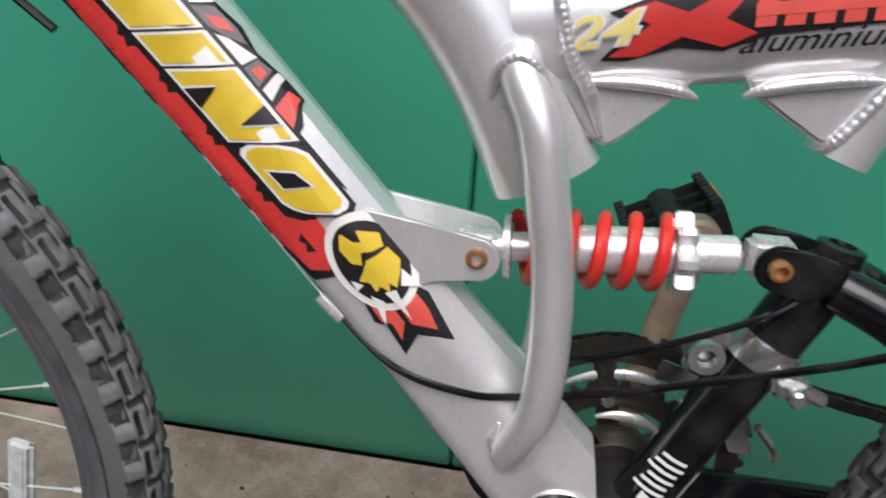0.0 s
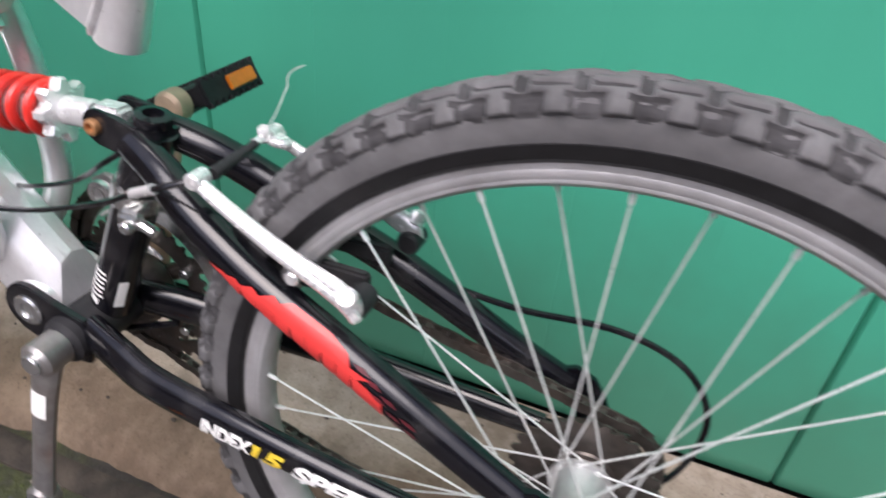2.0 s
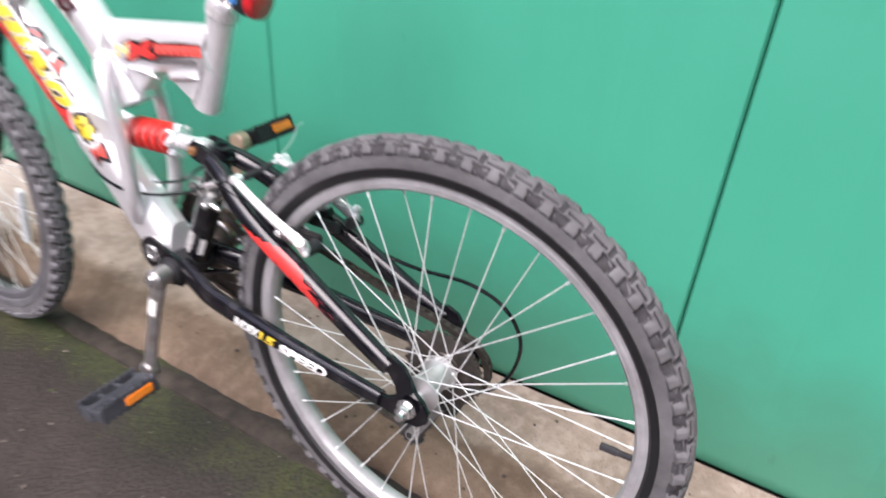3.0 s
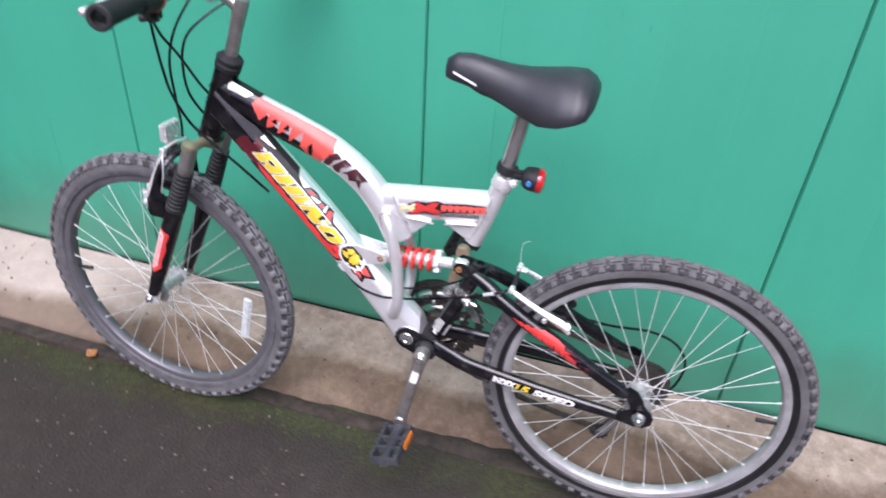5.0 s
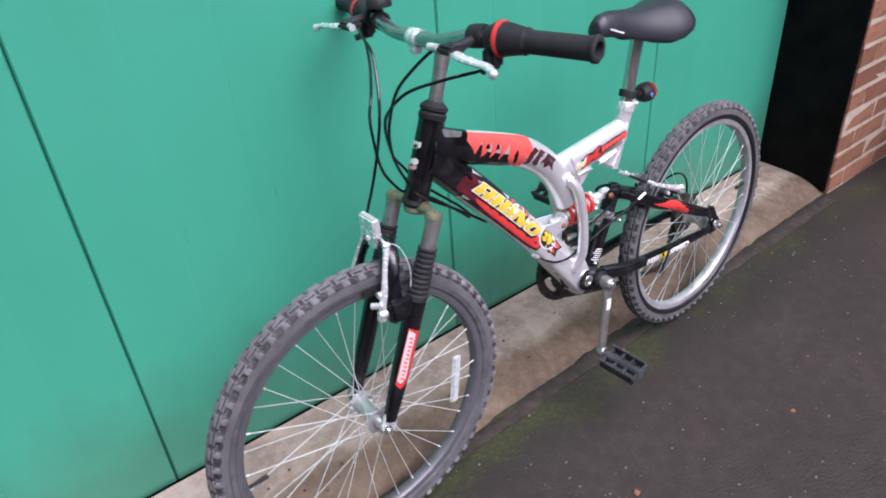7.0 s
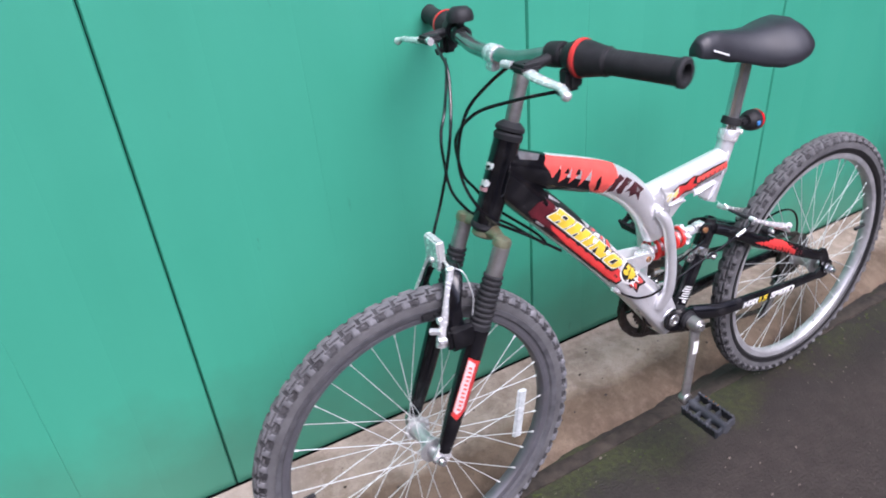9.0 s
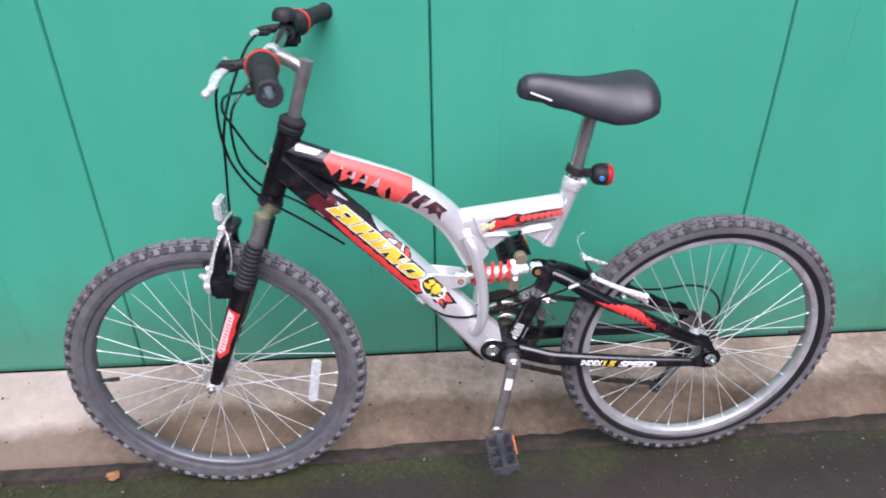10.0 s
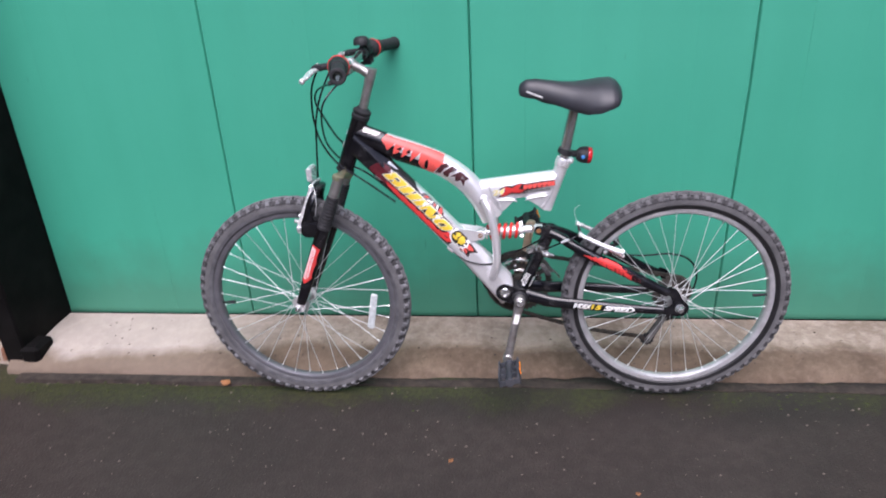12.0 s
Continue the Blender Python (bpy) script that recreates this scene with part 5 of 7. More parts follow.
def build_swingarm():
    bm = bmesh.new()
    STRUT.add(bm, 22)
    strut = bpart("swingarm_strut", bm, M_BLACK, label="black swingarm strut with small white lettering")
    for i in range(6):
        s = 0.022 + 0.0052 * i
        wrap("white_mark", flat_polys([rect(s, s + 0.0024, -0.0020 + 0.0012 * (i % 2), 0.0145 - 0.0012 * (i % 3), -0.12)]), STRUT, M_WHITE, strut, 0.0006)
    wrap("white_mark", flat_polys([rect(0.012, 0.018, 0.0010, 0.0090, 0.2)]), STRUT, M_WHITE, strut, 0.0006)
    wrap("white_mark", flat_polys([rect(0.016, 0.046, -0.0150, -0.0105)]), STRUT, M_WHITE, strut, 0.0006)
    # head of the swingarm round the rear shock eye
    for s in (-1, 1):
        bm = bmesh.new()
        out = [(0.1335 + 0.0122 * math.cos(a), 0.5065 + 0.0122 * math.sin(a)) for a in (radians(85 + 20 * k) for k in range(10))] + [(0.148, 0.490), (0.166, 0.496), (0.166, 0.512), (0.150, 0.516)]
        plate(bm, out, s * 0.0125, s * 0.0175, 0.0014)
        bpart("swingarm_ear", bm, M_BLACK, label="black ear round the rear shock bolt")
    bm = bmesh.new()
    block(bm, (0.150, -0.0165, 0.490), (0.178, 0.0165, 0.513), 0.006)
    lathe(bm, [(0.006, -0.004), (0.0120, -0.004), (0.0128, 0.0), (0.0122, 0.0040), (0.007, 0.0050), (0.006, 0.002)], (0.166, 0, 0.513), (0.18, 0, 1), 24, close=True)
    bpart("swingarm_head", bm, M_BLACK, label="black swingarm head with a round cap")
    stays = []
    for s in (1, -1):
        pts = SS_PTS if s == 1 else mirrored(SS_PTS)
        cps = CS_PTS if s == 1 else mirrored(CS_PTS)
        ss = Sweep(pts, [0.0120, 0.0130, 0.0142, 0.0138, 0.0115], [0.0120, 0.0130, 0.0130, 0.0120, 0.0095], 36)
        cs = Sweep(cps, [0.0180, 0.0175, 0.0158, 0.0138, 0.0108], [0.011, 0.011, 0.0105, 0.010, 0.0088], 36)
        bm = bmesh.new()
        ss.add(bm, 18)
        a = bpart("seat_stay", bm, M_BLACK, label="black seat stay with a red flame decal" if s == 1 else "plain black seat stay")
        bm = bmesh.new()
        cs.add(bm, 18)
        c = bpart("chain_stay", bm, M_BLACK, label="black chain stay with white and yellow lettering" if s == 1 else "plain black chain stay")
        stays.append((ss, cs, a, c))
        bm = bmesh.new()
        y0, y1 = (-0.0635, -0.0575) if s == 1 else (0.0575, 0.0635)
        plate(bm, [(0.444, 0.303), (0.447, 0.287), (0.470, 0.284), (0.488, 0.279), (0.505, 0.280), (0.517, 0.291), (0.519, 0.306), (0.512, 0.318), (0.500, 0.326), (0.494, 0.343), (0.484, 0.358), (0.468, 0.365), (0.454, 0.358), (0.452, 0.346),
                   (0.467, 0.340), (0.476, 0.326), (0.477, 0.312), (0.462, 0.302)], y0, y1, 0.001)
        bpart("dropout", bm, M_BLACK, label="black rear dropout plate")
    ss, cs, a, c = stays[0]
    # jagged lower edge, its tongues pointing back along the stay
    rng = random.Random(8)
    edge = [(0.0980, -0.0040), (0.1130, 0.0000), (0.1177, 0.0026), (0.1230, 0.0012), (0.1300, 0.0060), (0.1360, 0.0046), (0.1440, 0.0100), (0.1500, 0.0088), (0.1560, 0.0124), (0.1850, 0.0126), (0.2000, 0.0108), (0.2060, 0.0060), (0.2200, 0.0070), (0.2140, 0.0030), (0.2340, 0.0020)]
    u = 0.238
    while u > 0.114:
        back = u > 0.150
        edge.append((u + 0.004, rng.uniform(-0.0120, -0.0085) if back else rng.uniform(-0.0075, -0.0050)))
        u -= rng.uniform(0.0060, 0.0090)
        edge.append((u, rng.uniform(-0.0080, -0.0055) if back else -0.0045))
        edge.append((u - 0.006, rng.uniform(0.0005, 0.0050) if back else rng.uniform(-0.0020, 0.0)))
        u -= rng.uniform(0.0040, 0.0070)
    specks = [[(q, w), (q + 0.006, w - 0.0014), (q + 0.014, w - 0.0006), (q + 0.008, w + 0.0012)] for q, w in ((0.206, 0.0092), (0.216, 0.0072), (0.224, 0.0020), (0.230, 0.0052), (0.238, -0.0010), (0.242, -0.0060), (0.248, 0.0020), (0.252, -0.0030))]
    wrap_each("flame_decal", specks, ss, M_MAROON, a, 0.0007)
    wrap("flame_decal", flat_polys([edge]), ss, M_RED, a, 0.0007)
    for body, s, mt in (("INDEX", 0.129, M_WHITE), ("5", 0.1840, M_YELLOW), ("SPEED", 0.208, M_WHITE)):
        t = text_mesh(body, 0.0195, 0.25, 0.0010)
        sc = 0.73 if body == "INDEX" else (1.45 if body == "5" else 1.42)
        bmesh.ops.transform(t, matrix=Matrix.Translation((s, -0.0055, 0)) @ Matrix.Diagonal((sc, 0.85, 1, 1)), verts=t.verts)
        wrap("lettering", t, cs, mt, c, 0.0013, label="lettering reading " + body)
    wrap("lettering", flat_polys([[(0.1740, -0.0055), (0.1792, -0.0055), (0.1828, 0.0064), (0.1770, 0.0064), (0.1755, 0.0036), (0.1768, 0.0030)]]), cs, M_YELLOW, c, 0.0013, label="lettering reading 1")
    # bottom bracket, pivot links
    bm = bmesh.new()
    lathe(bm, disc(0.0215, 0.036, 0.003), (0.083, 0, 0.323), (0, 1, 0), 28)
    lathe(bm, [(0, -0.052), (0.010, -0.052), (0.015, -0.047), (0.0195, -0.044), (0.0205, -0.036), (0, -0.036)], (0.083, 0, 0.323), (0, 1, 0), 24)
    bpart("bottom_bracket", bm, M_BLACKPL, label="black bottom bracket shell")
    for s in (-1, 1):
        bm = bmesh.new()
        out = [(0.044 + 0.0242 * math.cos(a), 0.337 + 0.0242 * math.sin(a)) for a in (radians(80 + 15 * k) for k in range(12))]
        out += [(0.075, 0.297), (0.098, 0.300), (0.108, 0.322), (0.100, 0.344), (0.076, 0.350)]
        plate(bm, out, s * 0.0315, s * 0.0375, 0.0012)
        link = bpart("pivot_link", bm, M_BLACK, label="black pivot link plate")
        bm = bmesh.new()
        lathe(bm, [(0.0065, 0.0365), (0.0135, 0.0365), (0.0140, 0.0385), (0.0122, 0.0400), (0.0075, 0.0402), (0.0065, 0.0392), (0.0062, 0.0360)], (0.044, 0, 0.337), (0, s, 0), 24, close=True)
        lathe(bm, disc(0.0064, 0.001, 0.0003), (0.044, s * 0.0372, 0.337), (0, 1, 0), 6)
        part("pivot_bolt", bm, M_CHROME, link, "silver hollow pivot bolt")


def build_shock():
    a, b = Vector((-0.0185, 0, 0.4956)), Vector((0.1325, 0, 0.5070))
    d = (b - a).normalized()
    up = d.cross(Vector((0, 1, 0)))
    bm = bmesh.new()
    lathe(bm, [(0, 0.000), (0.0075, 0.000), (0.0075, 0.013), (0.0180, 0.0135), (0.0185, 0.0170), (0.0130, 0.0175), (0.0085, 0.0180), (0.0080, 0.052), (0.0125, 0.0525), (0.0132, 0.055), (0.0132, 0.101), (0.0105, 0.1015), (0.0105, 0.134), (0.0085, 0.136), (0, 0.134)], a, d, 28)
    block(bm, (-0.012, -0.0085, -0.010), (0.012, 0.0085, 0.010), 0.003, Matrix.Translation(b))
    block(bm, (-0.012, -0.0085, -0.010), (0.010, 0.0085, 0.010), 0.003, Matrix.Translation(a))
    shock = bpart("shock_absorber", bm, M_ALLOY, label="bright alloy rear shock body")
    bm = bmesh.new()
    pts = []
    turns, s0, s1 = 5.0, 0.0200, 0.1000
    n = 150
    side = Vector((0, 1, 0))
    for i in range(n + 1):
        t = 2 * math.pi * turns * i / n + 0.6
        pts.append(a + d * (s0 + (s1 - s0) * i / n) + (up * math.cos(t) + side * math.sin(t)) * 0.0180)
    rings = []
    for i, p in enumerate(pts):
        tg = (pts[min(i + 1, n)] - pts[max(i - 1, 0)]).normalized()
        bx = (tg.cross(d)).normalized()
        cx = tg.cross(bx)
        rings.append([bm.verts.new(p + (bx * math.cos(q) + cx * math.sin(q)) * 0.0038) for q in (2 * math.pi * k / 10 for k in range(10))])
    for r0, r1 in zip(rings, rings[1:]):
        for k in range(10):
            bm.faces.new((r0[k], r0[(k + 1) % 10], r1[(k + 1) % 10], r1[k]))
    bm.faces.new(rings[0])
    bm.faces.new(rings[-1])
    part("coil_spring", bm, M_SPRING, shock, "bright red coil spring")
    bm = bmesh.new()
    rows = []
    k = 8
    for s, r in ((0.1020, 0.0), (0.1020, 1), (0.1040, 1.06), (0.1100, 1.06), (0.1120, 1), (0.1120, 0.0)):
        rows.append([bm.verts.new(a + d * s + (up * math.cos(q) + side * math.sin(q)) * r * (0.0215 if i % 4 < 2 else 0.0160)) for i, q in enumerate(2 * math.pi * j / (4 * k) for j in range(4 * k))])
    for r0, r1 in zip(rows, rows[1:]):
        for i in range(4 * k):
            try:
                bm.faces.new((r0[i], r0[(i + 1) % (4 * k)], r1[(i + 1) % (4 * k)], r1[i]))
            except ValueError:
                pass
    bmesh.ops.remove_doubles(bm, verts=bm.verts, dist=0.0002)
    part("adjuster_ring", bm, M_ALLOY, shock, "notched silver preload ring", angle=25)
    for p in (a, b):
        for s in (-1, 1):
            bm = bmesh.new()
            lathe(bm, [(0.0, 0.0170), (0.0058, 0.0170), (0.0060, 0.0205), (0.0052, 0.0220), (0.0034, 0.0224), (0.0030, 0.0190), (0, 0.0188)], p, (0, s, 0), 16)
            part("shock_bolt", bm, M_RUST, shock, "rusty brass-coloured bolt")


def build_cranks():
    bb = Vector((0.083, 0, 0.323))
    for s in (-1, 1):
        k = Vector((0.033, 0, 0.164)) * (1 if s > 0 else -1)
        y = 0.076 * s
        e = bb + k
        arm = Sweep([bb + Vector((0, y * 0.78, 0)), bb + k * 0.3 + Vector((0, y * 0.88, 0)), bb + k * 0.97 + Vector((0, y * 1.02, 0))], [0.0150, 0.0125, 0.0105, 0.0115], [0.0095, 0.008, 0.007, 0.007], 14)
        bm = bmesh.new()
        arm.add(bm, 14)
        lathe(bm, disc(0.0150, 0.0135, 0.003), bb + Vector((0, y * 0.78, 0)), (0, 1, 0), 22)
        lathe(bm, disc(0.0135, 0.0095, 0.003), e + Vector((0, y * 1.02, 0)), (0, 1, 0), 20)
        crank = bpart("crank_arm", bm, M_TAN if s > 0 else M_STEEL, label="scuffed grey steel crank arm")
        if s < 0:
            wrap("white_patch", flat_polys([rect(0.035, 0.062, -0.007, 0.007)]), arm, M_WHITE, crank, 0.0006)
        bm = bmesh.new()
        lathe(bm, disc(0.0090, 0.003, 0.001), bb + Vector((0, y * 0.78 + s * 0.0145, 0)), (0, 1, 0), 18)
        part("crank_bolt", bm, M_CHROME, crank, "silver crank bolt cap")
        # pedal: cage, body and reflectors
        m = Matrix.Translation(e + Vector((0.004 if s < 0 else -0.009, s * (0.125 if s > 0 else 0.138), -0.008 if s < 0 else -0.006))) @ Matrix.Rotation(radians(-28 if s > 0 else -14), 4, "Y") @ (Matrix.Diagonal((1.0, 0.82, 0.9, 1)) if s > 0 else Matrix.Diagonal((0.84, 1.02, 0.95, 1)))
        bm = bmesh.new()
        lathe(bm, [(0, -0.055), (0.0075, -0.055), (0.0075, -0.046), (0.0135, -0.044), (0.0120, -0.03), (0.0110, 0.03), (0.0125, 0.046), (0, 0.047)], (0, 0, 0), (0, s, 0), 16)
        for sx in (-1, 1):
            block(bm, (sx * 0.0300 - 0.0035, -0.043, -0.0115), (sx * 0.0300 + 0.0035, 0.047, 0.0115), 0.002)
            for j in range(9):
                y0 = -0.040 + 0.0102 * j
                for sz in (-1, 1):
                    block(bm, (sx * 0.0300 - 0.0035, y0, sz * 0.0115 - 0.003), (sx * 0.0300 + 0.0035, y0 + 0.0052, sz * 0.0115 + 0.003), 0.001, segments=1)
        for yy in (-0.041, -0.012, 0.014, 0.043):
            block(bm, (-0.0300, yy - 0.003, -0.0085), (0.0300, yy + 0.003, 0.0085), 0.0015)
        bmesh.ops.transform(bm, matrix=m, verts=bm.verts)
        part("pedal", bm, M_BLACKPL if s > 0 else M_DUSTYPL, crank, "black plastic toothed cage pedal")
        bm = bmesh.new()
        block(bm, (0.0325, -0.006, -0.0068), (0.0365, 0.037, 0.0068), 0.0012)
        bmesh.ops.transform(bm, matrix=m, verts=bm.verts)
        part("pedal_reflector", bm, M_AMBER, crank, "amber pedal reflector")
        if s > 0:
            c = (0.083, 0.323)
            for r, inner, teeth, y0 in ((0.0905, 0.0740, 46, 0.0620), (0.0640, 0.0470, 34, 0.0500)):
                bm = bmesh.new()
                ring_plate(bm, r, inner, teeth, y0, y0 + 0.0022, c)
                part("chain_ring", bm, M_GREASE, crank, "greasy dark toothed chain ring")
            # upper arcs for the derailleur cage plates; pale alloy carries their gleam
            for r, y0, a0, a1 in ((0.0695, 0.0540, 60, 128), (0.0430, 0.0450, 52, 112)):
                bm = bmesh.new()
                Sweep([(c[0] + r * math.cos(radians(a0 + (a1 - a0) * k / 8)), y0, c[1] + r * math.sin(radians(a0 + (a1 - a0) * k / 8))) for k in range(9)], [0.0012, 0.0042, 0.0036, 0.0014], [0.0016, 0.0026, 0.0026, 0.0016], 24).add(bm, 10)
                part("cage_arc", bm, M_ALLOY, crank, "bright partial arc of the front derailleur cage")
            bm = bmesh.new()
            for j in range(5):
                an = 2 * math.pi * j / 5 + 0.5
                rod(bm, [(c[0], 0.057, c[1]), (c[0] + 0.080 * math.cos(an), 0.057, c[1] + 0.080 * math.sin(an))], 0.0080, 2, 10)
            lathe(bm, [(0, 0.030), (0.030, 0.030), (0.034, 0.036), (0.034, 0.048), (0.026, 0.056), (0, 0.058)], (c[0], 0, c[1]), (0, 1, 0), 30)
            spider = part("spider", bm, M_GREASE, crank, "dirty brown-black chain-ring spider")
            for j in range(5):
                an = 2 * math.pi * j / 5 + 0.5
                bm = bmesh.new()
                lathe(bm, disc(0.0048, 0.009, 0.001), (c[0] + 0.056 * math.cos(an), 0.050, c[1] + 0.056 * math.sin(an)), (0, 1, 0), 10)
                part("ring_bolt", bm, M_CHROME, spider, "bright chain-ring bolt")


def build_drivetrain():
    # chain: open loop over ring, sprocket and derailleur wheels
    y0, y1 = 0.063, 0.036
    c, r = Vector((0.083, 0, 0.323)), 0.0905
    q, rq = Vector((0.500, 0, 0.306)), 0.043
    path = []
    for k in range(15):
        a = radians(265 - 175 * k / 14)
        path.append((c.x + r * math.cos(a), y0, c.z + r * math.sin(a)))
    for k in range(1, 14):
        u = k / 14
        path.append((c.x + (q.x - c.x) * u, y0 + (y1 - y0) * u, c.z + r + (q.z + rq - c.z - r) * u))
    for k in range(9):
        a = radians(90 - 150 * k / 8)
        path.append((q.x + rq * math.cos(a), y1, q.z + rq * math.sin(a)))
    path += [(0.510, y1, 0.243), (0.494, y1, 0.232), (0.480, y1, 0.215), (0.466, y1, 0.185), (0.452, y1, 0.158), (0.436, y1, 0.152), (0.424, y1, 0.162)]
    for k in range(1, 12):
        u = k / 12
        path.append((0.424 + (0.076 - 0.424) * u, y1 + (y0 - y1) * u, 0.162 + (0.2325 - 0.162) * u - 0.012 * math.sin(math.pi * u)))
    bm = bmesh.new()
    line = [Vector(p) for p in path]
    line.append(line[0])
    step = 0.0127
    total = sum((b - a).length for a, b in zip(line, line[1:]))
    run = 0.0
    seglen = [(b - a).length for a, b in zip(line, line[1:])]
    cum = [0.0]
    for s in seglen:
        cum.append(cum[-1] + s)
    j = 0
    k = 0
    while run < total - 0.004:
        while cum[j + 1] < run:
            j += 1
        p = line[j].lerp(line[j + 1], (run - cum[j]) / max(seglen[j], 1e-6))
        t = (line[j + 1] - line[j]).normalized()
        m = Matrix.Translation(p) @ t.to_track_quat("X", "Z").to_matrix().to_4x4()
        w = 0.0038 if k % 2 else 0.0030
        for sy in (-1, 1):
            block(bm, (-0.0075, sy * w - 0.0006, -0.0042), (0.0075, sy * w + 0.0006, 0.0042), 0, m)
        block(bm, (-0.0090, -0.0034, -0.0028), (-0.0036, 0.0034, 0.0028), 0, m)
        run += step
        k += 1
    bpart("chain", bm, M_GREASE, label="dirty dark bicycle chain")
    # rear derailleur
    bm = bmesh.new()
    plate(bm, [(0.496, 0.262), (0.512, 0.258), (0.520, 0.285), (0.512, 0.300), (0.498, 0.296)], 0.058, 0.064, 0.001)
    block(bm, (0.490, 0.046, 0.230), (0.512, 0.060, 0.262), 0.006)
    rod(bm, [(0.492, 0.052, 0.250), (0.474, 0.050, 0.228)], 0.005, 2, 10)
    rod(bm, [(0.490, 0.048, 0.238), (0.468, 0.046, 0.214)], 0.004, 2, 10)
    der = bpart("rear_derailleur", bm, M_GREASE, label="dark grimy rear derailleur")
    for yy in (0.0290, 0.0420):
        bm = bmesh.new()
        plate(bm, [(0.484, 0.236), (0.492, 0.229), (0.448, 0.150), (0.440, 0.145), (0.433, 0.152), (0.435, 0.160), (0.474, 0.226)], yy, yy + 0.0015)
        part("derailleur_cage", bm, M_STEEL, der, "thin grey derailleur cage plate")
    for x, z in ((0.488, 0.231), (0.440, 0.154)):
        bm = bmesh.new()
        gear(bm, 0.0175, 11, 0.0330, 0.0390, (x, z))
        lathe(bm, disc(0.006, 0.0085), (x, 0.0365, z), (0, 1, 0), 12)
        part("jockey_wheel", bm, M_BLACKPL, der, "black jockey wheel", angle=30)
    # front derailleur
    bm = bmesh.new()
    p, n, b, h, w = STRUT.at(0.128)
    d = (STRUT.p[-1] - STRUT.p[0]).normalized()
    lathe(bm, [(0.0166, -0.008), (0.0185, -0.008), (0.0190, -0.006), (0.0190, 0.006), (0.0185, 0.008), (0.0166, 0.008)], p, d, 24, close=True)
    block(bm, (-0.010, -0.026, -0.006), (0.010, -0.016, 0.006), 0.003, Matrix.Translation(p + Vector((0.010, 0, -0.010))))
    lathe(bm, disc(0.005, 0.006), p + Vector((0.012, -0.026, -0.012)), (0, 1, 0), 12)
    lathe(bm, disc(0.0045, 0.007), p + Vector((0.023, -0.020, -0.014)), (1, 0, -0.4), 10)
    fd = bpart("front_derailleur", bm, M_CHROME, label="silver front derailleur clamp and cage")
    bm = bmesh.new()
    for yy, o in ((0.044, 0.0), (0.062, 0.006)):
        out = []
        for k in range(9):
            a = radians(78 - 62 * k / 8)
            out.append((0.083 + (0.092 + o) * math.cos(a), 0.323 + (0.092 + o) * math.sin(a)))
        for k in range(8, -1, -1):
            a = radians(78 - 58 * k / 8)
            out.append((0.083 + (0.078 + o) * math.cos(a), 0.323 + (0.078 + o) * math.sin(a)))
        plate(bm, out, yy, yy + 0.0014)
    rod(bm, [(0.170, 0.044, 0.372), (0.186, 0.052, 0.352), (0.194, 0.062, 0.336)], 0.003, 6, 8)
    rod(bm, [(0.140, 0.012, 0.440), (0.128, 0.034, 0.424), (0.118, 0.046, 0.412)], 0.0055, 6, 8)
    part("derailleur_cage", bm, M_CHROME, fd, "grimy chromed guide cage")
    bm = bmesh.new()
    lathe(bm, [(0.0055, -0.003), (0.0100, -0.003), (0.0105, 0.0), (0.0100, 0.003), (0.0055, 0.003)], (0.112, -0.005, 0.446), (0, 1, 0), 18, close=True)
    part("link_eye", bm, M_CHROME, fd, "bright round cable eye")
    bm = bmesh.new()
    plate(bm, [(0.098, 0.452), (0.104, 0.437), (0.122, 0.434), (0.138, 0.446), (0.132, 0.458), (0.112, 0.460)], 0.000, 0.004, 0.001)
    part("derailleur_link", bm, M_STEEL, fd, "grey link plate with a round eye")


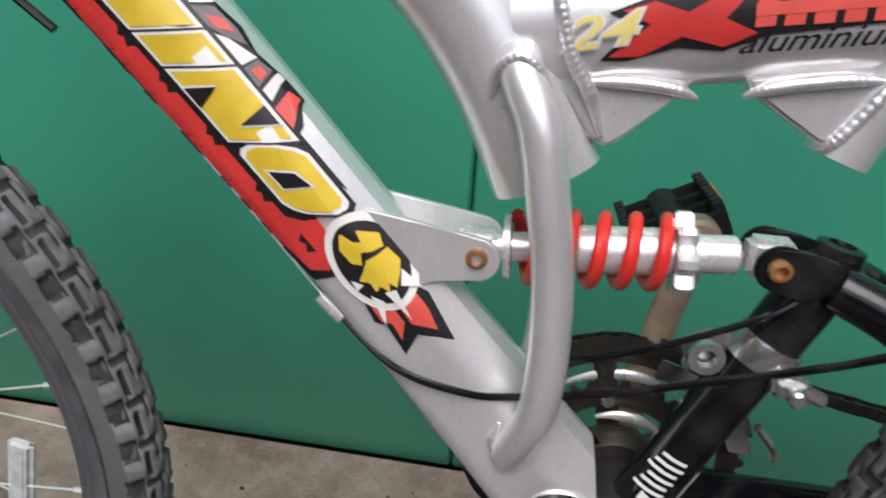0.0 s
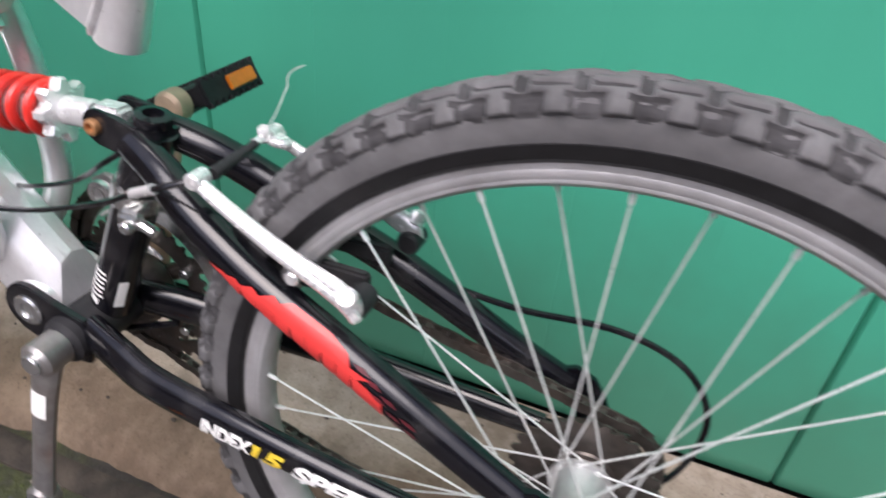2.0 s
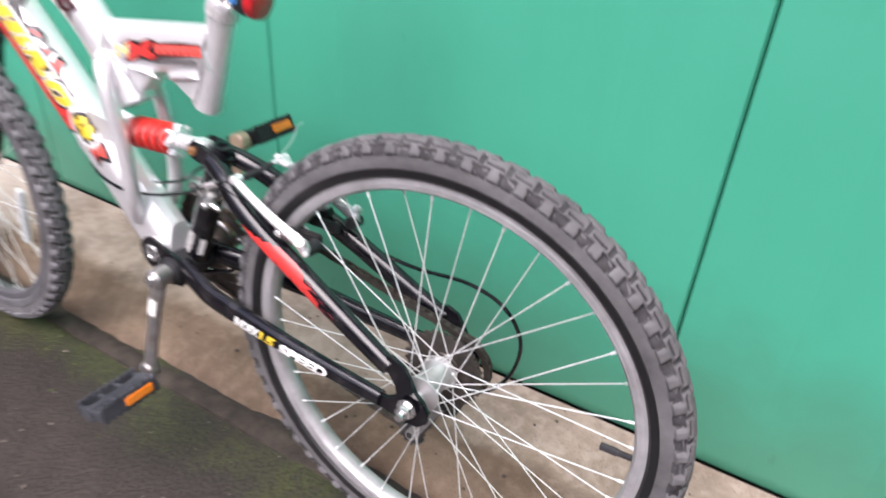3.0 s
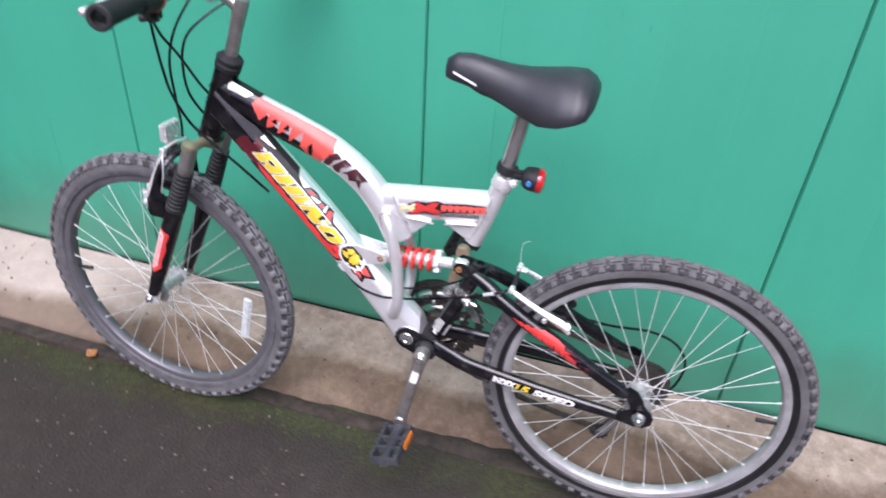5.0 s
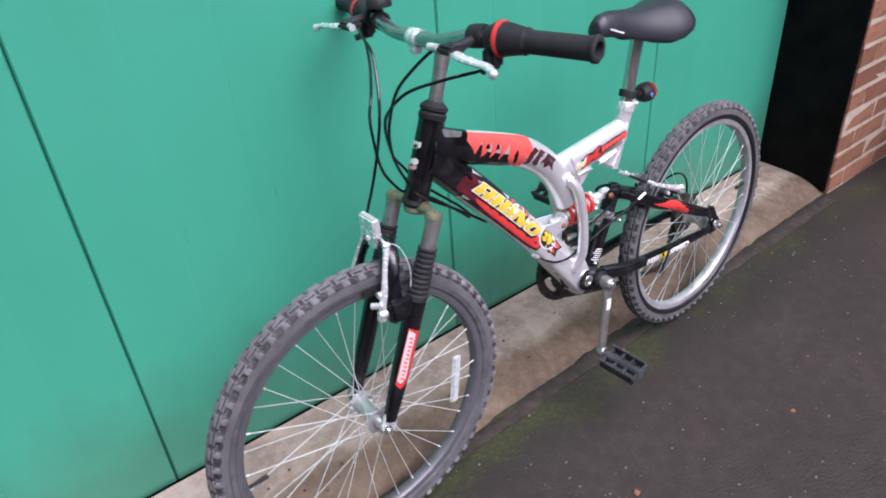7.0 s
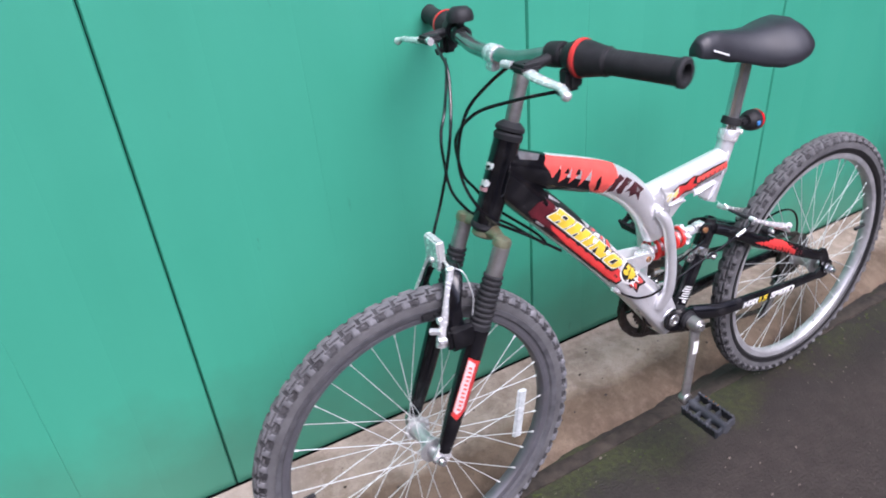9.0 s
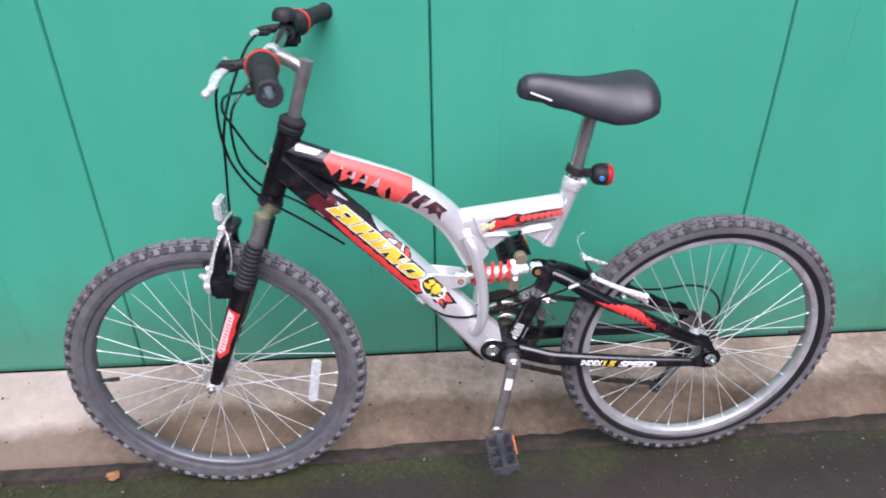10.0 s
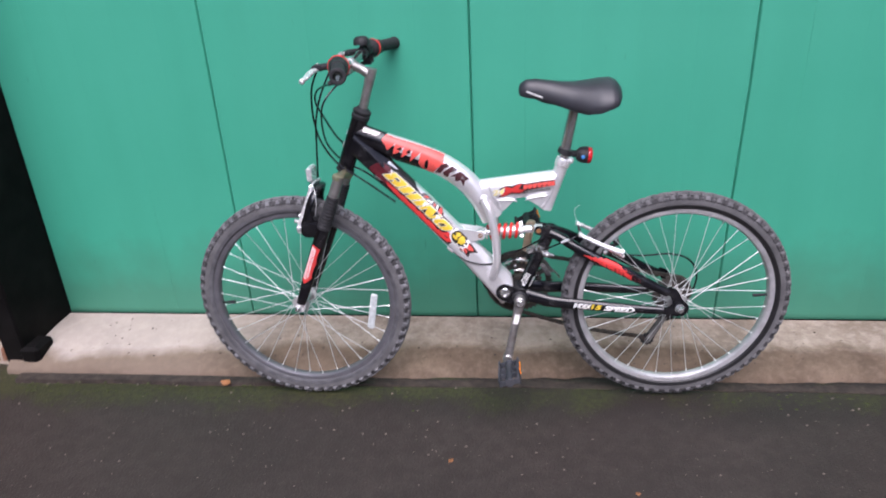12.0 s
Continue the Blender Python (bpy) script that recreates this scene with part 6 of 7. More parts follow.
def build_brakes():
    # rear cantilevers
    for s in (-1, 1):
        bm = bmesh.new()
        o = 0.053 if s < 0 else 0.040
        pts = [(0.3455, s * o, 0.4480), (0.3400, s * o, 0.4550), (0.3290, s * o, 0.4620), (0.2985, s * (o - 0.001), 0.4755), (0.262, s * (o - 0.0035), 0.4930), (0.235, s * (o - 0.0070), 0.5065)]
        Sweep(pts, [0.0022, 0.0085, 0.0088, 0.0062, 0.0050, 0.0042], [0.0024, 0.0052, 0.0052, 0.0042, 0.0036, 0.0034], 30).add(bm, 14)
        Sweep([(x, y + s * 0.0030, z - 0.001) for x, y, z in pts], [0.0040, 0.0050, 0.0044, 0.0040, 0.0034, 0.0028], [0.0036, 0.0038, 0.0036, 0.0034, 0.0030, 0.0026], 30).add(bm, 10)
        lathe(bm, disc(0.0068, 0.006, 0.0020), (0.3400, s * (o + 0.004), 0.4620), (0.15, s * 0.75, 0.65), 16)
        lathe(bm, disc(0.0035, 0.0072, 0.0006), (0.3400, s * (o + 0.004), 0.4620), (0.15, s * 0.75, 0.65), 6)
        lathe(bm, disc(0.0048, 0.006, 0.0012), (0.3000, s * (o - 0.006), 0.4590), (0, 1, 0), 12)
        lathe(bm, disc(0.0055, 0.007, 0.001), (0.236, s * (o - 0.0070), 0.507), (0, 1, 0), 12)
        arm = bpart("rear_brake_arm", bm, M_ALLOY, label="silver cantilever brake arm on the seat stay")
        bm = bmesh.new()
        lathe(bm, disc(0.0085, 0.010, 0.002), (0.340, s * 0.040, 0.449), (0, 1, 0), 14)
        lathe(bm, disc(0.0070, 0.006, 0.001), (0.302, s * 0.034, 0.453), (0, 1, 0), 14)
        block(bm, (0.285, s * 0.0170 - 0.004, 0.440), (0.335, s * 0.0170 + 0.004, 0.453), 0.002, Matrix.Identity(4))
        part("brake_pad", bm, M_BLACKPL, arm, "black brake block and pivot")
    bm = bmesh.new()
    rod(bm, [(0.2355, 0.012, 0.5075), (0.2365, 0.030, 0.5065), (0.240, 0.040, 0.5050)], 0.0030, 8, 10)
    block(bm, (0.2365, 0.022, 0.5010), (0.2525, 0.034, 0.5080), 0.0025)
    lathe(bm, disc(0.0046, 0.006, 0.0012), (0.2355, 0.024, 0.5095), (0.3, -0.4, 0.8), 12)
    link = bpart("brake_link", bm, M_ALLOY, label="silver brake cable clamp")
    bm = bmesh.new()
    lathe(bm, [(0, 0.0)] + [(0.0040 - 0.0016 * k / 12 + 0.0006 * (k % 2), 0.0040 * k) for k in range(13)] + [(0, 0.049)], (0.2370, -0.034, 0.5050), (-0.0010, 0.052, 0.0022), 12)
    part("boot", bm, M_RUBBER, link, "ribbed black rubber cable boot")
    bm = bmesh.new()
    rod(bm, [(0.2355, 0.026, 0.5110), (0.2330, 0.044, 0.5180), (0.2300, 0.060, 0.5270), (0.2311, 0.062, 0.5306), (0.2313, 0.062, 0.5368), (0.2365, 0.062, 0.5430), (0.2450, 0.062, 0.5478)], 0.00055, 18, 6)
    bpart("cable_end", bm, M_SPOKE, label="loose frayed steel cable end")
    # front cantilevers on the fork
    for s in (-1, 1):
        bm = bmesh.new()
        Sweep([(-0.485, s * 0.050, 0.522), (-0.482, s * 0.052, 0.540), (-0.470, s * 0.048, 0.575), (-0.458, s * 0.040, 0.610), (-0.448, s * 0.032, 0.640)], [0.0100, 0.0100, 0.0082, 0.0070, 0.0060], [0.0075, 0.0075, 0.0060, 0.0052, 0.0048], 18).add(bm, 10)
        lathe(bm, disc(0.0080, 0.009, 0.002), (-0.484, s * 0.054, 0.535), (0.9, s * 0.1, 0.0), 14)
        lathe(bm, disc(0.0062, 0.006, 0.001), (-0.480, s * 0.046, 0.566), (1, 0, 0), 12)
        lathe(bm, disc(0.0055, 0.006, 0.001), (-0.449, s * 0.032, 0.640), (1, 0, 0), 12)
        lathe(bm, disc(0.0058, 0.010, 0.001), (-0.492, s * 0.050, 0.552), (0.7, s * 0.7, 0.1), 6)
        arm = bpart("front_brake_arm", bm, M_ALLOY, label="silver cantilever brake arm on the fork", steered=True)
        bm = bmesh.new()
        block(bm, (-0.500, s * 0.0190 - 0.004, 0.556), (-0.452, s * 0.0190 + 0.004, 0.569), 0.002)
        rod(bm, [(-0.478, s * 0.020, 0.563), (-0.478, s * 0.046, 0.563)], 0.004, 1, 8)
        bmesh.ops.transform(bm, matrix=STEER, verts=bm.verts)
        part("brake_pad", bm, M_BLACKPL, arm, "black brake block")
    bm = bmesh.new()
    rod(bm, [(-0.449, -0.034, 0.642), (-0.447, -0.005, 0.646), (-0.446, 0.024, 0.643), (-0.450, 0.036, 0.640)], 0.0028, 12, 8)
    rod(bm, [(-0.448, -0.030, 0.643), (-0.436, -0.052, 0.640), (-0.430, -0.066, 0.604), (-0.436, -0.070, 0.572)], 0.0009, 12, 6)
    bpart("brake_link", bm, M_SPOKE, label="silver straddle cable of the front brake", steered=True)


def build_fork():
    top, end = Vector((-0.360, 0, 0.686)), Vector((-0.513, 0, 0.306))
    bm = bmesh.new()
    Sweep([(-0.370, -0.060, 0.668), (-0.362, -0.035, 0.672), (-0.360, 0.0, 0.672), (-0.362, 0.035, 0.672), (-0.370, 0.060, 0.668)], [0.011, 0.0085, 0.012, 0.0085, 0.011], [0.011, 0.0095, 0.017, 0.0095, 0.011], 20, ref=(1, 0, 0)).add(bm, 14)
    for s in (-1, 1):
        lathe(bm, [(0, -0.006), (0.0142, -0.006), (0.0148, -0.001), (0.0135, 0.006), (0.0080, 0.009), (0, 0.0095)], (-0.368, s * 0.058, 0.672), STEER_D, 20)
    lathe(bm, disc(0.0205, 0.010, 0.003), (-0.3635, 0, 0.668), STEER_D, 22)
    crown = bpart("fork_crown", bm, M_CROWN, label="tarnished green-grey fork crown with rust spots", steered=True)
    for s in (-1, 1):
        y = s * 0.058
        o = Vector((0, y, 0))
        a, b = top + o, end + o
        bm = bmesh.new()
        rod(bm, [a.lerp(b, 0.030), a.lerp(b, 0.40)], 0.0134, 4, 18)
        bpart("stanchion", bm, M_STEEL, label="grey fork stanchion", steered=True)
        bm = bmesh.new()
        prof = [(0.0135, 0.0)]
        n = 9
        for k in range(n):
            q = 0.082 * k / n
            prof += [(0.0162 + 0.0003 * k, q + 0.0015), (0.0162 + 0.0003 * k, q + 0.0045), (0.0142 + 0.0003 * k, q + 0.0065), (0.0142 + 0.0003 * k, q + 0.0085)]
        prof += [(0.0190, 0.084), (0.0190, 0.092), (0.0160, 0.094)]
        lathe(bm, prof, a.lerp(b, 0.170), b - a, 22)
        bpart("rubber_boot", bm, M_RUBBER, label="ribbed black rubber fork boot", steered=True)
        leg = Sweep([a.lerp(b, 0.385), a.lerp(b, 0.55), a.lerp(b, 0.80), a.lerp(b, 0.97)], [0.0185, 0.0180, 0.0160, 0.0120], [0.0170, 0.0165, 0.0150, 0.0110], 20)
        bm = bmesh.new()
        leg.add(bm, 20)
        lo = bpart("fork_leg", bm, M_BLACK, label="black fork leg with red and white decal" if s < 0 else "plain black fork leg", steered=True)
        bm = bmesh.new()
        d = (b - a).normalized()
        nrm = Vector((-d.z, 0, d.x))
        out = []
        for k in range(10):
            an = radians(-90 + 20 * k)
            out.append(b + nrm * 0.0160 * math.sin(an) + d * 0.0160 * math.cos(an))
        out += [b - d * 0.040 + nrm * 0.011, b - d * 0.040 - nrm * 0.011]
        plate(bm, [(p.x, p.z) for p in out], y - 0.0035, y + 0.0035, 0.0012)
        bmesh.ops.transform(bm, matrix=STEER, verts=bm.verts)
        part("fork_end", bm, M_ALLOY if s < 0 else M_CHROME, lo, "silver fork end plate")
        if s < 0:
            def steer_wrap(polys, mt, off):
                for q in polys:
                    ob = wrap("leg_decal", flat_polys([q]), leg, mt, lo, off)
                    ob.data.transform(STEER)
            steer_wrap([[(0.052, -0.0125), (0.058, 0.0090), (0.085, 0.0070), (0.100, 0.0100), (0.128, 0.0072), (0.150, 0.0090), (0.170, -0.0040), (0.162, -0.0128)]], M_RED, 0.0007)
            steer_wrap([[(0.056, -0.0118), (0.062, 0.0005), (0.100, 0.0000), (0.148, 0.0012), (0.158, -0.0060), (0.154, -0.0120)]], M_ROSE, 0.0010)
            steer_wrap([rect(0.068 + 0.0078 * k, 0.0718 + 0.0078 * k, -0.0085 + 0.001 * (k % 2), -0.0030 + 0.0008 * (k % 3), 0.2) for k in range(11)], M_CORAL, 0.0013)
    # brace over the tyre
    bm = bmesh.new()
    Sweep([(-0.462, -0.056, 0.520), (-0.462, -0.050, 0.575), (-0.446, -0.034, 0.622), (-0.438, 0.0, 0.634), (-0.446, 0.034, 0.622), (-0.462, 0.050, 0.575), (-0.462, 0.056, 0.520)], [0.020, 0.017, 0.015, 0.016, 0.015, 0.017, 0.020], 0.008, 30, ref=(0, 0, 1)).add(bm, 12)
    for s in (-1, 1):
        block(bm, (-0.478, s * 0.058 - 0.012, 0.512), (-0.430, s * 0.058 + 0.012, 0.556), 0.006, Matrix.Identity(4))
    bpart("fork_brace", bm, M_BLACK, label="black arched fork brace", steered=True)
    bm = bmesh.new()
    block(bm, (-0.462, -0.023, 0.650), (-0.448, 0.023, 0.686), 0.003)
    block(bm, (-0.458, -0.012, 0.628), (-0.450, 0.012, 0.652), 0.002)
    lathe(bm, disc(0.005, 0.004), (-0.462, 0.0, 0.648), (1, 0, 0), 10)
    bpart("reflector_bracket", bm, M_ALLOY, label="silver bracket above the front tyre", steered=True)


def build_cockpit():
    bm = bmesh.new()
    Sweep([(-0.306, 0, 0.822), (-0.2785, 0, 0.905)], 0.0115, None, 6).add(bm, 18)
    rod(bm, [(-0.284, 0, 0.890), (-0.276, 0, 0.912), (-0.271, 0, 0.928)], 0.0125, 8, 18)
    Sweep([(-0.277, 0, 0.912), (-0.296, 0, 0.926), (-0.322, 0, 0.940)], [0.0125, 0.0110, 0.0125], [0.0115, 0.0100, 0.0150], 10).add(bm, 16)
    stem = bpart("stem", bm, M_STEEL, label="grey steel quill stem", steered=True)
    bm = bmesh.new()
    lathe(bm, [(0.0112, -0.011), (0.0136, -0.011), (0.0140, -0.009), (0.0140, 0.009), (0.0136, 0.011), (0.0112, 0.011)], (-0.326, 0, 0.941), (0, 1, 0), 20, close=True)
    block(bm, (-0.336, -0.010, 0.918), (-0.322, 0.010, 0.930), 0.002)
    bmesh.ops.transform(bm, matrix=STEER, verts=bm.verts)
    part("bar_clamp", bm, M_ALLOY, stem, "bright silver bar clamp")
    half = [(-0.326, 0.0, 0.941), (-0.326, 0.050, 0.942), (-0.324, 0.085, 0.948), (-0.318, 0.125, 0.956), (-0.306, 0.175, 0.958), (-0.274, 0.304, 0.956)]
    line = mirrored(half[::-1])[:-1] + half
    bar = Sweep(line, 0.0111, None, 60, ref=(0, 0, 1))
    bm = bmesh.new()
    bar.add(bm, 18, hollow=0.0016)
    bpart("handlebar", bm, M_BAR, label="grey chromed riser handlebar", steered=True)
    for s in (-1, 1):
        def on(y):
            for p, q in zip(half, half[1:]):
                if p[1] <= y <= q[1]:
                    u = (y - p[1]) / (q[1] - p[1])
                    return Vector((p[0] + (q[0] - p[0]) * u, s * y, p[2] + (q[2] - p[2]) * u))
            return Vector((half[-1][0], s * y, half[-1][2]))
        a = (on(0.30) - on(0.18)).normalized()
        o = on(0.175)
        bm = bmesh.new()
        prof = [(0.0112, 0.040), (0.0185, 0.040)]
        for k in range(14):
            prof += [(0.0156, 0.043 + 0.0066 * k), (0.0152, 0.0455 + 0.0066 * k), (0.0156, 0.048 + 0.0066 * k)]
        prof += [(0.0175, 0.137), (0.0175, 0.142), (0.0150, 0.144), (0.0105, 0.1435), (0.0100, 0.120)]
        lathe(bm, prof, o, a, 22)
        grip = bpart("hand_grip", bm, M_RUBBER, label="black ribbed rubber grip with an open end", steered=True)
        bm = bmesh.new()
        lathe(bm, [(0.0112, 0.004), (0.0225, 0.004), (0.0225, 0.010), (0.0205, 0.022), (0.0182, 0.034), (0.0175, 0.042), (0.0112, 0.042)], o, a, 24)
        shifter = bpart("twist_shifter", bm, M_BLACKPL, label="black twist-grip gear shifter", steered=True)
        bm = bmesh.new()
        lathe(bm, [(0.0112, -0.002), (0.0240, -0.002), (0.0246, 0.000), (0.0246, 0.0025), (0.0240, 0.0045), (0.0112, 0.0045)], o, a, 28)
        bmesh.ops.transform(bm, matrix=STEER, verts=bm.verts)
        part("red_ring", bm, M_RED, shifter, "red trim ring of the shifter")
        bm = bmesh.new()
        lathe(bm, [(0.0112, -0.022), (0.0150, -0.022), (0.0190, -0.013), (0.0235, -0.004), (0.0112, -0.003)], o, a, 24)
        block(bm, (-0.022, -0.014, -0.040), (0.004, 0.010, -0.008), 0.006, Matrix.Translation(o + Vector((0, -s * 0.012, 0))))
        rod(bm, [o + Vector((-0.012, -s * 0.012, -0.034)), o + Vector((-0.030, -s * 0.008, -0.038))], 0.0055, 3, 10)
        bmesh.ops.transform(bm, matrix=STEER, verts=bm.verts)
        part("shifter_body", bm, M_BLACKPL, shifter, "black shifter housing with cable outlet")
        # brake lever
        c = on(0.138) + Vector((0, 0, 0.002))
        bm = bmesh.new()
        lathe(bm, [(0.0112, -0.012), (0.0160, -0.012), (0.0165, -0.009), (0.0165, 0.009), (0.0160, 0.012), (0.0112, 0.012)], c, (on(0.15) - on(0.11)), 20, close=True)
        rod(bm, [c + Vector((-0.006, 0, -0.002)), c + Vector((-0.028, s * 0.002, -0.004)), c + Vector((-0.052, s * 0.004, -0.007))], 0.0075, 8, 12)
        block(bm, (-0.016, -0.020, -0.006), (0.014, 0.014, 0.006), 0.004, Matrix.Translation(c + Vector((-0.047, -s * 0.004, -0.007))))
        lever = bpart("brake_lever", bm, M_BLACKPL, label="black lever mount with a silver brake lever", steered=True)
        bm = bmesh.new()
        p0 = c + Vector((-0.050, s * 0.004, -0.010))
        Sweep([p0, p0 + Vector((-0.006, s * 0.024, -0.002)), p0 + Vector((-0.005, s * 0.052, -0.005)), p0 + Vector((-0.003, s * 0.074, -0.007)), p0 + Vector((-0.008, s * 0.090, -0.011))], [0.0052, 0.0052, 0.0048, 0.0045, 0.0045], [0.0080, 0.0090, 0.0080, 0.0068, 0.0058], 18, ref=(1, 0, 0)).add(bm, 10)
        bmesh.ops.create_icosphere(bm, subdivisions=2, radius=0.0068, matrix=Matrix.Translation(p0 + Vector((-0.008, s * 0.091, -0.012))))
        bmesh.ops.transform(bm, matrix=STEER, verts=bm.verts)
        part("lever_blade", bm, M_ALLOY, lever, "silver lever blade with a ball end")
        bm = bmesh.new()
        rod(bm, [c + Vector((-0.056, -s * 0.020, -0.006)), c + Vector((-0.060, -s * 0.036, -0.006))], 0.0055, 3, 10)
        bmesh.ops.transform(bm, matrix=STEER, verts=bm.verts)
        part("barrel_adjuster", bm, M_ALLOY, lever, "silver barrel adjuster")
    bm = bmesh.new()
    o = Vector((-0.318, 0.108, 0.952))
    lathe(bm, [(0.0112, -0.007), (0.0150, -0.007), (0.0150, 0.007), (0.0112, 0.007)], o, (0.1, 1, 0.1), 18, close=True)
    rod(bm, [o + Vector((0, 0, 0.012)), o + Vector((0, 0, 0.026))], 0.006, 2, 10)
    lathe(bm, [(0, 0.022), (0.0210, 0.022), (0.0215, 0.027), (0.0195, 0.036), (0.0130, 0.042), (0, 0.044)], o, (0, 0, 1), 24)
    bpart("bell", bm, M_BLACKPL, label="small black bicycle bell", steered=True)


def build_cables():
    runs = [
        ("black brake cable from bar to front brake", 0.0025, [(-0.366, 0.098, 0.950), (-0.376, 0.070, 0.940), (-0.385, 0.036, 0.921), (-0.407, 0.000, 0.866), (-0.423, -0.008, 0.807), (-0.434, 0.008, 0.735), (-0.443, 0.025, 0.679), (-0.446, 0.026, 0.648)]),
        ("black brake cable looping past the head tube", 0.0025, [(-0.374, -0.104, 0.950), (-0.390, -0.085, 0.930), (-0.411, -0.057, 0.892), (-0.420, -0.040, 0.840), (-0.419, -0.034, 0.799), (-0.410, -0.035, 0.763), (-0.389, -0.035, 0.724), (-0.364, -0.034, 0.695), (-0.300, -0.032, 0.648), (-0.234, -0.029, 0.596)]),
        ("black gear cable looping past the head tube", 0.0025, [(-0.338, -0.156, 0.920), (-0.368, -0.115, 0.908), (-0.398, -0.065, 0.888), (-0.412, -0.032, 0.857), (-0.406, -0.005, 0.821), (-0.384, 0.018, 0.763), (-0.360, 0.027, 0.731), (-0.330, 0.030, 0.690), (-0.250, 0.028, 0.616), (-0.228, 0.022, 0.590)]),
        ("black gear cable looping past the head tube", 0.0025, [(-0.330, 0.140, 0.912), (-0.362, 0.085, 0.895), (-0.395, 0.040, 0.863), (-0.412, 0.026, 0.835), (-0.416, 0.018, 0.797), (-0.410, 0.015, 0.748), (-0.388, 0.018, 0.711), (-0.362, 0.026, 0.685), (-0.310, 0.029, 0.655), (-0.255, 0.027, 0.608), (-0.230, 0.022, 0.585)]),
        ("black housing of the rear brake cable", 0.0022, [(-0.094, -0.0167, 0.4525), (-0.058, -0.0285, 0.4285), (-0.018, -0.0290, 0.418), (0.013, -0.0250, 0.4175), (0.061, -0.026, 0.428), (0.105, -0.030, 0.444), (0.157, -0.042, 0.4685), (0.1895, -0.050, 0.487), (0.207, -0.0527, 0.4955), (0.222, -0.050, 0.5015), (0.231, -0.044, 0.5040), (0.237, -0.036, 0.5050)]),
        ("black housing of the gear cable", 0.0020, [(0.004, 0.008, 0.420), (0.032, 0.0, 0.4286), (0.074, -0.004, 0.4435), (0.103, -0.008, 0.4586), (0.130, -0.016, 0.4778), (0.146, -0.015, 0.489)]),
        ("black gear cable under the down tube", 0.0030, [(-0.031, -0.0157, 0.3834), (-0.021, -0.012, 0.370), (-0.0016, -0.010, 0.3323), (0.040, 0.002, 0.303), (0.080, 0.012, 0.296), (0.130, 0.030, 0.306)]),
        ("black gear cable looping to the rear derailleur", 0.0026, [(0.372, 0.062, 0.402), (0.420, 0.064, 0.398), (0.490, 0.066, 0.402), (0.540, 0.068, 0.385), (0.566, 0.068, 0.345), (0.560, 0.064, 0.295), (0.535, 0.058, 0.262), (0.508, 0.056, 0.252)]),
    ]
    for lab, r, pts in runs:
        bm = bmesh.new()
        rod(bm, pts, r, 9 * len(pts), 8)
        bpart("cable", bm, M_BLACK, label=lab)
    bm = bmesh.new()
    rod(bm, [(-0.228, -0.020, 0.606), (-0.154, -0.018, 0.522), (-0.099, -0.0167, 0.457)], 0.0008, 3, 6)
    bpart("inner_wire", bm, M_SPOKE, label="bare steel inner wire under the down tube")
    for pts, r in (([(-0.104, -0.0165, 0.462), (-0.091, -0.0175, 0.450)], 0.0050), ([(-0.038, -0.0157, 0.391), (-0.027, -0.0150, 0.378)], 0.0042), ([(0.1880, -0.0500, 0.4862), (0.2075, -0.0527, 0.4958)], 0.0036)):
        bm = bmesh.new()
        rod(bm, pts, r, 2, 12)
        bpart("cable_stop", bm, M_ALLOY, label="small silver cable stop")


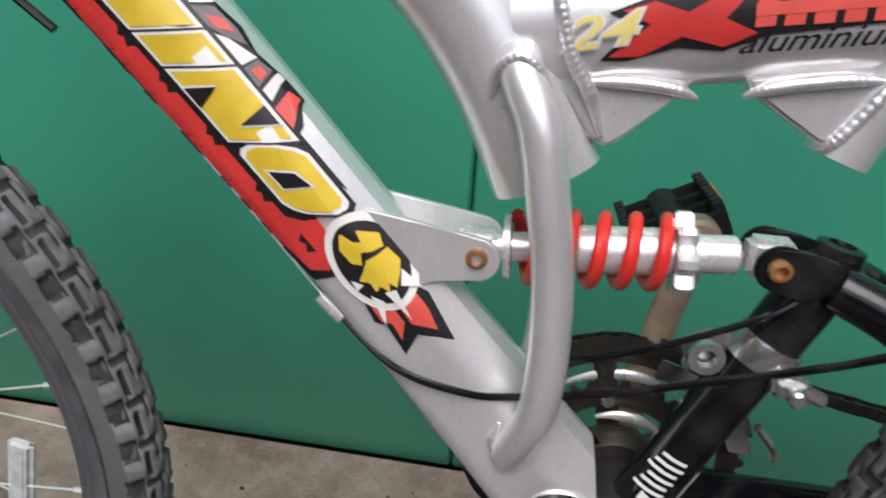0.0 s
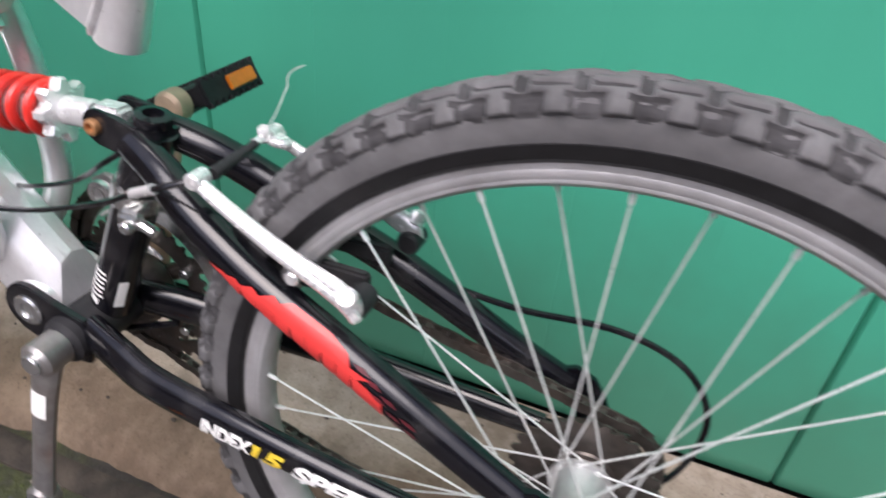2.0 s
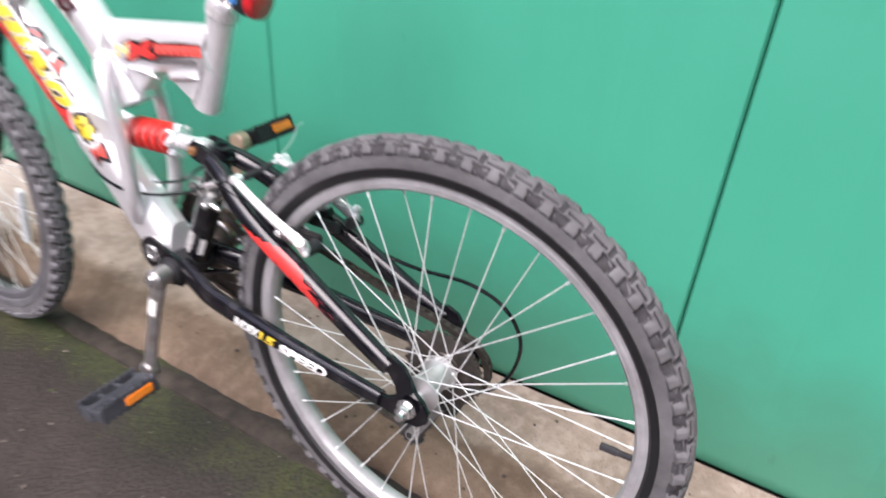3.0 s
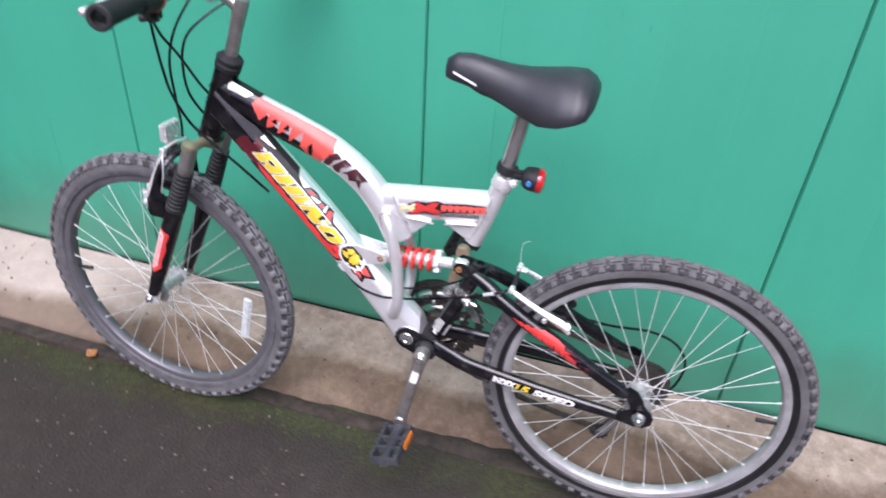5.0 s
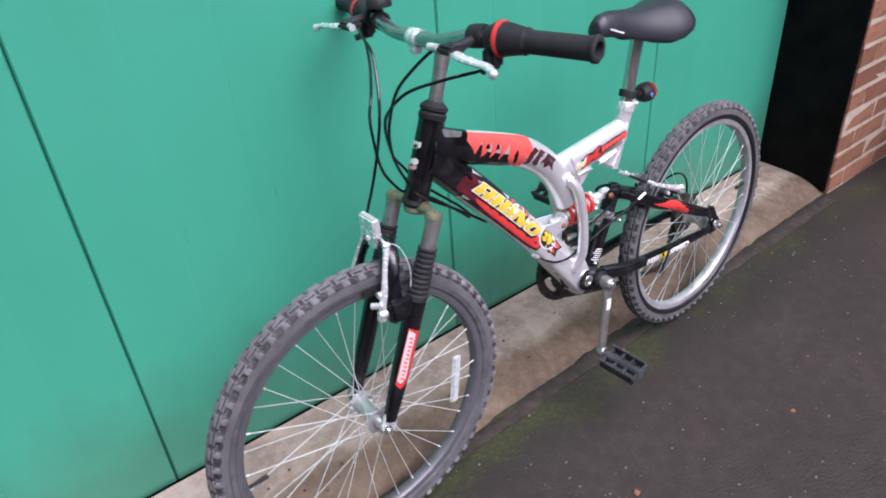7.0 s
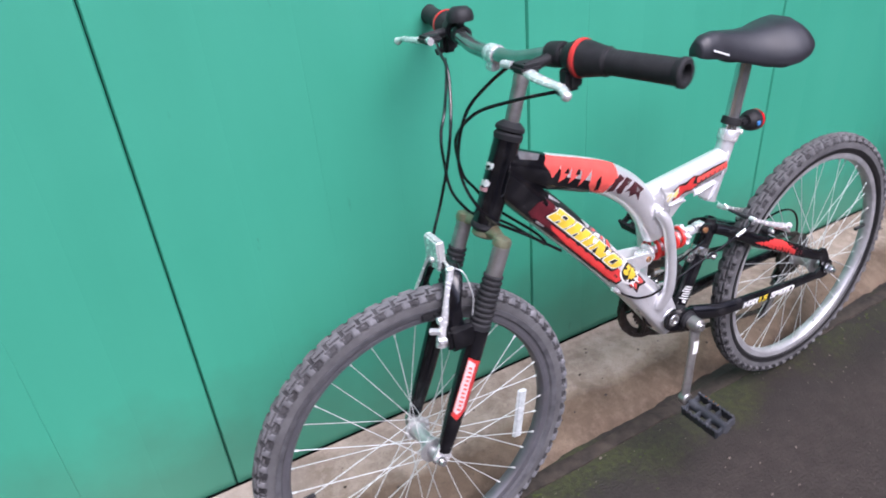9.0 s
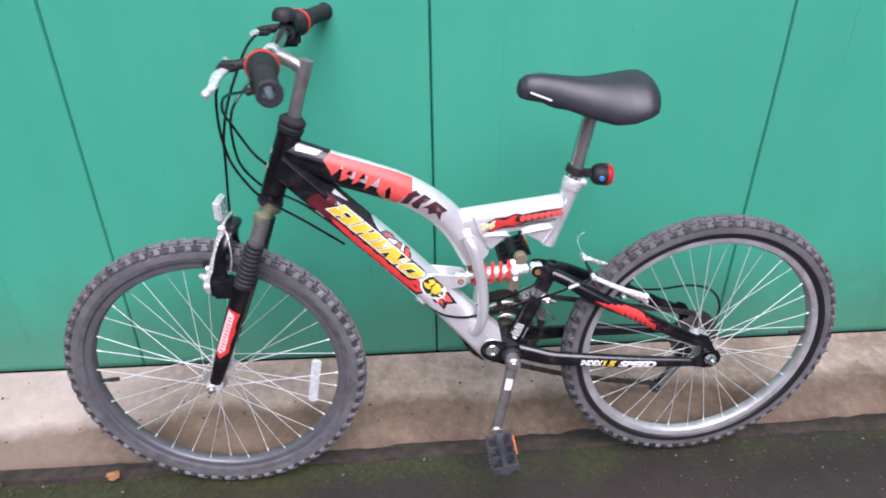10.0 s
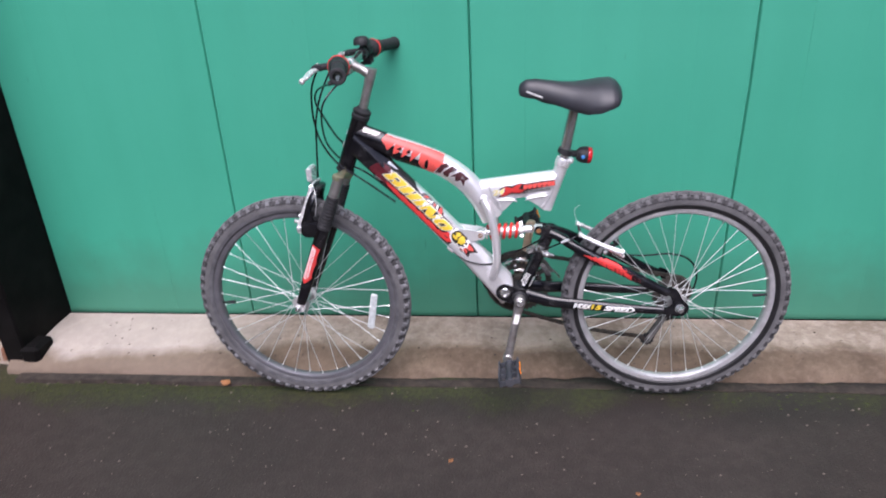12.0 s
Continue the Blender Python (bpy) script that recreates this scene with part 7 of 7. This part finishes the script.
def build_saddle():
    rows = [  # x, top, half width, thickness, droop of the edge
        (0.082, 0.870, 0.006, 0.010, 0.004), (0.085, 0.881, 0.015, 0.026, 0.008), (0.098, 0.890, 0.021, 0.038, 0.011), (0.123, 0.892, 0.024, 0.044, 0.013), (0.153, 0.888, 0.028, 0.047, 0.016), (0.183, 0.884, 0.036, 0.050, 0.020),
        (0.213, 0.883, 0.049, 0.054, 0.027), (0.243, 0.886, 0.064, 0.057, 0.035), (0.273, 0.890, 0.074, 0.052, 0.038), (0.298, 0.890, 0.075, 0.044, 0.034), (0.313, 0.882, 0.068, 0.034, 0.026), (0.321, 0.871, 0.048, 0.018, 0.013), (0.323, 0.864, 0.020, 0.007, 0.004)]
    bm = bmesh.new()
    prof = []
    n = 36
    for i in range(n + 1):
        u = i / n
        prof.append([interp([r[k] for r in rows], u) for k in range(5)])
    rings = []
    seg = 22
    for x, top, hw, th, dr in prof:
        ring = []
        for k in range(seg):
            a = 2 * math.pi * k / seg
            cy, cz = math.cos(a), math.sin(a)
            y = hw * math.copysign(abs(cy) ** 0.7, cy)
            e = abs(y) / max(hw, 1e-6)
            z = top - th * 0.5 + th * 0.5 * math.copysign(abs(cz) ** 0.8, cz) - dr * e ** 2
            if cz < 0:
                z = min(z, top - dr * e ** 2 - th * 0.3)
            ring.append(bm.verts.new((x, y, z)))
        rings.append(ring)
    for r0, r1 in zip(rings, rings[1:]):
        for k in range(seg):
            bm.faces.new((r0[k], r0[(k + 1) % seg], r1[(k + 1) % seg], r1[k]))
    bm.faces.new(rings[0])
    bm.faces.new(rings[-1])
    saddle = bpart("saddle", bm, M_SADDLE, label="black vinyl padded saddle", angle=60)
    bm = bmesh.new()
    for s in (-1, 1):
        rod(bm, [(0.110, s * 0.010, 0.858), (0.150, s * 0.020, 0.838), (0.240, s * 0.022, 0.832), (0.300, s * 0.035, 0.850)], 0.0035, 16, 8)
    block(bm, (0.200, -0.024, 0.822), (0.238, 0.024, 0.842), 0.005)
    part("saddle_rail", bm, M_BLACKPL, saddle, "black saddle rails and clamp")
    bm = bmesh.new()
    plate(bm, [(0.100, 0.868), (0.138, 0.853), (0.138, 0.8495), (0.100, 0.8645)], -0.0262, -0.0250)
    for v in bm.verts:
        v.co.y += -0.0015 * (v.co.x - 0.1) / 0.038
    part("white_strip", bm, M_WHITE, saddle, "thin white lettering strip on the saddle nose")


def build_lamp():
    bm = bmesh.new()
    d = Vector((0.041, 0, 0.120)).normalized()
    lathe(bm, [(0.0136, -0.007), (0.0178, -0.007), (0.0182, -0.004), (0.0182, 0.004), (0.0178, 0.007), (0.0136, 0.007)], (0.1965, 0, 0.712), d, 22, close=True)
    block(bm, (0.208, -0.016, 0.700), (0.232, 0.002, 0.714), 0.004)
    a = Vector((0.97, 0.08, -0.12)).normalized()
    lathe(bm, [(0, -0.004), (0.012, -0.004), (0.0180, 0.002), (0.0205, 0.012), (0.0205, 0.022), (0, 0.022)], (0.228, -0.010, 0.706), a, 24)
    lamp = bpart("rear_lamp", bm, M_BLACKPL, label="black clip-on rear lamp with a red lens")
    bm = bmesh.new()
    lathe(bm, [(0, 0.021), (0.0207, 0.021), (0.0210, 0.026), (0.0190, 0.031), (0.0115, 0.034), (0, 0.035)], (0.228, -0.010, 0.706), a, 24)
    part("lens", bm, M_LENS, lamp, "red domed lens")
    bm = bmesh.new()
    lathe(bm, disc(0.0050, 0.002, 0.001), (0.238, -0.0295, 0.704), (0.1, -1, 0), 14)
    part("switch", bm, surface("blue_button", (0.05, 0.22, 0.55), 0.4), lamp, "small blue button")


down, top, beam, head = build_frame()
build_decals(down, top, beam)
build_swingarm()
build_shock()
build_cranks()
build_drivetrain()
build_wheel("rear_wheel", Matrix.Translation(REAR) @ Matrix.Translation((-0.008, -0.006, 0)) @ Matrix.Rotation(radians(1.4), 4, "Z"), "rear wheel with silver rim and dusty knobbly tyre", 0.02, True)
build_wheel("front_wheel", STEER @ Matrix.Translation(FRONT) @ Matrix.Translation((-0.005, 0, -0.004)) @ Matrix.Scale(1.015, 4), "front wheel with grey rim and dusty knobbly tyre", math.pi * 1.02, False)
build_fork()
build_brakes()
build_cockpit()
build_cables()
build_saddle()
build_lamp()


# ---------------------------------------------------------------- beside the door
def build_planter():
    m = Matrix.Translation((1.73, -0.36, 0.0)) @ Matrix.Rotation(radians(49), 4, "Z")
    box = new("planter")
    box.matrix_world = m
    tagged(box, "white painted wooden planter box with sunk panels on the asphalt", "planter")
    w, h = 0.24, 0.36
    for k in range(4):
        bm = bmesh.new()
        # side frame with a sunk field, splayed a little outwards
        for lo, hi in (((0, 0, 0), (w, 0.022, 0.045)), ((0, 0, h - 0.045), (w, 0.022, h)), ((0, 0, 0.045), (0.035, 0.022, h - 0.045)), ((w - 0.035, 0, 0.045), (w, 0.022, h - 0.045))):
            block(bm, lo, hi, 0.002)
        block(bm, (0.034, 0.010, 0.044), (w - 0.034, 0.018, h - 0.044))
        turn = Matrix.Translation((w / 2, -w / 2, 0)) @ Matrix.Rotation(radians(90 * k), 4, "Z") @ Matrix.Translation((-w / 2, -w / 2, 0))
        bmesh.ops.transform(bm, matrix=turn, verts=bm.verts)
        part("side_panel", bm, M_PLANTER, box)
    bm = bmesh.new()
    block(bm, (0.02, -w + 0.02, 0.05), (w - 0.02, -0.02, h - 0.03))
    part("soil", bm, M_SOIL, box, "dark soil")
    fern = new("fern")
    fern.matrix_world = m @ Matrix.Translation((w / 2, -w / 2, h - 0.03))
    tagged(fern, "green fern growing in the white planter", "fern")
    rng = random.Random(4)
    for k in range(16):
        bm = bmesh.new()
        a = 2 * math.pi * k / 16 + rng.uniform(-0.2, 0.2)
        ln, rise = rng.uniform(0.16, 0.30), rng.uniform(0.18, 0.36)
        d = Vector((math.cos(a), math.sin(a), 0))
        sd = Vector((-d.y, d.x, 0))
        line = [d * ln * u + Vector((0, 0, rise * (2 * u - 1.35 * u * u))) for u in (i / 12 for i in range(13))]
        rod(bm, line, 0.0018, 12, 4, ref=sd)
        for i in range(2, 13):
            u = i / 12
            q = 0.062 * math.sin(math.pi * min(1, u * 0.9 + 0.1)) + 0.01
            for s in (-1, 1):
                p = line[i]
                t = p + sd * s * q + d * 0.02 + Vector((0, 0, -0.012))
                mid = p.lerp(t, 0.5)
                f = d * 0.009
                vs = [bm.verts.new(c) for c in (p, mid - f, t, mid + f + Vector((0, 0, 0.003)))]
                bm.faces.new(vs)
        part("frond", bm, M_FERN, fern, smooth=False)


def build_ornament():
    bm = bmesh.new()
    lathe(bm, [(0, 0), (0.062, 0.0), (0.066, 0.012), (0.064, 0.060), (0.058, 0.110), (0.052, 0.114), (0.050, 0.130), (0.040, 0.175), (0.026, 0.205), (0.022, 0.220), (0.028, 0.232), (0.040, 0.255), (0.041, 0.280), (0.030, 0.305), (0.016, 0.318), (0.014, 0.330), (0, 0.335)], (0, 0, 0), (0, 0, 1), 28)
    ob = part("garden_ornament", bm, M_PLASTER)
    ob.location = (2.015, 0.058, -0.002)
    ob.scale = (0.56, 0.56, 0.88)
    tagged(ob, "chalky white turned garden ornament by the brick pier", "ornament")


def leaf(name, loc, size, turn, rng, curl=0.25, material=None, label="curled orange-brown fallen leaf on the asphalt"):
    bm = bmesh.new()
    n = 8
    rows = []
    for i in range(n + 1):
        u = i / n
        w = 0.36 * math.sin(math.pi * u ** 0.8) * (1 + 0.2 * rng.uniform(-1, 1)) + 0.004
        z = curl * (u - 0.5) ** 2 + 0.03 * rng.uniform(-1, 1)
        rows.append([bm.verts.new(((u - 0.5) * size, -w * size, (z + 0.16) * size)), bm.verts.new(((u - 0.5) * size, 0, (z + 0.02) * size)), bm.verts.new(((u - 0.5) * size, w * size, (z + 0.11) * size))])
    for a, b in zip(rows, rows[1:]):
        for k in range(2):
            bm.faces.new((a[k], a[k + 1], b[k + 1], b[k]))
    ob = part(name, bm, material or M_LEAF)
    ob.matrix_world = Matrix.Translation(loc) @ Matrix.Rotation(turn, 4, "Z")
    sol = ob.modifiers.new("thick", "SOLIDIFY")
    sol.thickness = 0.0006
    tagged(ob, label, "leaf", "fallen leaves")


def build_litter():
    rng = random.Random(12)
    for x, y, s in ((-0.81, 0.035, 0.036), (1.53, -0.12, 0.065), (-0.09, -0.27, 0.018), (-0.16, -0.42, 0.02), (0.36, -0.36, 0.014), (2.3, -0.35, 0.05), (1.15, -0.45, 0.022)):
        leaf("fallen_leaf", (x, y, 0.0), s, rng.uniform(0, 6), rng)
    leaf("green_leaf", (-1.635, 0.015, 0.004), 0.060, 0.4, rng, 0.3, M_FERN, "small green leaf at the foot of the brick pier")
    bm = bmesh.new()
    for _ in range(2200):
        x, y = rng.uniform(-1.7, 2.4), rng.uniform(-1.5, 0.05)
        r = rng.choice((0.0008, 0.0010, 0.0012, 0.0016, 0.0026)) * rng.uniform(0.7, 1.3)
        vs = bmesh.ops.create_icosphere(bm, subdivisions=1, radius=r, matrix=Matrix.Translation((x, y, r * 0.2)) @ Matrix.Diagonal((1.3, 1, 0.7, 1)))["verts"]
        for v in vs:
            v.co += Vector([rng.uniform(-0.2, 0.2) * r for _ in range(3)])
    tagged(part("loose_grit", bm, M_STONE, smooth=False), "scattered pale grit on the asphalt", "grit", kind="stuff")
    bm = bmesh.new()
    for _ in range(420):
        x = rng.uniform(-1.45, 1.6)
        y = 0.040 + 0.008 * x - abs(rng.gauss(0, 0.045))
        if noise.noise((x * 2.4, 7.0, 0.0)) + rng.uniform(-0.5, 0.5) < -0.05:
            continue
        r = rng.uniform(0.002, 0.005)
        vs = bmesh.ops.create_icosphere(bm, subdivisions=1, radius=r, matrix=Matrix.Translation((x, y, -0.002)) @ Matrix.Diagonal((1.2, 1, 0.42, 1)))["verts"]
        for v in vs:
            v.co += Vector([rng.uniform(-0.25, 0.25) * r for _ in range(3)])
    tagged(part("moss_tufts", bm, M_MOSS, smooth=True), "low green moss cushions along the sill edge", "moss", kind="stuff")
    bm = bmesh.new()
    for _ in range(120):
        x, y = rng.uniform(-1.4, 1.4), rng.uniform(0.12, 0.35)
        r = rng.uniform(0.0012, 0.0034)
        bmesh.ops.create_icosphere(bm, subdivisions=1, radius=r, matrix=Matrix.Translation((x, y, 0.054 - 0.12 * max(0, 0.24 - y))) @ Matrix.Diagonal((1.3, 1, 0.6, 1)))
    tagged(part("crumbs", bm, M_EDGING, smooth=False), "small brown crumbs lying on the concrete sill", "crumbs", kind="stuff")


def build_dry_stems():
    rng = random.Random(21)
    bm = bmesh.new()
    for _ in range(520):
        p = Vector((rng.uniform(2.35, 2.75), rng.uniform(-0.9, 0.5), rng.uniform(0.45, 1.1)))
        q = p + Vector((rng.uniform(-0.15, 0.1), rng.uniform(-0.2, 0.2), rng.uniform(-0.32, -0.08)))
        rod(bm, [Vector((2.74, p.y, p.z)), p.lerp(q, 0.4) + Vector((0, 0, 0.03)), q], 0.0016, 5, 4)
    tagged(part("dry_stems", bm, M_STRAW), "brown dead stems hanging over the stone wall", "dead plants", kind="stuff")


build_planter()
build_ornament()
build_litter()
build_dry_stems()

# ---------------------------------------------------------------- masonry, piece by piece
bricks = brick_meshes()
build_brickwork("wall_brick_right", RIGHT_X + 0.019, 2.20, 0.098, 30, bricks, random.Random(1))
build_brickwork("wall_brick_left", -3.3, LEFT_X - 0.076, 0.125, 30, bricks, random.Random(2))
bm = bmesh.new()
block(bm, (-3.3, 0.13, 2.4), (2.20, 0.48, 3.0))
tagged(part("wall_brick_above", bm, M_MORTAR), "rendered wall over the garage door", "wall", kind="structure")
build_rubble_wall(random.Random(9))
